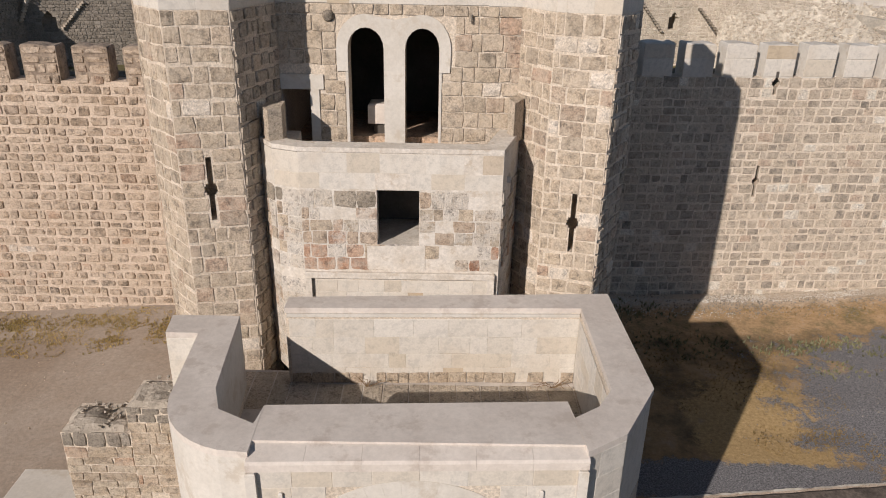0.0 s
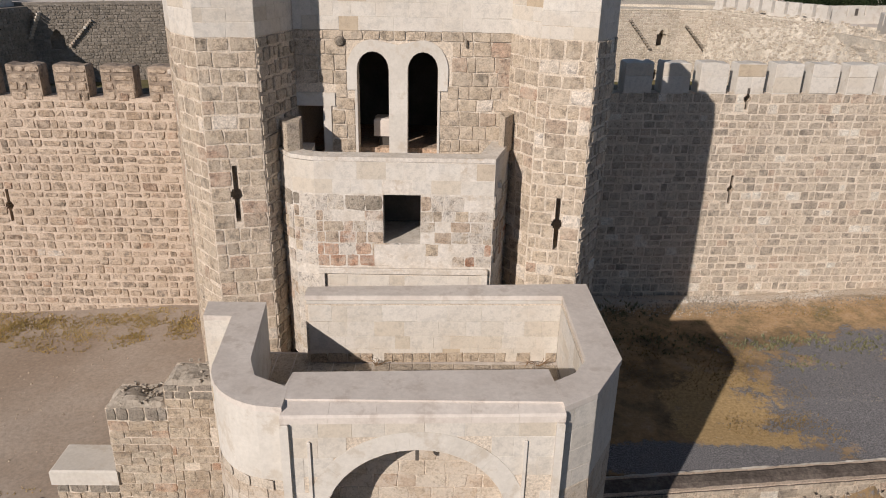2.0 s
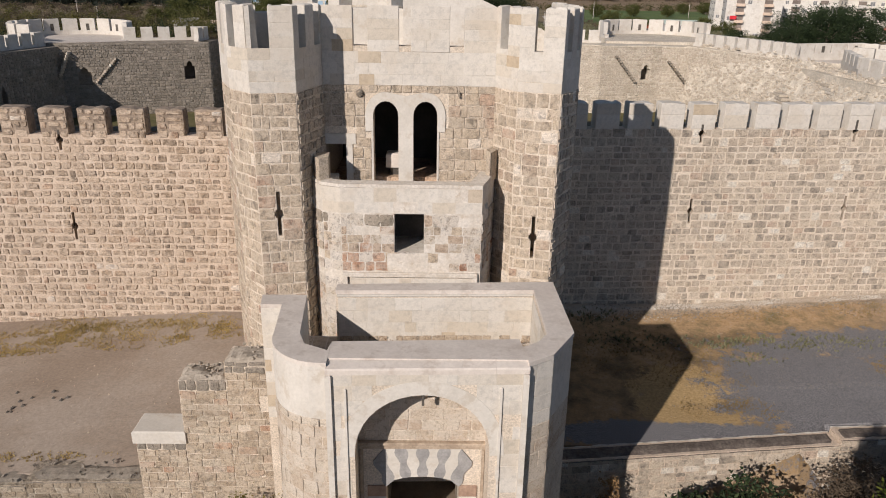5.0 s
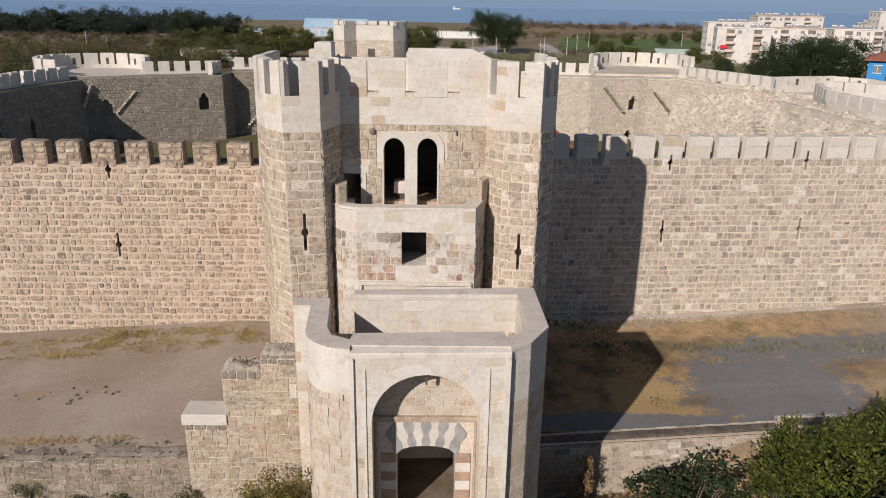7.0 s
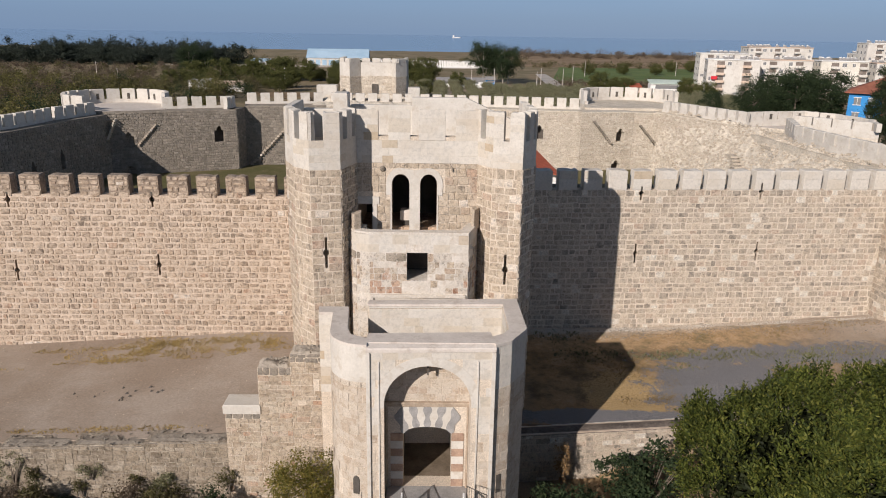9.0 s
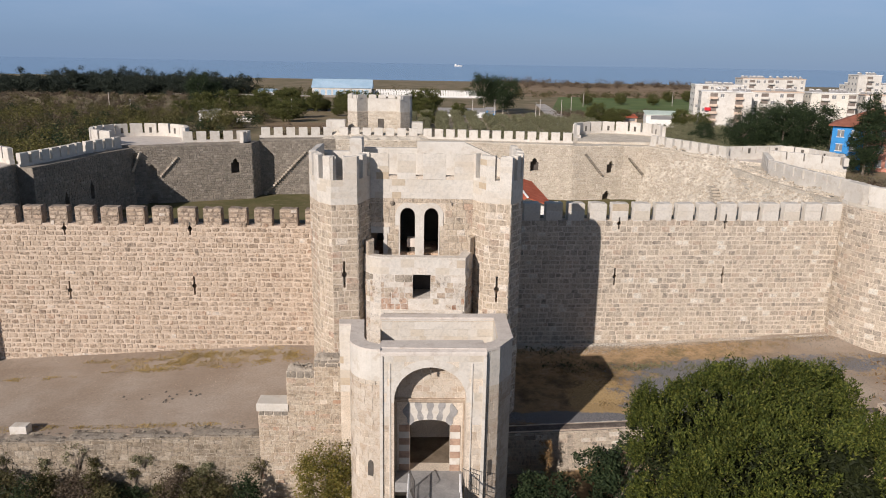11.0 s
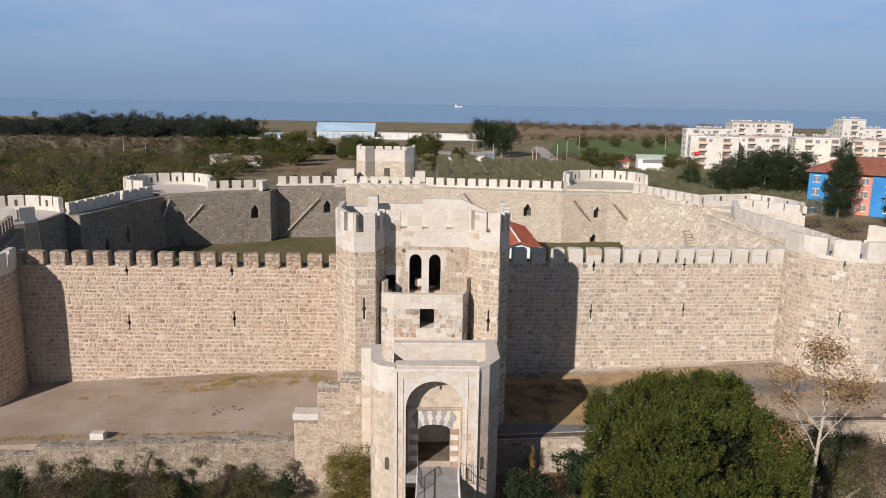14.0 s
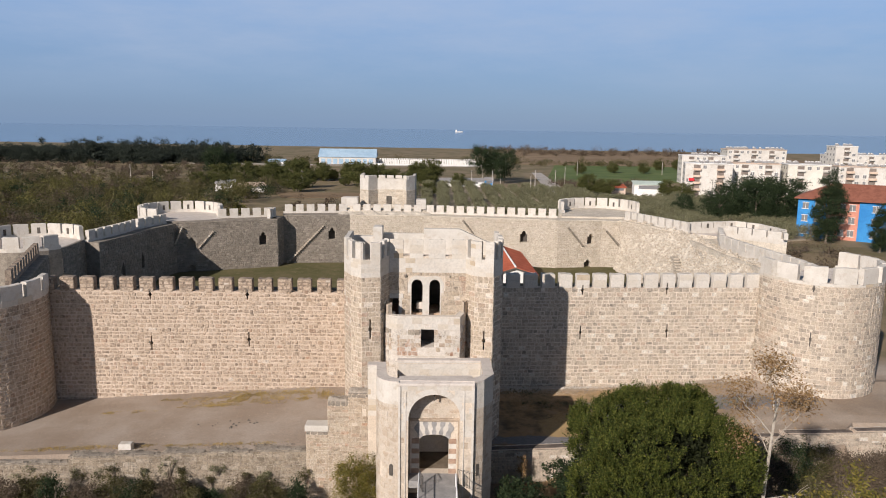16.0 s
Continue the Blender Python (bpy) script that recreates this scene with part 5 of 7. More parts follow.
def niche_loop(x, z, w, h):
    return [(x - w / 2, z), (x + w / 2, z), (x + w / 2, z + h * 0.7), (x + w * 0.28, z + h * 0.72), (x + w * 0.25, z + h * 0.86), (x, z + h), (x - w * 0.25, z + h * 0.86), (x - w * 0.28, z + h * 0.72), (x - w / 2, z + h * 0.7)]


def parapet(parent, path, z, notch, top, pitch, gap, mat, thick=0.6, seed=0, every=0):
    """A parapet wall with merlons along an open path."""
    part("parapet", Mesh().prism(band(path, thick), z, notch), mat, parent)
    total = sum((Vector(path[i + 1]) - Vector(path[i])).length for i in range(len(path) - 1))
    n = max(1, round(total / pitch))
    for i in range(n):
        p, a = along(path, total * (i + 0.5) / n)
        ob = new("merlon", MERLONS[i % 3] if abs(pitch - gap - 1.5) < 0.01 and abs(top - notch - 1.4) < 0.01 else merlon_mesh(total / n - gap, thick, top - notch, mat, seed + i))
        ob.parent = parent
        ob.matrix_basis = Matrix.Translation((p.x, p.y, notch)) @ Matrix.Rotation(a, 4, "Z")
        # dark boxes on the inner faces paint the shade of small openings
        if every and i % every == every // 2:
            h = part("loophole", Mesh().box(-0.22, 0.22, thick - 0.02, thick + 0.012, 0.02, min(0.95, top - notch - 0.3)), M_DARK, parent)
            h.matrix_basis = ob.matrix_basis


MERLONS = [merlon_mesh(1.5, 0.6, 1.4, M_LIME, 900 + i) for i in range(3)]


def rampart(name, label, p0, p1, walk_z, niches=(), thick=4.0, top=13.2, seed=1, facing=True, stone=None, mortar=None, worn=False, crest=(0.0, 1.0)):
    """A ring wall seen from the court: inner face from p0 to p1, walkway and outer parapet."""
    stone = stone or M_RUBBLE
    s = (Vector(p1) - Vector(p0)).length
    ang = math.atan2(p1[1] - p0[1], p1[0] - p0[0])
    m = Matrix.Translation((p0[0], p0[1], 0)) @ Matrix.Rotation(ang, 4, "Z")
    core = plate([(0, COURT_Z - 1.5), (s, COURT_Z - 1.5), (s, walk_z), (0, walk_z)], [niche_loop(*q) for q in niches], m, 1.4)
    core.prism([tuple((m @ Vector((x, y, 0)))[:2]) for x, y in ((0, 1.4), (s, 1.4), (s, thick), (0, thick))], -1.2, walk_z)
    w = tagged(part(name, core, mortar or M_RUBBLE_CORE), label, "castle wall", kind="structure")
    if facing:
        holes = [(x - ww / 2, x + ww / 2, z, z + h) for x, z, ww, h in niches]
        set_stones(lay_courses([p0, p1], COURT_Z - 0.5, walk_z - 0.1, 0.36, 0.55, 0.05, holes, seed, 0.25), stone, w, 0.07)
        # dark panel at the back paints the shade inside each niche
        for x, z, ww, h in niches:
            ob = part("niche_back", Mesh().box(x - ww / 2, x + ww / 2, 1.3, 1.39, z, z + h), M_DARK, w)
            ob.matrix_basis = m
    if crest is None:
        return w
    outer = [tuple((m @ Vector((x, thick, 0)))[:2]) for x in (s * crest[0], s * crest[1])]
    if worn:
        parapet(w, offset(outer, -0.6), walk_z, walk_z + 0.5, walk_z + 1.75, 1.9, 0.6, M_OLDMERLON, 0.6, seed)
    else:
        parapet(w, offset(outer, -0.6), walk_z, walk_z + 0.35, walk_z + 1.75, 2.05, 0.55, M_LIME, 0.6, seed, 5)
    return w


RING = [(-45.3, 16.2), (-52.3, 35.2), (-50.6, 46.5), (-49.2, 54.5), (-48.8, 60.5), (-46.6, 68.4), (-29.6, 75.3), (-29.2, 79.0), (-16.5, 81.6), (-2.0, 81.6), (24.5, 77.6), (33.5, 79.3), (38.4, 79.0)]
rampart("wall_west_front", "rough ring wall with worn merlons", RING[0], RING[1], 11.0, [], thick=1.7, seed=201, stone=M_DARKSTONE, mortar=M_MORTAR_GREY, worn=True)
rampart("wall_west", "rough ring wall of the court with white merlons", RING[2], RING[3], 10.9, [(6.0, 4.2, 0.9, 2.6)], thick=2.3, seed=202, stone=M_DARKSTONE, mortar=M_MORTAR_GREY)
rampart("wall_west_bend", "bending stretch of the rough ring wall", RING[3], RING[4], 10.9, [(4.2, 4.6, 1.0, 2.8)], thick=2.3, seed=212, stone=M_DARKSTONE, mortar=M_MORTAR_GREY)
rampart("wall_west_far", "rough ring wall running up to the ring tower", RING[4], RING[5], 10.9, [], thick=2.3, seed=213, stone=M_DARKSTONE, mortar=M_MORTAR_GREY)
rampart("wall_north_west", "rough grey ring wall with arched niches", RING[5], RING[6], 11.2, [(2.6, 6.0, 1.55, 2.3), (2.5, 1.6, 1.4, 1.8), (15.6, 6.3, 1.4, 2.5)], seed=203, crest=(0.41, 1.0), stone=M_GREYSTONE, mortar=M_MORTAR_GREY)
rampart("wall_north_return", "short return of the rough ring wall", RING[6], RING[7], 11.2, [], seed=204, thick=2.0, stone=M_GREYSTONE, mortar=M_MORTAR_GREY)
rampart("wall_north_mid", "rough ring wall with an arched niche", RING[7], RING[8], 11.4, [(9.4, 6.5, 1.3, 2.4)], seed=205, stone=M_GREYSTONE, mortar=M_MORTAR_GREY)
rampart("wall_north_keep", "rubble ring wall below the rear tower", RING[8], RING[9], 11.4, [], seed=206)
rampart("wall_north_east", "pale rubble ring wall with arched niche", RING[9], RING[10], 11.4, [(20.3, 6.7, 1.4, 2.4)], seed=207)
rampart("wall_east_bend", "pale rubble wall with two dark doorways", RING[10], RING[11], 11.3, [(7.0, 6.5, 1.4, 2.2), (6.6, 1.5, 1.5, 2.0)], seed=208, crest=None)
rampart("wall_east_far", "pale rubble wall behind the rubble bank", RING[11], RING[12], 11.2, [], seed=209, crest=None)
rampart("wall_east", "pale rubble ring wall with white merlons", (37.0, 79.6), (44.0, 62.8), 11.3, [], thick=1.8, seed=210)


def ring_tower(name, label, path, z, parapet_top, merlon=2.4, gap=0.5, base=-1.2, stone=None, walled=False, near=None, seed=0, notch=0.55, inner=None, apron=()):
    """A tower of the ring: drum, platform and white parapet along an open path (outside on its right)."""
    t = thing(name, label, "tower")
    shape = list(path) + list(apron)
    d = part("drum", Mesh().prism(shape, base, z), M_MORTAR_GREY if inner else (M_MORTAR if stone else M_RUBBLE_CORE), t)
    if inner:
        set_stones(lay_courses([path[-1]] + list(apron) + [path[0]], COURT_Z - 0.5, z - 0.1, 0.36, 0.55, 0.05, [], seed + 9, 0.25), inner, d, 0.07)
    parapet(t, path, z, z + notch, parapet_top, merlon, gap, M_LIME, 0.6, seed, 2 if not stone else 0)
    part("platform", Mesh().prism(offset(path, 0.55) + [(x * 0.998, y + 0.15) for x, y in apron], z - 0.2, z + 0.02), M_RUBBLE_CORE if apron and not inner else M_CAP, t)
    if stone:
        holes = [(u - 0.09, u + 0.09, a, b) for u, a, b in walled] if walled else []
        set_stones(lay_courses(path, base, z - 0.05, 0.45, 0.6, 0.06, holes, seed), stone, t, 0.04, near, 300 if near else 0)
        set_stones(lay_courses(path, z - 0.02, z + notch, 0.55, 1.2, 0.02, [], seed + 1), M_WHITE, t, 0.03)
        # the drum is uncut; dark plates paint the shade of its slits
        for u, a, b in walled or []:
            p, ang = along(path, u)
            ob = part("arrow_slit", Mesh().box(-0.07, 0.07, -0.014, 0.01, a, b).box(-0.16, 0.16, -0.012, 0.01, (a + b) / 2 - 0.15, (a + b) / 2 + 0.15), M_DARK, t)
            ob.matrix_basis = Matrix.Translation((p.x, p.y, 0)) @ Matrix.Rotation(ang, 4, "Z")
    return t


FRT = arc(43.8, 16.4, 6.5, 176, 405, 30)
ring_tower("corner_tower", "round pale stone corner tower with white merlons", FRT, 13.35, 15.35, 2.75, 0.62, -0.5, M_STONE_PALE, [(7.3, 6.7, 8.25), (7.15, 12.55, 13.35)], (40, 11, 10), 301, notch=0.3)
FLT = arc(-46.4, 7.6, 7.55, 140, 385, 34)
ring_tower("corner_tower", "round tan stone corner tower in shade with white merlons", FLT, 11.75, 13.7, 2.6, 0.6, -1.5, M_STONE, [(23.5, 5.0, 6.6)], (-39, 6, 10), 302)
ring_tower("ring_tower", "low round ring tower with white parapet", arc(-48.2, 76.2, 7.7, -6, 258, 24), 11.3, 13.5, 2.5, 0.55, seed=303, inner=M_GREYSTONE, apron=[(-47.4, 68.8), (-43.0, 70.8), (-39.6, 73.0)])
ring_tower("ring_tower", "low round ring tower with white parapet and ramp", arc(35.2, 90.3, 8.4, -14, 196, 22), 11.6, 13.9, 2.7, 0.5, seed=304, apron=[(26.0, 82.0), (42.6, 82.0)])
ring_tower("ring_tower", "low round ring tower with tall white merlons", arc(-58.6, 42.0, 7.5, 40, 330, 22), 11.3, 13.4, 2.5, 0.5, seed=305, inner=M_DARKSTONE)
ring_tower("ring_tower", "angular ring tower with plain white parapet", [(50.3, 60.5), (57.6, 52.6), (59.2, 57.5), (58.2, 64.0), (55.2, 67.6), (45.6, 65.0)], 11.0, 13.0, 2.45, 0.22, seed=306, notch=0.9)
ew = thing("ring_wall_parapet", "white merlons along the walk of the east ring wall", "parapet")
EWALK = [(48.9, 22.4), (48.7, 33.0), (47.3, 43.5), (46.9, 51.0), (50.0, 60.2)]
parapet(ew, EWALK, 10.6, 11.5, 12.7, 2.3, 0.3, M_LIME, 0.8, 310)
part("wall_body", Mesh().prism(EWALK + [(44.2, 62.6), (44.0, 55.0), (44.2, 46.0), (45.0, 38.0), (45.0, 23.0)], -1, 10.62), M_RUBBLE_CORE, ew)

# rear tower
keep = thing("rear_tower", "tall rear tower with white crenellated crown", "tower")
KP = [(-15.6, 99.0), (-15.6, 93.0), (-13.6, 90.6), (-11.8, 92.6), (-6.4, 92.4), (-5.6, 90.4), (-3.8, 92.4), (-3.7, 99.0)]
kd = part("drum", Mesh().prism(KP, 9.0, 15.6), M_RUBBLE_CORE, keep)
set_stones([b for i in range(len(KP) - 1) for b in lay_courses(KP[i:i + 2], 11.5, 15.6, 0.5, 0.8, 0.05, [(1.9, 3.1, 12.3, 14.3)] if i == 3 else [], 320 + i)], M_RUBBLE, kd, 0.05)
# dark box painted as the shade of an entrance; the drum is solid
part("doorway", Mesh().box(-9.9, -8.8, 92.35, 92.55, 12.2, 14.2), M_DARK, keep)
part("crown", Mesh().prism(band(KP, 0.6), 15.6, 18.0), M_LIME, keep, "new white limestone crown")
for i in range(len(KP) - 1):
    parapet(keep, KP[i:i + 2], 17.9, 18.0, 18.6, 2.0, 0.4, M_LIME, 0.6, 330 + i)
part("shoulder", Mesh().box(-19.0, -15.6, 88.0, 90.5, 9.0, 14.2, chamfer=0.08), M_LIME, keep)
part("shoulder", Mesh().box(-3.4, -1.4, 87.5, 90.0, 9.0, 14.0, chamfer=0.08), M_LIME, keep)


def slope(name, label, top, bottom, n, m_, amp, seed, mat, steps=True):
    """A rubble bank between two paths in 3D."""
    m = Mesh()
    for j in range(m_ + 1):
        f = j / m_
        for i in range(n + 1):
            a, b = Vector(lerp_path(top, i / n)), Vector(lerp_path(bottom, i / n))
            p = a.lerp(b, f)
            t = (f * 4) % 1.0
            p.z += amp * noise.noise((p.x * 0.5, p.y * 0.5, seed)) + amp * 0.6 * noise.noise((p.x * 1.6, p.y * 1.6, seed)) + (0.5 * (1 - t) if 0 < f < 1 else 0)
            m.v.append(tuple(p))
    w = n + 1
    m.f = [(j * w + i, (j + 1) * w + i, (j + 1) * w + i + 1, j * w + i + 1) for j in range(m_) for i in range(n)]
    return tagged(part(name, m, mat), label, "rubble bank", kind="structure")


def lerp_path(path, f):
    k = f * (len(path) - 1)
    i = min(int(k), len(path) - 2)
    return Vector(path[i]).lerp(Vector(path[i + 1]), k - i)


EAST_TOP = [(38.6, 79.0, 11.0), (41.2, 71.5, 11.1), (44.0, 64.0, 11.2), (45.6, 58.0, 11.0), (45.2, 50.0, 10.7), (45.6, 42.0, 10.6), (46.6, 33.0, 10.6), (46.6, 24.0, 10.6)]
EAST_LOW = [(35.5, 76.5, 2.0), (37, 68, 2.0), (37, 60, 2.0), (36.5, 52, 2.0), (36, 46, 2.0), (35.5, 38, 2.0), (35.5, 30, 2.0), (35.5, 24, 2.0)]
slope("bank_east", "terraced bank of pale rubble up to the ring walk", EAST_TOP, EAST_LOW, 90, 44, 0.45, 3.3, M_RUBBLE_CORE)
rub = []
rq = random.Random(21)
for _ in range(3200):
    f, g = rq.random(), rq.random()
    a_, b_ = lerp_path(EAST_TOP, f), lerp_path(EAST_LOW, f)
    q = a_.lerp(b_, g)
    t_ = (g * 4) % 1.0
    q.z += 0.45 * noise.noise((q.x * 0.5, q.y * 0.5, 3.3)) + 0.27 * noise.noise((q.x * 1.6, q.y * 1.6, 3.3)) + 0.5 * (1 - t_)
    rub.append((q.x, q.y, q.z + 0.03, rq.uniform(-0.25, 0.25) - 1.2, rq.uniform(0.25, 0.6), rq.uniform(0.2, 0.36)))
rubble_bank = thing("rubble_stones", "loose pale building stones on the bank", "stones", kind="stuff")
set_stones(rub, M_RUBBLE, rubble_bank, 0.12)
slope("bank_keep", "mound of rubble before the rear tower", [(-17, 90, 12.0), (-10, 92.3, 12.2), (-2, 90, 12.0)], [(-19, 81.6, 11.3), (-10, 81.6, 11.4), (0, 81.6, 11.3)], 24, 10, 0.35, 7.7, M_RUBBLE_CORE)


def wall_stair(name, label, a, b, n, out, mat):
    """A flight of projecting steps along a wall face."""
    t = thing(name, label, "stair")
    a, b = Vector(a), Vector(b)
    for i in range(n):
        p = a.lerp(b, (i + 0.5) / n)
        w = (b - a).xy.length / n
        part("step", Mesh().box(p.x - w * 0.55, p.x + w * 0.55, p.y - out, p.y + 0.1, p.z - 0.28, p.z, chamfer=0.03), mat, t)
    return t


wall_stair("stone_stair", "projecting dark stone steps on the ring wall", (26.6, 78.0, 10.1), (29.8, 78.6, 6.4), 11, 0.6, M_DARKSTONE)
wall_stair("stone_stair", "projecting dark stone steps on the ring wall", (34.4, 79.1, 9.4), (38.6, 78.0, 4.6), 15, 0.8, M_DARKSTONE)
wall_stair("stone_stair", "pale stone steps climbing the ring wall", (-40.4, 70.9, 9.5), (-43.0, 69.85, 6.4), 12, 0.35, M_STONE_PALE)
wall_stair("stone_stair", "pale stone steps beside the ring tower", (-45.4, 68.7, 10.4), (-46.6, 68.1, 7.4), 9, 0.7, M_RUBBLE)
wall_stair("stone_stair", "pale stone steps climbing the ring wall", (-21.5, 80.4, 9.5), (-28.6, 78.9, 2.0), 20, 0.3, M_STONE_PALE)
wall_stair("stone_stair", "dark stone steps beside the rear tower", (6.0, 80.4, 10.9), (8.0, 80.1, 8.5), 8, 0.6, M_DARKSTONE)
wall_stair("stone_stair", "worn steps on the rubble bank", (41.0, 58.0, 8.2), (39.6, 50.0, 5.4), 9, 1.6, M_RUBBLE)
wall_stair("stone_stair", "worn steps on the rubble bank", (44.2, 54.0, 9.9), (42.4, 43.0, 6.6), 11, 1.8, M_RUBBLE)

M_GRASS = plain_mat("court_grass", (0.10, 0.095, 0.035), (0.15, 0.125, 0.06), 0.25, 6, 0.95, 0.6, 0.05, dark=(0.26, 0.22, 0.14), dark_at=0.6)
tagged(part("court", Mesh().prism([(-47, 16), (42, 17), (44, 60), (40, 79), (-2, 82), (-30, 79), (-46, 73), (-50, 45)], -0.5, COURT_Z), M_GRASS), "grassy inner court of the castle", "courtyard", kind="structure")

# red-roofed building in the court
M_TILE = plain_mat("red_roof_tile", (0.34, 0.085, 0.045), (0.44, 0.12, 0.065), 0.6, 8, 0.8, 0.5, 0.03)
M_PLASTER = plain_mat("white_plaster", (0.70, 0.68, 0.64), (0.80, 0.78, 0.74), 0.5, 10, 0.85, 0.15, 0.01)


def court_house(apex, back, half, eave, base):
    """A long gabled house: apex and back are the two ends of its ridge."""
    h = thing("court_house", "low white court building under a red tiled roof", "building")
    d = Vector((back[0] - apex[0], back[1] - apex[1], 0))
    s = d.length
    ridge = apex[2]
    part("wall", Mesh().box(0.4, s - 0.4, -half + 0.5, half - 0.5, base, eave), M_PLASTER, h)
    part("gable", Mesh().add([(0.4, -half + 0.5, eave), (0.4, half - 0.5, eave), (0.4, 0, ridge - 0.35), (0.7, -half + 0.5, eave), (0.7, half - 0.5, eave), (0.7, 0, ridge - 0.35)], [(2, 1, 0), (3, 4, 5), (0, 3, 5, 2), (2, 5, 4, 1), (1, 4, 3, 0)]), M_PLASTER, h)
    for k in (-1, 1):
        r = Mesh()
        n = 80
        for i in range(n + 1):
            x, lift = s * i / n, 0.05 * (i % 2)
            r.v += [(x, 0, ridge + lift), (x, k * half, eave + lift), (x, k * half, eave - 0.16), (x, 0, ridge - 0.16)]
        r.f = [(4 * i + j, 4 * i + (j + 1) % 4, 4 * i + 4 + (j + 1) % 4, 4 * i + 4 + j) for i in range(n) for j in range(4)] + [(0, 1, 2, 3), (4 * n + 3, 4 * n + 2, 4 * n + 1, 4 * n)]
        part("roof_slope", r, M_TILE, h)
    part("ridge", Mesh().tube([(-0.05, 0, ridge + 0.08), (s, 0, ridge + 0.08)], 0.16), M_PLASTER, h)
    part("fascia", Mesh().add([(-0.02, -half, eave - 0.3), (-0.02, -half, eave - 0.12), (-0.02, 0, ridge - 0.12), (-0.02, half, eave - 0.12), (-0.02, half, eave - 0.3), (-0.02, 0, ridge - 0.34), (0.12, -half, eave - 0.3), (0.12, -half, eave - 0.12), (0.12, 0, ridge - 0.12), (0.12, half, eave - 0.12), (0.12, half, eave - 0.3), (0.12, 0, ridge - 0.34)], [(0, 1, 2, 5), (5, 2, 3, 4), (11, 8, 7, 6), (10, 9, 8, 11), (0, 5, 11, 6), (5, 4, 10, 11)]), M_DARK, h)
    h.matrix_basis = Matrix.Translation((apex[0], apex[1], 0)) @ Matrix.Rotation(math.atan2(d.y, d.x), 4, "Z")
    return h
court_house((13.3, 49.0, 7.5), (12.9, 70.0), 3.7, 6.3, COURT_Z)


# ---- bridge ----
M_WPAINT = plain_mat("white_painted_metal", (0.72, 0.71, 0.69), (0.80, 0.79, 0.77), 2.0, 20, 0.5, 0.05, 0.004)
M_IRON = plain_mat("dark_iron", (0.07, 0.065, 0.06), (0.11, 0.095, 0.085), 3.0, 20, 0.6, 0.1, 0.004)
bridge = thing("footbridge", "grey footbridge deck with white railings over the ditch", "footbridge")
part("deck", Mesh().box(-0.5, 2.5, -34, -9.3, 0.95, 1.22).box(-1.3, 2.7, -9.3, -7.97, 0.6, 1.215), M_DECK, bridge)
for x in (-0.46, 2.46):
    part("handrail", Mesh().tube([(x, -10.2, 2.35), (x, -34, 2.35)], 0.045), M_WPAINT, bridge)
    part("lower_rail", Mesh().tube([(x, -10.2, 1.7), (x, -34, 1.7)], 0.025), M_WPAINT, bridge)
    for k in range(13):
        part("post", Mesh().tube([(x, -10.2 - 1.95 * k, 1.2), (x, -10.2 - 1.95 * k, 2.36)], 0.05), M_WPAINT, bridge)
for x in (0.2, 2.2):
    part("support_beam", Mesh().box(x - 0.15, x + 0.15, -34, -9.4, 0.55, 0.95), M_DECK, bridge)
for k in range(4):
    part("pier", Mesh().box(0.0, 2.0, -13.5 - 5.5 * k, -12.9 - 5.5 * k, -3.4, 0.6), M_DECK, bridge)


def iron_gate(m):
    g = thing("iron_gate", "open dark iron barred gate leaf at the bridge head", "gate", group="gate leaves at the bridge")
    part("frame", Mesh().tube([(0, 0, 0.1), (0, 0, 1.35), (1.15, 0, 1.35), (1.15, 0, 0.1), (0, 0, 0.1)], 0.03, sides=5), M_IRON, g)
    for i in range(7):
        part("bar", Mesh().tube([(0.14 * (i + 1), 0, 0.1), (0.14 * (i + 1), 0, 1.35)], 0.012, sides=4), M_IRON, g)
    g.matrix_basis = m
    return g


ga = iron_gate(pose(-0.42, -10.1, 1.2, 0, 0, -75))
copy_thing(ga, pose(2.62, -9.9, 1.2, 0, 0, -38))
tagged(part("stone_block", Mesh().box(-27.1, -26.0, -3.1, -2.4, 0.5, 1.2, chamfer=0.05), M_LIME), "pale stone block lying at the ditch edge", "stone block")
cable = thing("cable", "thin slack cable running down the castle wall", "cable")
part("wire", Mesh().tube([(17.3, 15.4, 5.7), (19.0, 15.2, 3.4), (21.0, 14.9, 1.2), (21.6, 14.6, 0.5)], 0.008, sides=4), M_DECK, cable)


# ---- plants ----
def leaf_mat(name, stops, rough=0.7):
    m, n, l, b = material(name, rough)
    t = ramp(n, stops)
    l.new(piece_random(n, l), t.inputs[0])
    big = noise_tex(n, l, 0.7, 3, 0.6)
    f2 = ramp(n, [(0.3, (0.7,) * 3), (0.7, (1.25,) * 3)])
    l.new(big.outputs[0], f2.inputs[0])
    c = blend(n, l, "MULTIPLY", 1.0, t.outputs[0], f2.outputs[0])
    l.new(c, b.inputs["Base Color"])
    tr = n.new("ShaderNodeBsdfTranslucent")
    l.new(c, tr.inputs[0])
    mix = n.new("ShaderNodeMixShader")
    mix.inputs[0].default_value = 0.25
    l.new(b.outputs[0], mix.inputs[1])
    l.new(tr.outputs[0], mix.inputs[2])
    l.new(mix.outputs[0], n["Material Output"].inputs[0])
    return m


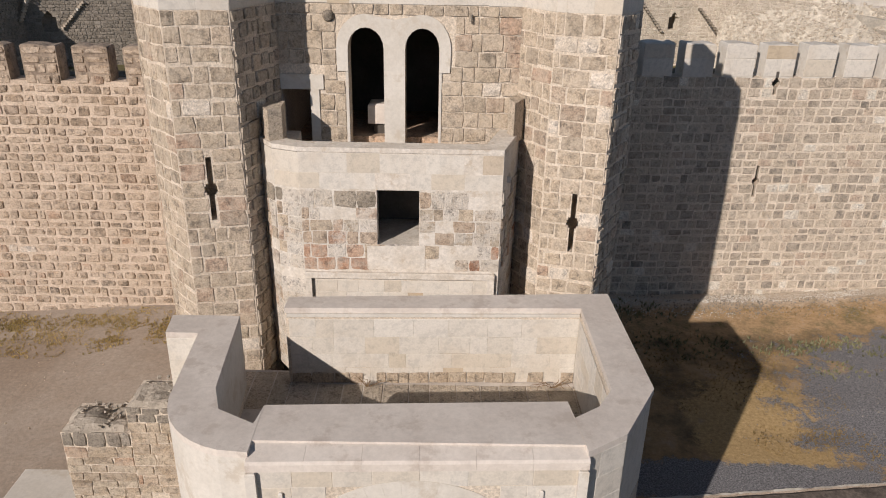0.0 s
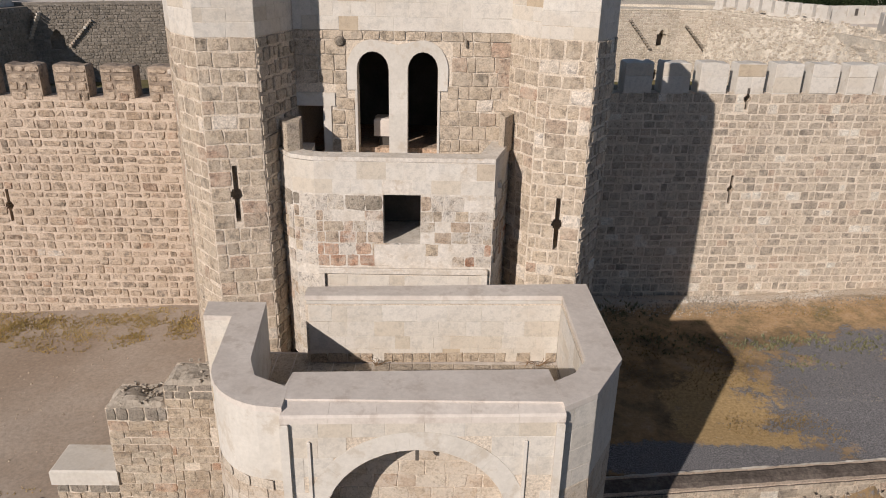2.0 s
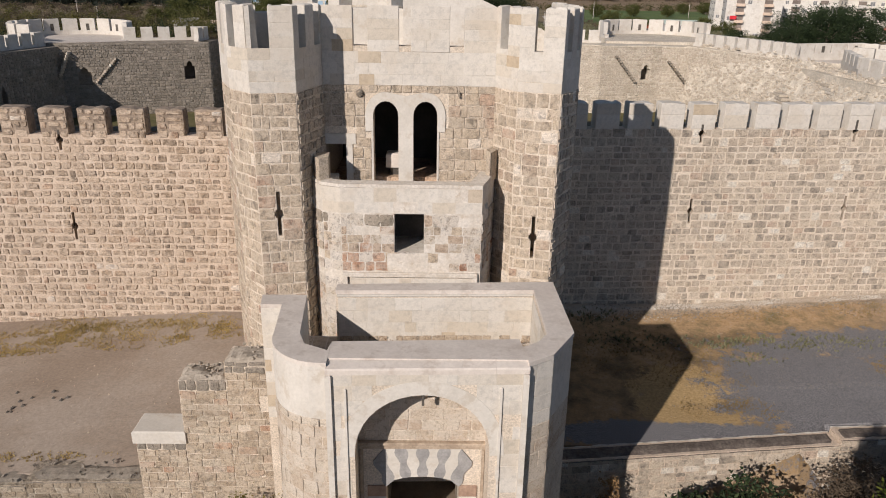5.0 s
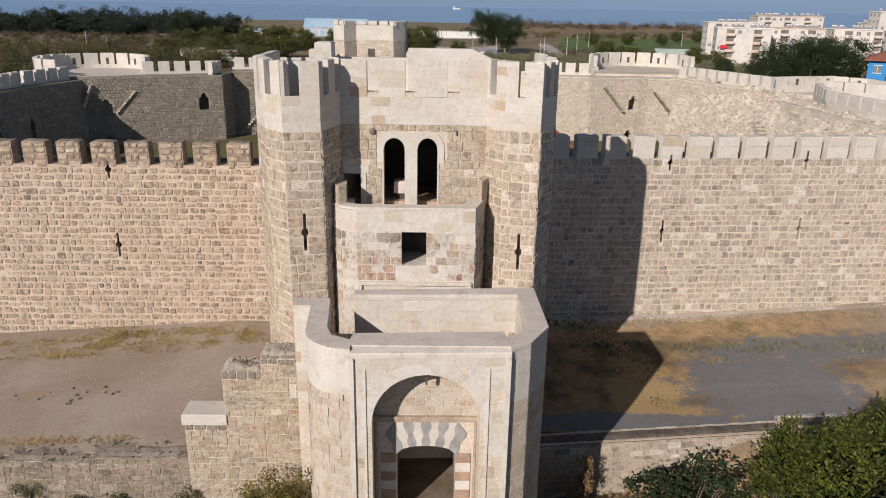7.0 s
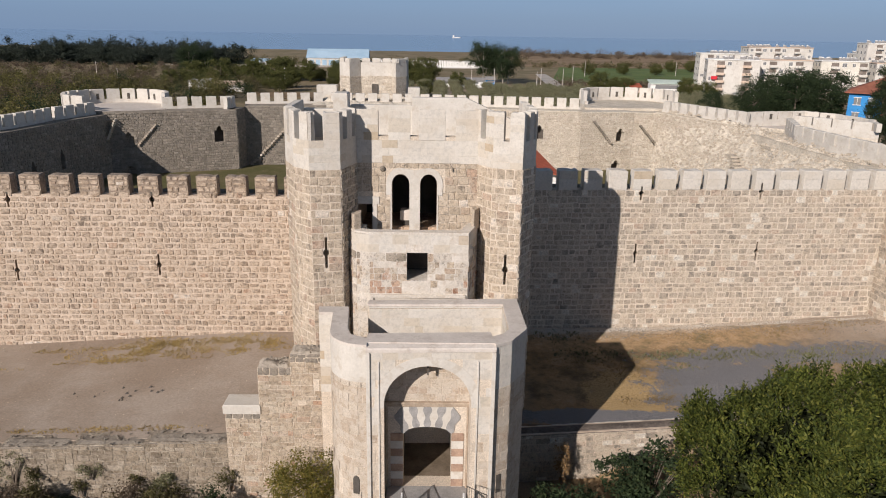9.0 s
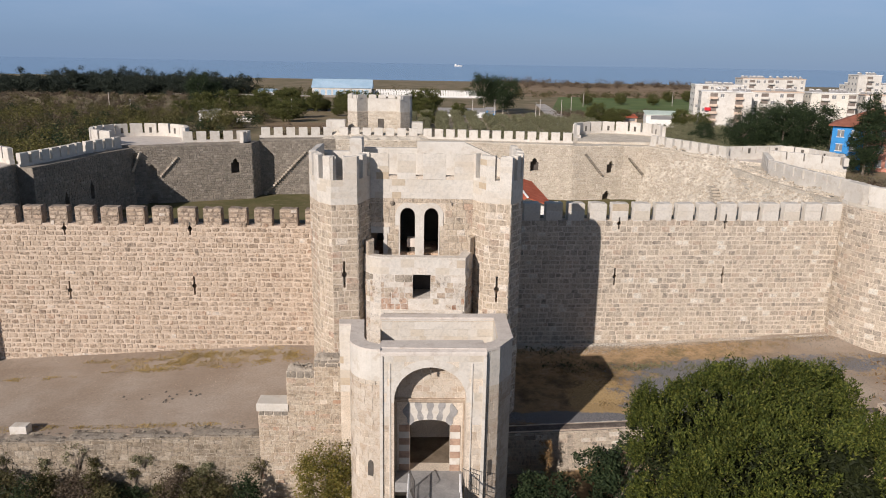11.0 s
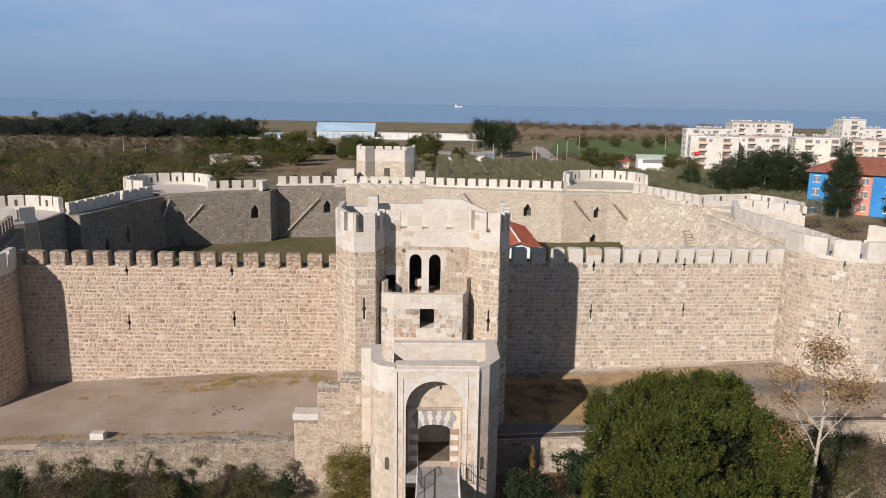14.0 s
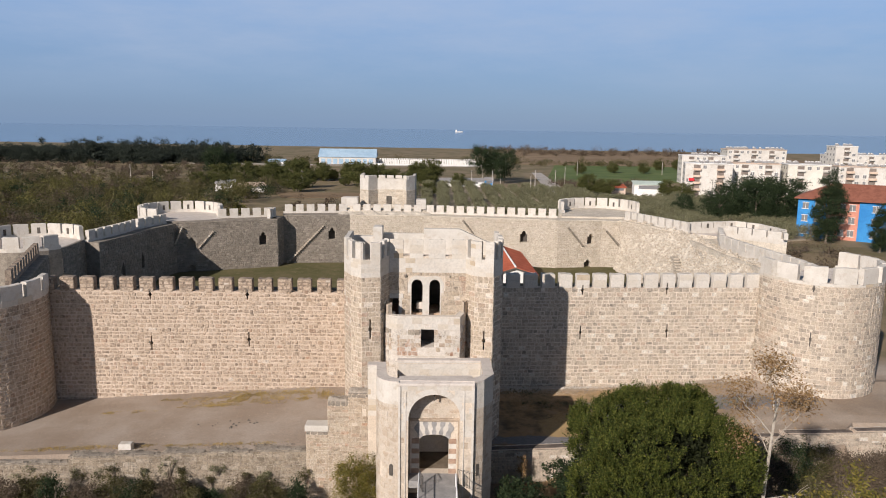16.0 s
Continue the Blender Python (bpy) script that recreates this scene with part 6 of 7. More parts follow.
L_GREEN = leaf_mat("green_leaves", [(0.0, (0.024, 0.035, 0.006)), (0.4, (0.058, 0.075, 0.012)), (0.8, (0.105, 0.118, 0.020)), (1.0, (0.17, 0.165, 0.034))])
# shaded copy of the green leaves for the depth of the crown
L_SHADE = leaf_mat("shaded_inner_leaves", [(0.0, (0.012, 0.017, 0.005)), (1.0, (0.03, 0.036, 0.01))])
L_DARK = leaf_mat("dark_leaves", [(0.0, (0.018, 0.032, 0.014)), (0.6, (0.032, 0.05, 0.02)), (1.0, (0.055, 0.075, 0.03))])
L_PINE = leaf_mat("pine_needles", [(0.0, (0.026, 0.034, 0.026)), (0.6, (0.036, 0.046, 0.034)), (1.0, (0.05, 0.06, 0.042))])
L_OLIVE = leaf_mat("olive_leaves", [(0.0, (0.12, 0.12, 0.06)), (0.5, (0.20, 0.195, 0.11)), (1.0, (0.30, 0.285, 0.175))])
L_SCRUB = leaf_mat("scrub_leaves", [(0.0, (0.06, 0.056, 0.022)), (0.5, (0.095, 0.088, 0.034)), (0.8, (0.125, 0.108, 0.046)), (1.0, (0.165, 0.135, 0.06))])
L_HEATH = leaf_mat("heath_twigs", [(0.0, (0.10, 0.075, 0.05)), (0.6, (0.135, 0.10, 0.07)), (1.0, (0.17, 0.13, 0.09))])
L_MID = leaf_mat("mid_green_leaves", [(0.0, (0.045, 0.055, 0.015)), (0.5, (0.085, 0.095, 0.026)), (1.0, (0.15, 0.14, 0.045))])
L_BROWN = leaf_mat("dry_leaves", [(0.0, (0.20, 0.115, 0.05)), (0.5, (0.30, 0.185, 0.085)), (1.0, (0.40, 0.28, 0.15))])
L_YELLOW = leaf_mat("yellow_leaves", [(0.0, (0.09, 0.09, 0.02)), (0.5, (0.16, 0.14, 0.03)), (1.0, (0.27, 0.21, 0.05))])
M_BARK = plain_mat("bark", (0.14, 0.11, 0.085), (0.22, 0.18, 0.14), 3.0, 14, 0.95, 0.8, 0.02)
M_PALEBARK = plain_mat("pale_bark", (0.33, 0.285, 0.23), (0.48, 0.43, 0.36), 2.0, 14, 0.9, 0.5, 0.01, dark=(0.25, 0.21, 0.17))


def leaves(mesh, centres, per, spread, size, r, flat=0.35, aspect=0.45):
    """Folded leaf blades scattered round clump centres."""
    g = np.random.default_rng(r.randrange(1 << 30))
    c = np.repeat(np.array([tuple(q) for q in centres], float), per, axis=0)
    n = len(c)
    p = c + g.normal(0, 1, (n, 3)) * spread * np.array((1, 1, 0.8))
    d = g.uniform(-1, 1, (n, 3)) * np.array((1, 1, 0.7)) + np.array((0, 0, 0.2))
    d /= np.linalg.norm(d, axis=1)[:, None] + 1e-6
    s = np.cross(d, g.uniform(-1, 1, (n, 3)))
    s /= np.linalg.norm(s, axis=1)[:, None] + 1e-6
    z = (size * g.uniform(0.6, 1.3, n))[:, None]
    u = np.cross(d, s) * z * 0.12
    v = np.stack((p - d * z * 0.5, p + s * z * aspect * 0.5 + u, p + d * z * 0.5, p - s * z * aspect * 0.5 + u), axis=1).reshape(-1, 3)
    k = len(mesh.v)
    mesh.v.extend(map(tuple, v.tolist()))
    mesh.f.extend((k + 4 * i, k + 4 * i + 1, k + 4 * i + 2, k + 4 * i + 3) for i in range(n))


def clumps(c, radii, n, r, shell=0.55, lump=0.25, seed=0, floor=-1.0, boxy=1.0):
    """Clump centres in a lumpy ellipsoid, mostly towards its skin."""
    out = []
    while len(out) < n:
        d = Vector((r.gauss(0, 1), r.gauss(0, 1), r.gauss(0, 1)))
        d.normalize()
        if d.z < floor:
            continue
        k = (shell + (1 - shell) * r.random() ** 0.6) * (1 + lump * noise.noise(d * 1.8 + Vector((seed, 0, 0))) * 1.6 + lump * 0.5 * noise.noise(d * 4.5 + Vector((0, seed, 0))))
        if boxy != 1.0:
            d = Vector([math.copysign(abs(v) ** boxy, v) for v in d])
        out.append(Vector((c[0] + d.x * radii[0] * k, c[1] + d.y * radii[1] * k, c[2] + d.z * radii[2] * k)))
    return out


def tree(name, label, category, place, height, radii, crown_z, n, per, spread, size, leafm, bark=None, trunk_r=0.25, shell=0.55, lump=0.25, seed=0, limbs=7, group="", aspect=0.45, sprigs=0, boxy=1.0):
    """A tree: tapered trunk with limbs, and a crown of many leaf blades."""
    r = random.Random(seed)
    t = thing(name, label, category, place, group)
    m = Mesh()
    top = Vector((r.uniform(-0.3, 0.3), r.uniform(-0.3, 0.3), crown_z + radii[2] * 0.4))
    m.tube([(0, 0, -0.2), (0.05, 0.03, crown_z * 0.4), tuple(top * 0.7), tuple(top)], trunk_r, trunk_r * 0.25, 7)
    for i in range(limbs):
        a = math.tau * i / limbs + r.uniform(-0.4, 0.4)
        f = r.uniform(0.35, 0.8)
        s = top * f
        e = Vector((math.cos(a) * radii[0] * 0.75, math.sin(a) * radii[1] * 0.75, crown_z + radii[2] * r.uniform(-0.3, 0.6)))
        m.tube([tuple(s), tuple(s.lerp(e, 0.5) + Vector((0, 0, 0.25))), tuple(e)], trunk_r * 0.45, trunk_r * 0.1, 5)
    part("trunk", m, bark or M_BARK, t)
    c = Mesh()
    leaves(c, clumps((0, 0, crown_z), radii, n, r, shell, lump, seed, boxy=boxy), per, spread, size, r, aspect=aspect)
    # upright shoots standing out of the top
    for _ in range(sprigs):
        a, q = r.uniform(0, math.tau), math.sqrt(r.random()) * 0.85
        x, y = radii[0] * q * math.cos(a), radii[1] * q * math.sin(a)
        z = crown_z + radii[2] * (1 - q ** 2.6) ** 0.5 * r.uniform(0.9, 1.0) - 0.3
        L = r.uniform(0.5, 1.3)
        leaves(c, [(x + r.uniform(-0.05, 0.05), y, z + L * f / 6) for f in range(7)], 9, 0.13, size * 0.85, r, aspect=aspect)
    part("crown", c, leafm, t)
    return t


# trees and shrubs before the castle
def bunch_tree(label, place, radii, crown_z, bunches, sprays, leafm, innerm, seed, size=0.2):
    """A dense broadleaf tree: leaf sprays stand up and out of many rounded bunches, with darker inner leaves painting
    the shade in the gaps between.
    """
    r = random.Random(seed)
    g = np.random.default_rng(seed)
    t = thing("broadleaf_tree", label, "tree", place)
    m = Mesh().tube([(0, 0, -0.2), (0.1, 0.05, crown_z * 0.45), (0.0, 0.1, crown_z)], 0.38, 0.14, 8)
    hubs = clumps((0, 0, crown_z), radii, bunches, r, 0.9, 0.09, seed, -0.75, 0.62)
    for _ in range(34):
        a_, q_ = r.uniform(0, math.tau), math.sqrt(r.random()) * 0.62
        hubs.append(Vector((radii[0] * q_ * math.cos(a_), radii[1] * q_ * math.sin(a_), crown_z + radii[2] * r.uniform(0.84, 0.93))))
    for h in hubs[::9]:
        m.tube([(0.05, 0.03, crown_z * r.uniform(0.35, 0.8)), tuple(h * 0.55 + Vector((0, 0, crown_z * 0.42))), tuple(h)], 0.09, 0.02, 5)
    part("trunk", m, M_BARK, t)
    # leaves darkened by colour give the crown its inner shade
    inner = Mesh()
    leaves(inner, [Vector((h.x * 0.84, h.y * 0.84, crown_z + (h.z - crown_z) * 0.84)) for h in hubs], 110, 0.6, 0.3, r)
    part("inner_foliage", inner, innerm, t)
    base, way = [], []
    for h in hubs:
        out = Vector((h.x / radii[0], h.y / radii[1], (h.z - crown_z) / radii[2])).normalized()
        rad = r.uniform(0.65, 0.95)
        for _ in range(sprays):
            d = (out * 0.9 + Vector((r.gauss(0, 0.6), r.gauss(0, 0.6), r.gauss(0.25, 0.5)))).normalized()
            base.append(tuple(h + d * rad * r.uniform(0.45, 1.0)))
            way.append(tuple((d * 0.6 + Vector((0, 0, 0.75)) + Vector((r.gauss(0, 0.25), r.gauss(0, 0.25), 0))).normalized()))
    k = 18
    b_, w_ = np.repeat(np.array(base), k, axis=0), np.repeat(np.array(way), k, axis=0)
    n = len(b_)
    f = np.tile(np.arange(k) / k, len(base))[:, None]
    side = np.cross(w_, g.normal(0, 1, (n, 3)))
    side /= np.linalg.norm(side, axis=1)[:, None] + 1e-6
    p = b_ + w_ * f * 0.5 + side * 0.02
    d = w_ * 0.75 + side * 0.8
    d /= np.linalg.norm(d, axis=1)[:, None]
    q = np.cross(d, g.normal(0, 1, (n, 3)))
    q /= np.linalg.norm(q, axis=1)[:, None] + 1e-6
    L = (size * g.uniform(0.75, 1.25, n))[:, None]
    v = np.stack((p, p + d * L * 0.5 + q * L * 0.2, p + d * L, p + d * L * 0.5 - q * L * 0.2), axis=1).reshape(-1, 3)
    c = Mesh()
    c.v = list(map(tuple, v.tolist()))
    c.f = [(4 * i, 4 * i + 1, 4 * i + 2, 4 * i + 3) for i in range(n)]
    part("crown", c, leafm, t)
    return t


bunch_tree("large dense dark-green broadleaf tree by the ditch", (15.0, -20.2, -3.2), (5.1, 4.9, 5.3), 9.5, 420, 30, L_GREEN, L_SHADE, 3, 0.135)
bt = thing("bare_tree", "thin pale-barked tree with sparse reddish autumn leaves", "tree", (21.0, -22.4, -3.2))
rb2 = random.Random(9)
trunk = Mesh().tube([(-0.35, 0, -0.2), (-0.25, 0.05, 6), (-0.05, 0, 10.5), (0.1, 0, 14.0), (0.35, 0.1, 17.0)], 0.17, 0.06, 7)
tips = []


def limb(m, p, d, length, rad, depth):
    """A branch that forks into thinner ones."""
    mid = p + d * length * 0.5 + Vector((0, 0, 0.06 * length))
    e = p + d * length
    m.tube([tuple(p), tuple(mid), tuple(e)], rad, rad * 0.5, 5)
    tips.append(e)
    if depth:
        for _ in range(3):
            nd = (d + Vector((rb2.uniform(-0.7, 0.7), rb2.uniform(-0.7, 0.7), rb2.uniform(-0.1, 0.7)))).normalized()
            limb(m, mid.lerp(e, rb2.random()), nd, length * rb2.uniform(0.5, 0.75), rad * 0.5, depth - 1)


part("trunk", trunk, M_PALEBARK, bt)
for h, a, up, L in ((13.6, 0.3, 0.9, 2.4), (14.4, 2.8, 1.0, 2.3), (15.2, 4.6, 1.0, 2.0), (15.8, 1.2, 1.3, 2.0), (16.6, 3.6, 1.6, 1.8), (12.2, 3.3, 0.7, 2.3), (10.2, -0.1, 0.1, 1.8), (9.9, -0.4, -0.4, 1.9), (15.0, 5.5, 1.1, 1.9), (13.0, 1.9, 1.0, 2.0)):
    bough = Mesh()
    limb(bough, Vector((0.08, 0, h)), Vector((math.cos(a), math.sin(a), up)).normalized(), L, 0.04, 2 if h > 11 else 1)
    part("branch", bough, M_PALEBARK, bt)
dr = Mesh()
leaves(dr, [t for t in tips if t.z > 11.8], 36, 0.36, 0.19, rb2)
part("crown", dr, L_BROWN, bt)
dr = Mesh()
leaves(dr, clumps((-2.2, 2.5, 9.4), (2.0, 1.6, 3.6), 60, rb2, 0.3, 0.4, 2), 20, 0.3, 0.22, rb2)
leaves(dr, clumps((1.2, 1.5, 7.0), (2.8, 1.6, 3.0), 60, rb2, 0.3, 0.4, 4), 20, 0.35, 0.22, rb2)
part("dry_undergrowth", dr, L_HEATH, bt)
tree("yellow_tree", "yellow-green tree top beyond the footbridge", "tree", (22.6, -29.5, -3.2), 15, (4.6, 3.4, 5.0), 9.2, 260, 70, 0.34, 0.26, L_YELLOW, trunk_r=0.25, seed=8, lump=0.4)


def shrub(label, place, radii, n, per, leafm, size=0.16, seed=0, spread=0.22, group="shrubs in the ditch"):
    r = random.Random(seed)
    s = thing("shrub", label, "shrub", place, group)
    st = Mesh()
    for i in range(6):
        a = r.uniform(0, 6.28)
        st.tube([(0, 0, -0.3), (math.cos(a) * radii[0] * 0.4, math.sin(a) * radii[1] * 0.4, radii[2] * 0.9), (math.cos(a) * radii[0] * 0.7, math.sin(a) * radii[1] * 0.7, radii[2] * 1.5)], 0.05, 0.012, 4)
    part("stem", st, M_BARK, s)
    c = Mesh()
    leaves(c, clumps((0, 0, radii[2]), radii, n, r, 0.5, 0.4, seed), per, spread, size, r)
    part("foliage", c, leafm, s)
    return s


shrub("olive-yellow feathery shrub beside the barbican", (-6.0, -6.3, -3.2), (1.9, 1.6, 2.4), 190, 66, L_YELLOW, 0.15, 21)
shrub("rusty brown brush under the bare tree", (23.4, -18.2, -3.2), (2.4, 2.0, 3.6), 220, 44, L_HEATH, 0.2, 27, 0.3)
shrub("leafless brown brush by the bare tree", (20.3, -16.0, -3.2), (1.8, 1.6, 3.4), 150, 40, L_HEATH, 0.2, 28, 0.3)
shrub("dark fig shrub against the ditch wall", (13.2, -4.2, -3.2), (2.4, 1.6, 2.1), 130, 40, L_DARK, 0.26, 22)
shrub("dark shrub at the foot of the barbican", (8.2, -6.4, -3.2), (2.6, 1.6, 1.5), 130, 45, L_DARK, 0.22, 23)
shrub("small dry orange shrub on the wall", (8.7, -2.2, -2.2), (0.35, 0.3, 1.2), 30, 30, L_BROWN, 0.14, 24, 0.12)
shrub("rusty low shrub by the footbridge", (5.4, -10.0, -3.2), (1.2, 0.9, 1.2), 50, 40, L_BROWN, 0.15, 25)
rs = random.Random(77)
for k in range(27):
    x = -11.3 - k * 1.35 + rs.uniform(-0.6, 0.6)
    shrub("dark scrubby shrub at the foot of the ditch wall", (x, -5.6 + rs.uniform(-0.8, 0.4), -3.3), (rs.uniform(0.7, 1.6), 0.9, rs.uniform(0.5, 1.5)), 60, 36, (L_DARK, L_SCRUB, L_SCRUB, L_HEATH, L_SCRUB)[k % 5], 0.18, 300 + k)
for k in range(4):
    shrub("brownish brush along the ditch bottom", (26 + 5.5 * k, -7 - k, -2.6), (2.6, 2.0, 1.7), 90, 30, (L_HEATH, L_SCRUB)[k % 2], 0.22, 340 + k, 0.35)
for k in range(13):
    shrub("dry and green brush before the ditch wall", (18.5 + 2.1 * k + rs.uniform(-0.5, 0.5), -2.2 + rs.uniform(-1.4, 0.6), -3.3), (rs.uniform(1.4, 2.3), 1.3, rs.uniform(1.9, 2.6)), 110, 36, (L_HEATH, L_HEATH, L_DARK, L_SCRUB, L_HEATH)[k % 5], 0.2, 400 + k, 0.28)
# weeds growing out of the ditch wall
for k in range(22):
    x = -11.5 - 1.3 * k + rs.uniform(-1.2, 1.2)
    wide = rs.uniform(0.3, 1.0)
    shrub("tuft of weeds rooted in the ditch wall", (x, -4.15, -2.6 + 2.2 * rs.random() ** 1.3), (wide, 0.25, wide * rs.uniform(0.5, 1.1)), 18, 26, (L_SCRUB, L_OLIVE)[k % 2], 0.13, 360 + k, 0.12, "weeds on the ditch wall")

# dry grass, weeds and loose stones on the open ground
M_OCHRE = leaf_mat("ochre_grass", [(0.0, (0.24, 0.16, 0.07)), (0.6, (0.33, 0.23, 0.10)), (1.0, (0.26, 0.20, 0.085))])
M_DRYGRASS = leaf_mat("dry_grass", [(0.0, (0.40, 0.29, 0.12)), (0.5, (0.50, 0.37, 0.16)), (0.85, (0.42, 0.32, 0.125)), (1.0, (0.30, 0.26, 0.09))])


def tufts(name, label, spots, per, size, mat, seed):
    """Grass blades in ragged patches: spots of (x, y, rx, ry)."""
    r = random.Random(seed)
    m = Mesh()
    for x0, y0, rx, ry in spots:
        for _ in range(int(per * rx * ry)):
            a, q = r.uniform(0, 6.28), r.random() ** 0.6
            x, y = x0 + math.cos(a) * rx * q, y0 + math.sin(a) * ry * q
            if noise.noise((x * 0.9, y * 0.9, seed)) + 0.5 * noise.noise((x * 3, y * 3, seed)) < r.uniform(-0.5, 0.45):
                continue
            z = ground_height(x, y) - 0.03
            for _ in range(3):
                d = Vector((r.uniform(-0.6, 0.6), r.uniform(-0.6, 0.6), 1)) * size * r.uniform(0.5, 1.2)
                w = size * 0.26
                b = r.uniform(0, 3.14)
                m.add([(x - w * math.cos(b), y - w * math.sin(b), z), (x + w * math.cos(b), y + w * math.sin(b), z), (x + d.x, y + d.y, z + d.z)], [(0, 1, 2)])
    tagged(part(name, m, mat), label, "grass", kind="stuff")


tufts("dry_grass", "dry yellow grass patches on bare earth", [(-19.5, 9.2, 3.0, 1.7), (-21, 8.0, 4.2, 1.3), (-13, 9.2, 3.6, 1.6), (-15, 7.6, 3.0, 1.1), (-25.5, 9.2, 2.6, 0.5), (-30, 6.2, 3, 0.4), (-22, 6.8, 3.5, 0.4), (-31, -2.2, 9, 0.5), (-18, -2.3, 6, 0.35), (-11.5, 8.6, 3.0, 1.2), (-16.5, 9.6, 4.0, 0.8)], 420, 0.11, M_DRYGRASS, 1)
tufts("dry_grass", "ochre dry grass on the rubble strip", [(16.6, 6.5, 1.6, 3.5), (16, 3.4, 2.6, 1.4), (20, 12.6, 6, 1.2), (28, 13.0, 5, 1.6), (34.5, 14.8, 3, 1.0), (33.5, 16.0, 2.2, 0.35), (12, 9, 4, 4), (29, 6.5, 4, 2), (36, 10, 5, 3)], 200, 0.10, M_OCHRE, 2)
tufts("weeds", "green weeds scattered on gravel", [(21, 10.2, 5, 0.9), (26, 9.5, 5, 0.8), (19, 8.2, 2.0, 0.8), (11, 13.2, 2.4, 1.2), (31, 9.6, 4, 1.2), (17, 10.4, 3.5, 0.8), (12.5, 10.5, 2.5, 1.5)], 70, 0.2, L_OLIVE, 3)


def pebbles(name, label, spots, seed, mat):
    r = random.Random(seed)
    m = Mesh()
    for x0, y0, rx, ry, n, s in spots:
        for _ in range(n):
            a, q = r.uniform(0, 6.28), r.random() ** 0.5
            x, y = x0 + math.cos(a) * rx * q, y0 + math.sin(a) * ry * q
            z, k = ground_height(x, y), s * r.uniform(0.4, 1.5)
            top = (x + r.uniform(-.2, .2) * k, y, z + k * 0.7)
            ring = [(x + k * math.cos(b) * r.uniform(0.7, 1.1), y + k * math.sin(b) * r.uniform(0.7, 1.1), z - 0.03) for b in (0, 1.25, 2.5, 3.75, 5.0)]
            m.add(ring + [top], [(i, (i + 1) % 5, 5) for i in range(5)])
    tagged(part(name, m, mat), label, "stones", kind="stuff")


pebbles("rubble", "fallen pale rubble along the wall foot", [(24, 15.0, 13, 0.9, 1800, 0.045), (16, 14.0, 3, 0.9, 300, 0.045), (24, 12, 12, 2.0, 900, 0.03), (36, 14, 5, 2, 300, 0.06), (22, 6, 8, 4, 700, 0.022), (24, 9.3, 8, 1.3, 700, 0.035), (20, 13.4, 9, 0.9, 900, 0.03), (15, 5, 4, 4, 260, 0.03)], 4, M_GREYSTONE)
pebbles("rubble", "pale fallen mortar crumbs heaped along the wall foot", [(9.5 + 2.4 * k, 14.4 + 0.138 * k, 1.7, 0.62, 330, 0.042) for k in range(12)] + [(11, 13.4, 3.0, 0.8, 300, 0.04), (14, 12.8, 3.5, 0.7, 200, 0.035)], 8, M_LIME)
pebbles("stones", "small stones scattered over the earth", [(-22, 3, 16, 6, 700, 0.045), (-20, 9.8, 16, 0.8, 260, 0.06)], 5, M_RUIN)
pebbles("dark_stones", "dark stones lying on the earth", [(-19, 2.0, 3.0, 1.0, 22, 0.12)], 6, M_DARK)
pebbles("gravel", "loose grey gravel stones on the ground", [(29, 5.2, 11, 3.8, 2600, 0.03)], 8, M_GREYSTONE)


# ---- land behind the castle ----
FZ = -1.0
M_FIELD = plain_mat("green_crop", (0.08, 0.12, 0.032), (0.125, 0.16, 0.05), 0.05, 0.8, 0.95, 0.3, 0.2)
M_PLOUGH = plain_mat("brown_field", (0.19, 0.13, 0.075), (0.26, 0.185, 0.11), 0.03, 0.8, 0.95, 0.3, 0.2)
M_GROVE = plain_mat("grove_soil", (0.30, 0.245, 0.175), (0.38, 0.315, 0.235), 0.06, 0.9, 0.95, 0.3, 0.1)
M_ROAD = plain_mat("dusty_road", (0.36, 0.33, 0.29), (0.44, 0.40, 0.36), 0.1, 1.5, 0.95, 0.2, 0.05)


def field(name, label, poly, mat, z):
    tagged(part(name, Mesh().prism(poly, FZ - 0.5, FZ + z), mat), label, "field", kind="structure")


field("crop_field", "bright green crop field", [(62, 345), (150, 352), (190, 520), (95, 520)], M_FIELD, 0.1)
field("brown_field", "brown fallow field", [(40, 525), (330, 525), (420, 860), (60, 860)], M_PLOUGH, 0.12)
field("grove_ground", "bare soil of the olive grove", [(-22, 178), (62, 178), (72, 300), (-16, 300)], M_GROVE, 0.14)
field("grove_ground", "bare soil of the olive grove", [(62, 120), (110, 140), (118, 250), (66, 250)], M_GROVE, 0.13)
field("dirt_road", "pale dirt road through the fields", [(52, 262), (62, 262), (70, 420), (64, 420)], M_ROAD, 0.2)
field("dirt_road", "pale dirt road along the shore", [(-190, 470), (40, 478), (40, 486), (-190, 478)], M_ROAD, 0.2)
field("dry_field", "dry yellow-brown open field", [(-62, 235), (-16, 240), (-10, 262), (-70, 258)], M_PLOUGH, 0.15)

olive = tree("olive_tree", "round grey-green olive tree in a row", "tree", (0, 0, 0), 3.9, (2.2, 2.2, 1.9), 2.3, 44, 44, 0.36, 0.34, L_OLIVE, trunk_r=0.16, seed=31, limbs=4, group="olive grove", aspect=0.5)
ro = random.Random(12)
spots = []
for i in range(15):
    for j in range(17):
        x, y = -16 + 6.6 * i + 1.5 * (j % 2) * 0 + ro.uniform(-0.5, 0.5), 180 + 7.6 * j + ro.uniform(-0.6, 0.6)
        if y < 296 and x < 66 and not (x > 20 and y > 285):
            spots.append((x, y))
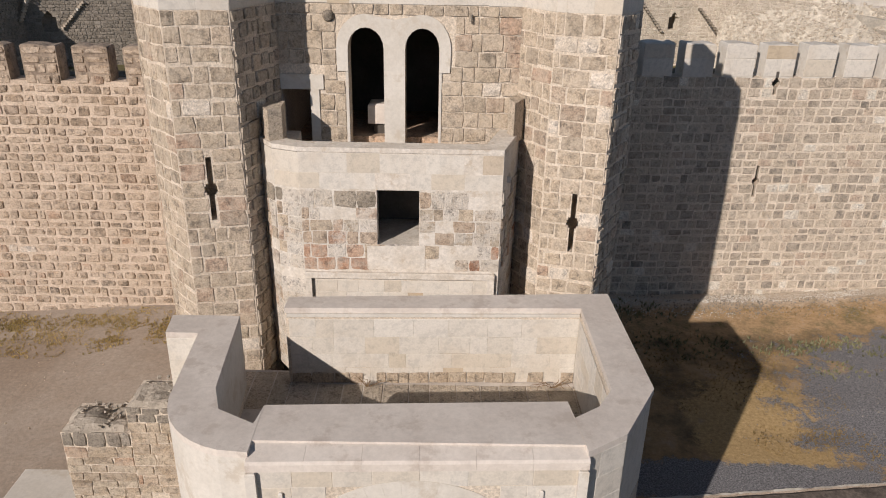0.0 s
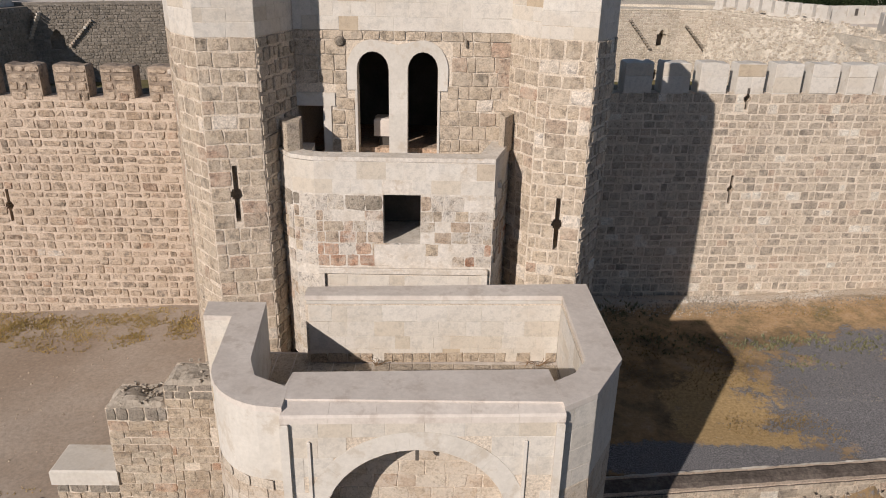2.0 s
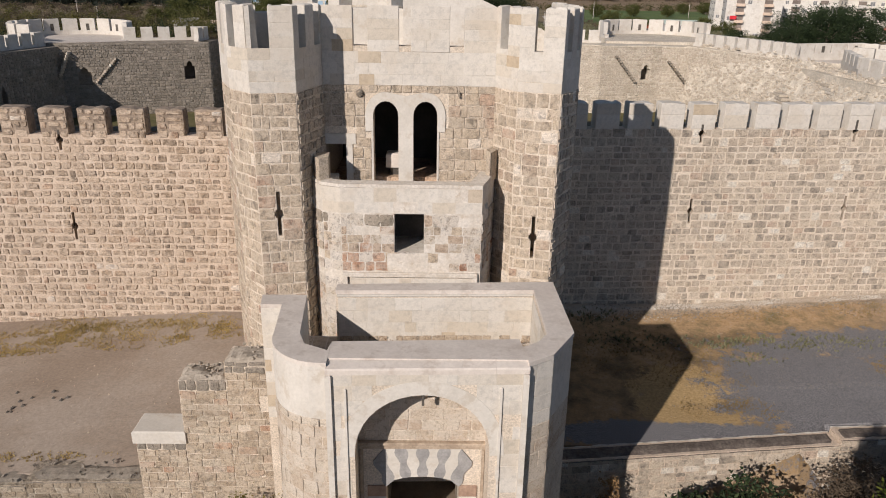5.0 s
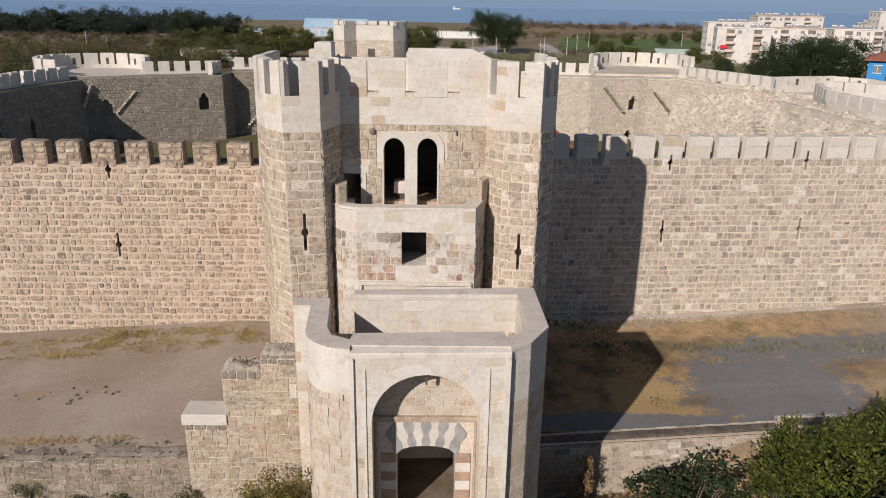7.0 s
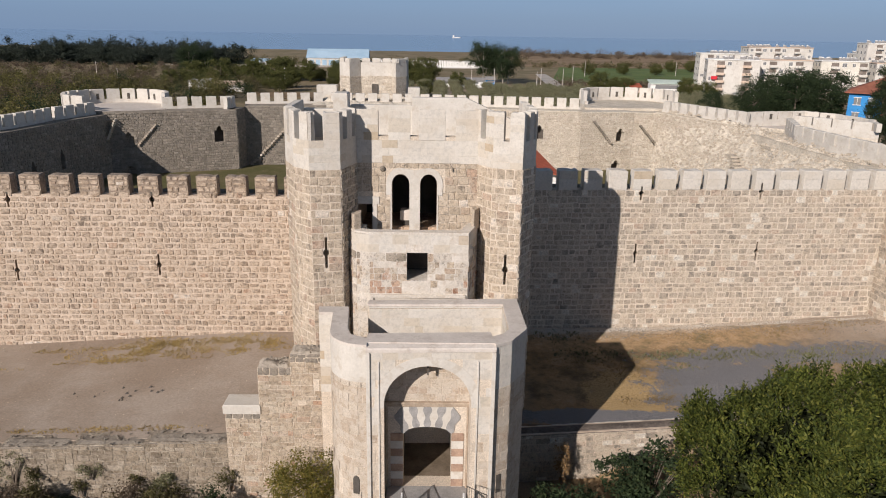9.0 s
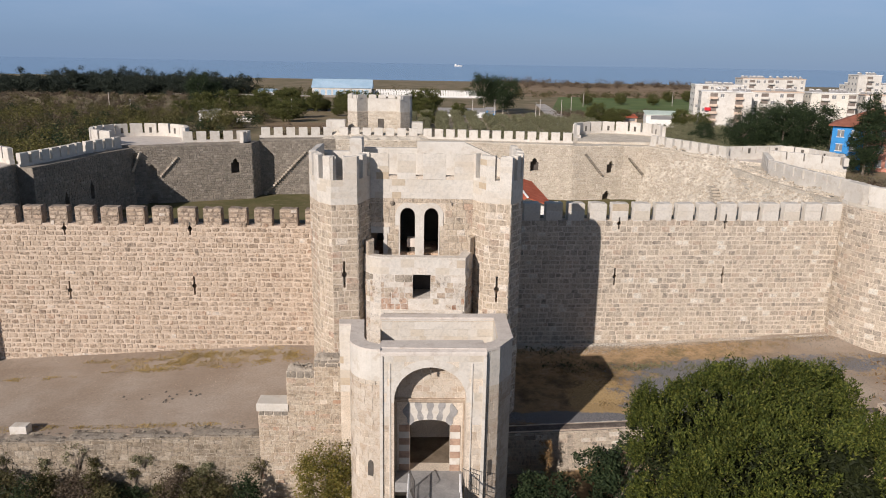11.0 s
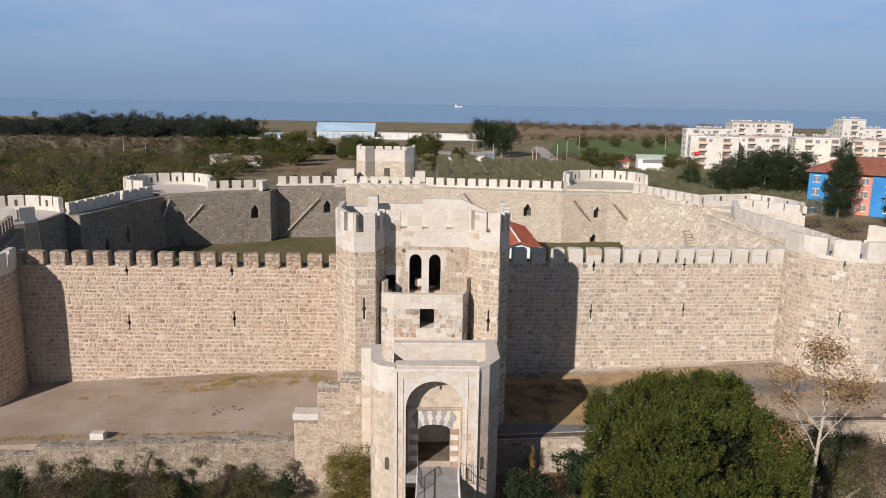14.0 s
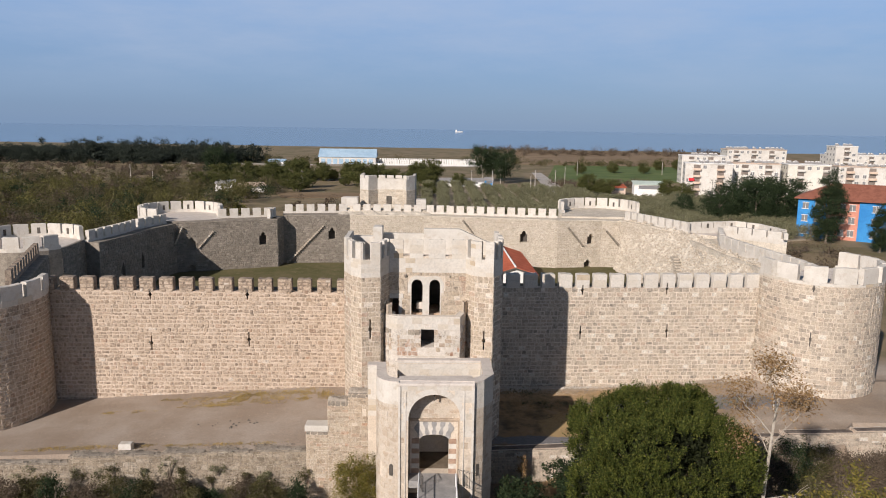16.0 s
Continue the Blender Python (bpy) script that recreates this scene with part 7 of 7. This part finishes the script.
for i in range(9):
    for j in range(17):
        x, y = 64 + 6.0 * i + ro.uniform(-0.6, 0.6), 132 + 6.6 * j + ro.uniform(-0.6, 0.6)
        if y > 122 + (x - 62) * 0.35 and y < 246:
            spots.append((x, y))
olive.matrix_basis = pose(spots[0][0], spots[0][1], FZ + 0.1)
for x, y in spots[1:]:
    s = ro.uniform(0.8, 1.15)
    o = copy_thing(olive, pose(x, y, FZ + 0.1, 0, 0, ro.uniform(0, 360)))
    o.scale = (s, s, s * ro.uniform(0.85, 1.1))

pine = tree("pine_tree", "dark evergreen tree behind the castle", "tree", (110.5, 170, FZ), 17, (7.5, 6.0, 7.5), 8.5, 170, 80, 0.75, 0.5, L_DARK, trunk_r=0.4, seed=41, lump=0.35, group="dark trees by the houses")
for x, y, s in ((92, 170, 0.72), (97.5, 174, 0.92), (103.5, 169, 0.97), (107, 180, 1.0), (116, 176, 0.93), (86, 186, 0.55)):
    o = copy_thing(pine, pose(x, y, FZ, 0, 0, x * 37))
    o.scale = (s, s, s)
spire = tree("cypress_tree", "tall dark conical evergreen before the coloured building", "tree", (107.5, 133, FZ), 20, (3.6, 3.4, 9.4), 9.6, 210, 80, 0.55, 0.45, L_DARK, trunk_r=0.35, seed=43, lump=0.3, group="conifers by the school")
o = copy_thing(spire, pose(114.0, 119, FZ, 0, 0, 60))
o.scale = (0.75, 0.75, 0.62)
euca = tree("eucalyptus_tree", "tall open grey-green eucalyptus tree", "tree", (26, 335, FZ), 21, (7, 5, 8), 12, 130, 70, 0.95, 0.6, L_DARK, M_PALEBARK, 0.4, 0.35, 0.5, 45, 8, group="tall trees by the road")
for x, y, s in ((32, 342, 0.95), (38, 330, 0.9), (35, 325, 0.62), (-118, 330, 0.9), (-112, 336, 0.7)):
    o = copy_thing(euca, pose(x, y, FZ, 0, 0, x * 53))
    o.scale = (s, s, s)
broad = tree("roadside_tree", "mid-green broadleaf tree behind the castle", "tree", (-60, 262, FZ), 8, (4.4, 4.2, 3.9), 4.6, 100, 70, 0.55, 0.5, L_MID, trunk_r=0.25, seed=47, group="trees behind the rear tower")
rt = random.Random(5)
for k in range(44):
    x, y = rt.uniform(-112, -2), rt.uniform(262, 350)
    if -48 < x < -20 and y < 285:
        y += 25
    s = rt.uniform(0.6, 1.4)
    o = copy_thing(broad, pose(x, y, FZ, 0, 0, rt.uniform(0, 360)))
    o.scale = (s, s, s)
for x, y, s in ((70, 268, 1.1), (76, 262, 0.9), (82, 272, 0.8), (104, 262, 0.9), (110, 255, 0.8), (96, 420, 0.8), (120, 430, 0.8), (140, 428, 0.8), (163, 470, 0.8), (178, 474, 0.9), (12, 300, 0.8), (-2, 250, 0.7)):
    o = copy_thing(broad, pose(x, y, FZ, 0, 0, x * 11))
    o.scale = (s, s, s)


def thicket(name, label, area, n, size, leafm, seed, leaf=0.9, per=22, keep=None, knots=7, loose=0.33):
    """Uncounted bushes over an area, as one mesh."""
    r = random.Random(seed)
    m = Mesh()
    k = 0
    while k < n:
        x, y = r.uniform(area[0], area[1]), r.uniform(area[2], area[3])
        if keep and not keep(x, y):
            continue
        k += 1
        s = r.uniform(0.5, 1.2) * size
        leaves(m, clumps((x, y, FZ + s * 0.55), (s, s, s * 0.75), knots, r, 0.3, 0.3, k), per, s * loose, leaf * r.uniform(0.7, 1.2), r, aspect=0.6)
    tagged(part(name, m, leafm), label, "bushes", kind="stuff")


dens = lambda x, y: x < -62 - (y - 110) * 0.05
thicket("scrub", "dense olive-green scrub behind the castle", (-200, -58, 105, 275), 170, 5.2, L_SCRUB, 61, 0.5, 40, dens, 20, 0.14)
thicket("scrub", "dark green scrub behind the castle", (-200, -58, 105, 270), 80, 5.0, L_DARK, 62, 0.5, 40, dens, 20, 0.14)
thicket("scrub", "grey-brown leafless scrub behind the castle", (-200, -58, 115, 275), 80, 4.8, L_HEATH, 69, 0.45, 42, dens, 18, 0.16)
thicket("scrub", "brownish heath scrub on the plain", (-430, -100, 250, 450), 520, 2.6, L_HEATH, 63, 0.8, 16, lambda x, y: x < -100 - (y - 240) * 0.1)
thicket("scrub", "olive scrub on the plain", (-430, -100, 250, 420), 240, 2.8, L_SCRUB, 70, 0.8, 18, lambda x, y: x < -100 - (y - 240) * 0.1)
L_BUSH = leaf_mat("yellow_green_scrub", [(0.0, (0.08, 0.08, 0.02)), (0.5, (0.13, 0.12, 0.035)), (1.0, (0.20, 0.17, 0.06))])
thicket("scrub", "yellow-green bushes among the scrub", (-200, -58, 105, 250), 95, 6.2, L_BUSH, 71, 0.5, 46, dens, 24, 0.13)
thicket("far_wood", "dark pine wood on the shore", (-450, -135, 452, 540), 210, 9.5, L_PINE, 64, 1.0, 76, None, 15, 0.15)
thicket("far_wood", "taller clumps of dark pines on the shore", (-400, -150, 470, 520), 40, 11.5, L_PINE, 72, 1.1, 70, lambda x, y: noise.noise((x * 0.02, 0, 3)) > -0.05, 24, 0.11)
thicket("scrub", "dry brown brush outside the east wall", (64, 104, 66, 124), 60, 2.3, L_HEATH, 73, 0.4, 30)
thicket("far_bushes", "autumn brush by the shore", (-160, 330, 500, 560), 200, 3.4, L_SCRUB, 65, 0.9, 18)
thicket("far_bushes", "bare brown brush by the fields", (60, 110, 300, 335), 34, 2.8, L_HEATH, 66, 0.6, 24)
thicket("far_bushes", "brown bare bushes along the shore", (40, 330, 700, 840), 120, 5.0, L_HEATH, 67, 1.3, 18)
thicket("far_bushes", "scrub behind the castle wall", (-58, -10, 112, 232), 50, 2.2, L_HEATH, 68, 0.5, 26)
tufts("court_grass", "rough grass in the inner court", [(-30, 70, 10, 6)], 0.1, 0.3, L_SCRUB, 9)


# ---- houses ----
M_GLASSDARK = material("window_glass", 0.15)[0]
M_GLASSDARK.node_tree.nodes["Principled BSDF"].inputs["Base Color"].default_value = (0.20, 0.20, 0.20, 1)
M_APART = plain_mat("town_render", (0.56, 0.525, 0.47), (0.64, 0.605, 0.55), 0.2, 3, 0.9, 0.1, 0.02, dark=(0.44, 0.395, 0.335))
M_CREAM = plain_mat("cream_render", (0.62, 0.58, 0.50), (0.70, 0.66, 0.58), 0.2, 3, 0.9, 0.1, 0.02)
M_SALMON = plain_mat("salmon_render", (0.55, 0.24, 0.17), (0.62, 0.29, 0.21), 0.2, 3, 0.9, 0.1, 0.02)
M_BLUE = plain_mat("blue_render", (0.035, 0.20, 0.48), (0.05, 0.25, 0.55), 0.2, 3, 0.9, 0.1, 0.02)
M_PEACH = plain_mat("peach_render", (0.56, 0.43, 0.33), (0.63, 0.49, 0.39), 0.2, 3, 0.9, 0.1, 0.02)
M_LOGGIA = plain_mat("shaded_loggia", (0.16, 0.13, 0.11), (0.24, 0.20, 0.17), 0.4, 3)
M_REDCLOTH = plain_mat("red_cloth", (0.55, 0.03, 0.04), (0.62, 0.04, 0.05), 1.0)
WIN = Mesh().box(-0.55, 0.55, -0.05, 0.05, -0.65, 0.65).data("window", M_GLASSDARK)
WFRAME = Mesh().box(-0.68, 0.68, -0.09, -0.02, -0.78, -0.66).box(-0.66, 0.66, -0.07, -0.02, 0.64, 0.74).box(-0.03, 0.03, -0.07, -0.03, -0.66, 0.66).data("window_frame", M_PLASTER)


def apartment(label, x, y, w, d, floors, turn, wallm, seed, base=FZ, storey=3.1, balconies=True, group="apartment blocks"):
    """A flat-roofed block with a window grid, stacked balconies and roof tanks."""
    r = random.Random(seed)
    h = storey * floors
    a = thing("apartment_building", label, "apartment building", group=group)
    part("wall", Mesh().box(-w / 2, w / 2, 0, d, 0, h), wallm, a)
    part("roof", Mesh().box(-w / 2 - 0.25, w / 2 + 0.25, -0.25, d + 0.25, h, h + 0.35, chamfer=0.04), M_PEACH if seed % 2 else M_PLASTER, a)
    cols = max(3, int(w / 3.1))
    for f in range(floors):
        for c in range(cols):
            u = -w / 2 + w * (c + 0.5) / cols
            z = storey * f + 1.65
            if not (balconies and c % 3 == 1) and r.random() < 0.55:
                continue
            if balconies and c % 3 == 1:
                b = part("balcony", Mesh().box(u - 1.5, u + 1.5, -1.3, 0, z - 1.55, z - 1.4).box(u - 1.6, u + 1.6, -1.3, -1.15, z - 1.4, z - 0.5).box(u - 1.5, u - 1.38, -1.15, 0, z - 1.4, z - 0.5).box(u + 1.38, u + 1.5, -1.15, 0, z - 1.4, z - 0.5), (M_PEACH, M_APART, M_APART)[(seed + c) % 3], a)
                # flat dark panel stands in for the shaded recess behind the balcony
                part("balcony_door", Mesh().box(u - 1.45, u + 1.45, -0.03, 0.03, z - 1.3, z + 0.9), M_LOGGIA, a)
            else:
                wd = new("window", WIN)
                wd.parent = a
                wd.matrix_basis = Matrix.Translation((u, 0, z)) @ Matrix.Diagonal((r.uniform(0.9, 1.6), 1, r.uniform(0.9, 1.2), 1))
                fr = new("window_frame", WFRAME)
                fr.parent = wd
        for s in (-1, 1):
            for c in range(max(2, int(d / 4))):
                wd = new("window", WIN)
                wd.parent = a
                wd.matrix_basis = Matrix.Translation((s * w / 2, d * (c + 0.5) / max(2, int(d / 4)), storey * f + 1.65)) @ Matrix.Rotation(radians(90 * s), 4, "Z")
    for k in range(int(w / 1.7)):
        u, v = r.uniform(-w / 2 + 1, w / 2 - 1), r.uniform(1, d - 1)
        tk = part("water_tank", Mesh().tube([(u, v, h + 0.3), (u, v, h + 1.6)], 0.5, sides=8), M_PLASTER, a)
        part("solar_panel", Mesh().add([(u - 0.9, v - 1.8, h + 0.5), (u + 0.9, v - 1.8, h + 0.5), (u + 0.9, v - 0.6, h + 1.3), (u - 0.9, v - 0.6, h + 1.3), (u - 0.9, v - 1.7, h + 0.4), (u + 0.9, v - 1.7, h + 0.4), (u + 0.9, v - 0.5, h + 1.2), (u - 0.9, v - 0.5, h + 1.2)], [(0, 1, 2, 3), (7, 6, 5, 4), (0, 4, 5, 1), (1, 5, 6, 2), (2, 6, 7, 3), (3, 7, 4, 0)]), M_DECK, a)
    a.matrix_basis = pose(x, y, base, 0, 0, turn)
    return a


fa = apartment("white five-storey apartment block with stacked balconies", 122, 262, 20, 12, 5, -14, M_APART, 2, storey=3.0)
part("red_cloth", Mesh().box(-8.4, -6.0, -1.42, -1.34, 7.4, 8.7), M_REDCLOTH, fa, "red cloth hung over a balcony")
apartment("white apartment block with peach balconies", 146, 268, 20, 12, 5, -14, M_APART, 3, storey=3.0)
apartment("pale apartment block with balconies", 168, 264, 18, 12, 5, -10, M_CREAM, 4, storey=3.0)
apartment("white apartment block with peach balconies", 192, 262, 22, 12, 5, -10, M_APART, 5, storey=2.9)
apartment("tall white apartment tower on the skyline", 232, 350, 12, 12, 7, -5, M_APART, 6)
apartment("white rooftop blocks further back in town", 190, 370, 34, 14, 6, -5, M_APART, 7)
apartment("cream block at the edge of town", 214, 268, 16, 12, 4, -8, M_CREAM, 9)
apartment("white blocks further back in town", 265, 390, 40, 14, 5, -5, M_APART, 10)
apartment("white blocks further back in town", 150, 345, 24, 12, 5, -8, M_APART, 12)
apartment("peach block at the edge of town", 246, 300, 24, 12, 5, -8, M_PEACH, 13)

school = thing("school_building", "blue and salmon three-storey building under a red hipped roof", "building")
part("corner_bay", Mesh().box(0, 7.5, -0.5, 14, 0, 11.4), M_BLUE, school, "blue painted bay")
part("wing", Mesh().box(7.5, 15.5, 0, 16, 0, 11.4), M_SALMON, school, "salmon painted wing")
part("end_bay", Mesh().box(15.5, 44, -0.5, 16, 0, 11.4), M_BLUE, school, "blue painted bay")
M_BROWNTILE = plain_mat("brown_roof_tile", (0.22, 0.085, 0.055), (0.29, 0.115, 0.075), 0.6, 8, 0.8, 0.5, 0.03)
part("roof", Mesh().add([(-1, -1.5, 11.4), (45, -1.5, 11.4), (45, 17, 11.4), (-1, 17, 11.4), (8, 7.8, 15.4), (36, 7.8, 15.4), (-1, -1.5, 11.1), (45, -1.5, 11.1), (45, 17, 11.1), (-1, 17, 11.1)], [(0, 1, 5, 4), (1, 2, 5), (2, 3, 4, 5), (3, 0, 4), (0, 6, 7, 1), (1, 7, 8, 2), (2, 8, 9, 3), (3, 9, 6, 0), (9, 8, 7, 6)]), M_BROWNTILE, school, "red-brown tiled hipped roof")
for f in range(3):
    for u in (2.0, 5.2, 9.0, 11.4, 13.8, 19.5, 24.5, 29.5, 35, 40):
        wd = new("window", WIN)
        wd.parent = school
        wd.matrix_basis = Matrix.Translation((u, 0 if 7.5 < u < 15.5 else -0.5, 3.6 * f + 2.0)) @ Matrix.Diagonal((1.4, 1, 1.3, 1))
        fr = new("window_frame", WFRAME)
        fr.parent = wd
    for v in (3, 7, 11):
        wd = new("window", WIN)
        wd.parent = school
        wd.matrix_basis = Matrix.Translation((0, v, 3.6 * f + 2.0)) @ Matrix.Rotation(radians(-90), 4, "Z") @ Matrix.Diagonal((1.4, 1, 1.3, 1))
school.matrix_basis = pose(105.5, 146.0, FZ, 0, 0, -33)

M_ROOFBLUE = plain_mat("pale_blue_sheet", (0.30, 0.43, 0.55), (0.38, 0.51, 0.62), 0.1, 1.5, 0.7, 0.1, 0.02)
hall = thing("warehouse", "long white warehouse with pale blue sheet roof", "warehouse")
part("wall", Mesh().box(-20, 20, 0, 22, 0, 5.2), M_APART, hall)
part("roof", Mesh().add([(-20.6, -0.6, 5.2), (20.6, -0.6, 5.2), (20.6, 11, 11.2), (-20.6, 11, 11.2), (20.6, 22.6, 5.2), (-20.6, 22.6, 5.2)], [(0, 1, 2, 3), (3, 2, 4, 5), (0, 3, 5), (1, 4, 2)]), M_ROOFBLUE, hall)
for k in range(9):
    part("bay_door", Mesh().box(-18.5 + 4.2 * k, -15.6 + 4.2 * k, -0.08, 0.02, 0.2, 4.0), M_ROOFBLUE, hall)
hall.matrix_basis = pose(-66, 492, FZ, 0, 0, 2) @ Matrix.Diagonal((1.06, 1, 1, 1))
fence = thing("white_fence", "long rows of white wall panels by the shore road", "fence")
for k in range(40):
    for j in range(2):
        part("panel", Mesh().box(-44 + 1.9 * k, -42.7 + 1.9 * k, 500 + 22 * j, 500.4 + 22 * j, FZ, FZ + 3.6), M_PLASTER, fence)
part("base_wall", Mesh().box(-46, 36, 486, 486.5, FZ, FZ + 1.4), M_PLASTER, fence)


def shed(name, label, x, y, w, d, h, turn, wallm, roofm):
    s = thing(name, label, "shed")
    part("wall", Mesh().box(-w / 2, w / 2, 0, d, 0, h), wallm, s)
    part("roof", Mesh().add([(-w / 2 - 0.4, -0.5, h), (w / 2 + 0.4, -0.5, h), (w / 2 + 0.4, d + 0.4, h + 1.1), (-w / 2 - 0.4, d + 0.4, h + 1.1), (-w / 2 - 0.4, -0.5, h + 0.25), (w / 2 + 0.4, -0.5, h + 0.25), (w / 2 + 0.4, d + 0.4, h + 1.35), (-w / 2 - 0.4, d + 0.4, h + 1.35)], [(3, 2, 1, 0), (4, 5, 6, 7), (0, 1, 5, 4), (1, 2, 6, 5), (2, 3, 7, 6), (3, 0, 4, 7)]), roofm, s)
    part("opening", Mesh().box(-w * 0.35, w * 0.35, -0.06, 0.02, h * 0.62, h * 0.92), M_GLASSDARK, s)
    s.matrix_basis = pose(x, y, FZ, 0, 0, turn)


M_SHEETGREEN = plain_mat("pale_green_sheet", (0.50, 0.58, 0.50), (0.58, 0.65, 0.57), 0.2, 2, 0.6)
shed("white_pavilion", "white pavilion with a flat pale roof", 97, 266, 13, 8, 5.0, -8, M_PLASTER, M_SHEETGREEN)
shed("red_shed", "small shed with a red tiled roof", 84, 268, 6, 5, 3.4, 0, M_PEACH, M_TILE)
shed("long_shed", "long low shed with red and white stripe", 14, 300, 22, 6, 2.8, 3, M_PLASTER, M_DECK)
shed("blue_shed", "small blue hut by the grove", 27, 298, 4, 4, 3.6, 0, M_BLUE, M_DECK)
shed("white_shed", "low white sheds in the scrub", -80, 258, 12, 6, 2.6, 5, M_PLASTER, M_PEACH)
shed("white_shed", "low white sheds in the scrub", -93, 262, 8, 6, 3.2, 5, M_PLASTER, M_DECK)
shed("white_house", "small white house among the trees", -100, 400, 10, 8, 6, 0, M_PLASTER, M_ROOFBLUE)
rp = random.Random(3)
pole0 = thing("utility_pole", "pale concrete utility pole in the fields", "pole", group="utility poles")
part("shaft", Mesh().tube([(0, 0, 0), (0, 0, 9)], 0.16, 0.1), M_CAP, pole0)
part("crossarm", Mesh().box(-0.8, 0.8, -0.06, 0.06, 8.4, 8.55), M_IRON, pole0)
pole0.matrix_basis = pose(50, 300, FZ)
for x, y in ((60, 300), (44, 270), (70, 330), (90, 400), (150, 420), (18, 290), (28, 290), (-120, 250), (-150, 300), (-60, 270)):
    copy_thing(pole0, pose(x, y, FZ, 0, 0, rp.uniform(0, 90)))
ship = thing("cargo_ship", "small pale cargo ship far out at sea", "ship")
part("hull", Mesh().add([(-26, -4, 0), (24, -4, 0), (30, 0, 0), (24, 4, 0), (-26, 4, 0), (-27, -4.5, 6), (25, -4.5, 6), (33, 0, 7), (25, 4.5, 6), (-27, 4.5, 6)], [(4, 3, 2, 1, 0), (5, 6, 7, 8, 9), (0, 1, 6, 5), (1, 2, 7, 6), (2, 3, 8, 7), (3, 4, 9, 8), (4, 0, 5, 9)]), M_PLASTER, ship)
part("bridge_house", Mesh().box(-24, -14, -4, 4, 6, 17, chamfer=0.4), M_PLASTER, ship)
part("crane", Mesh().tube([(4, 0, 6), (4, 0, 15)], 0.8), M_PLASTER, ship)
ship.matrix_basis = pose(100, 3200, -1.7, 0, 0, 8) @ Matrix.Diagonal((0.6, 0.6, 0.6, 1))
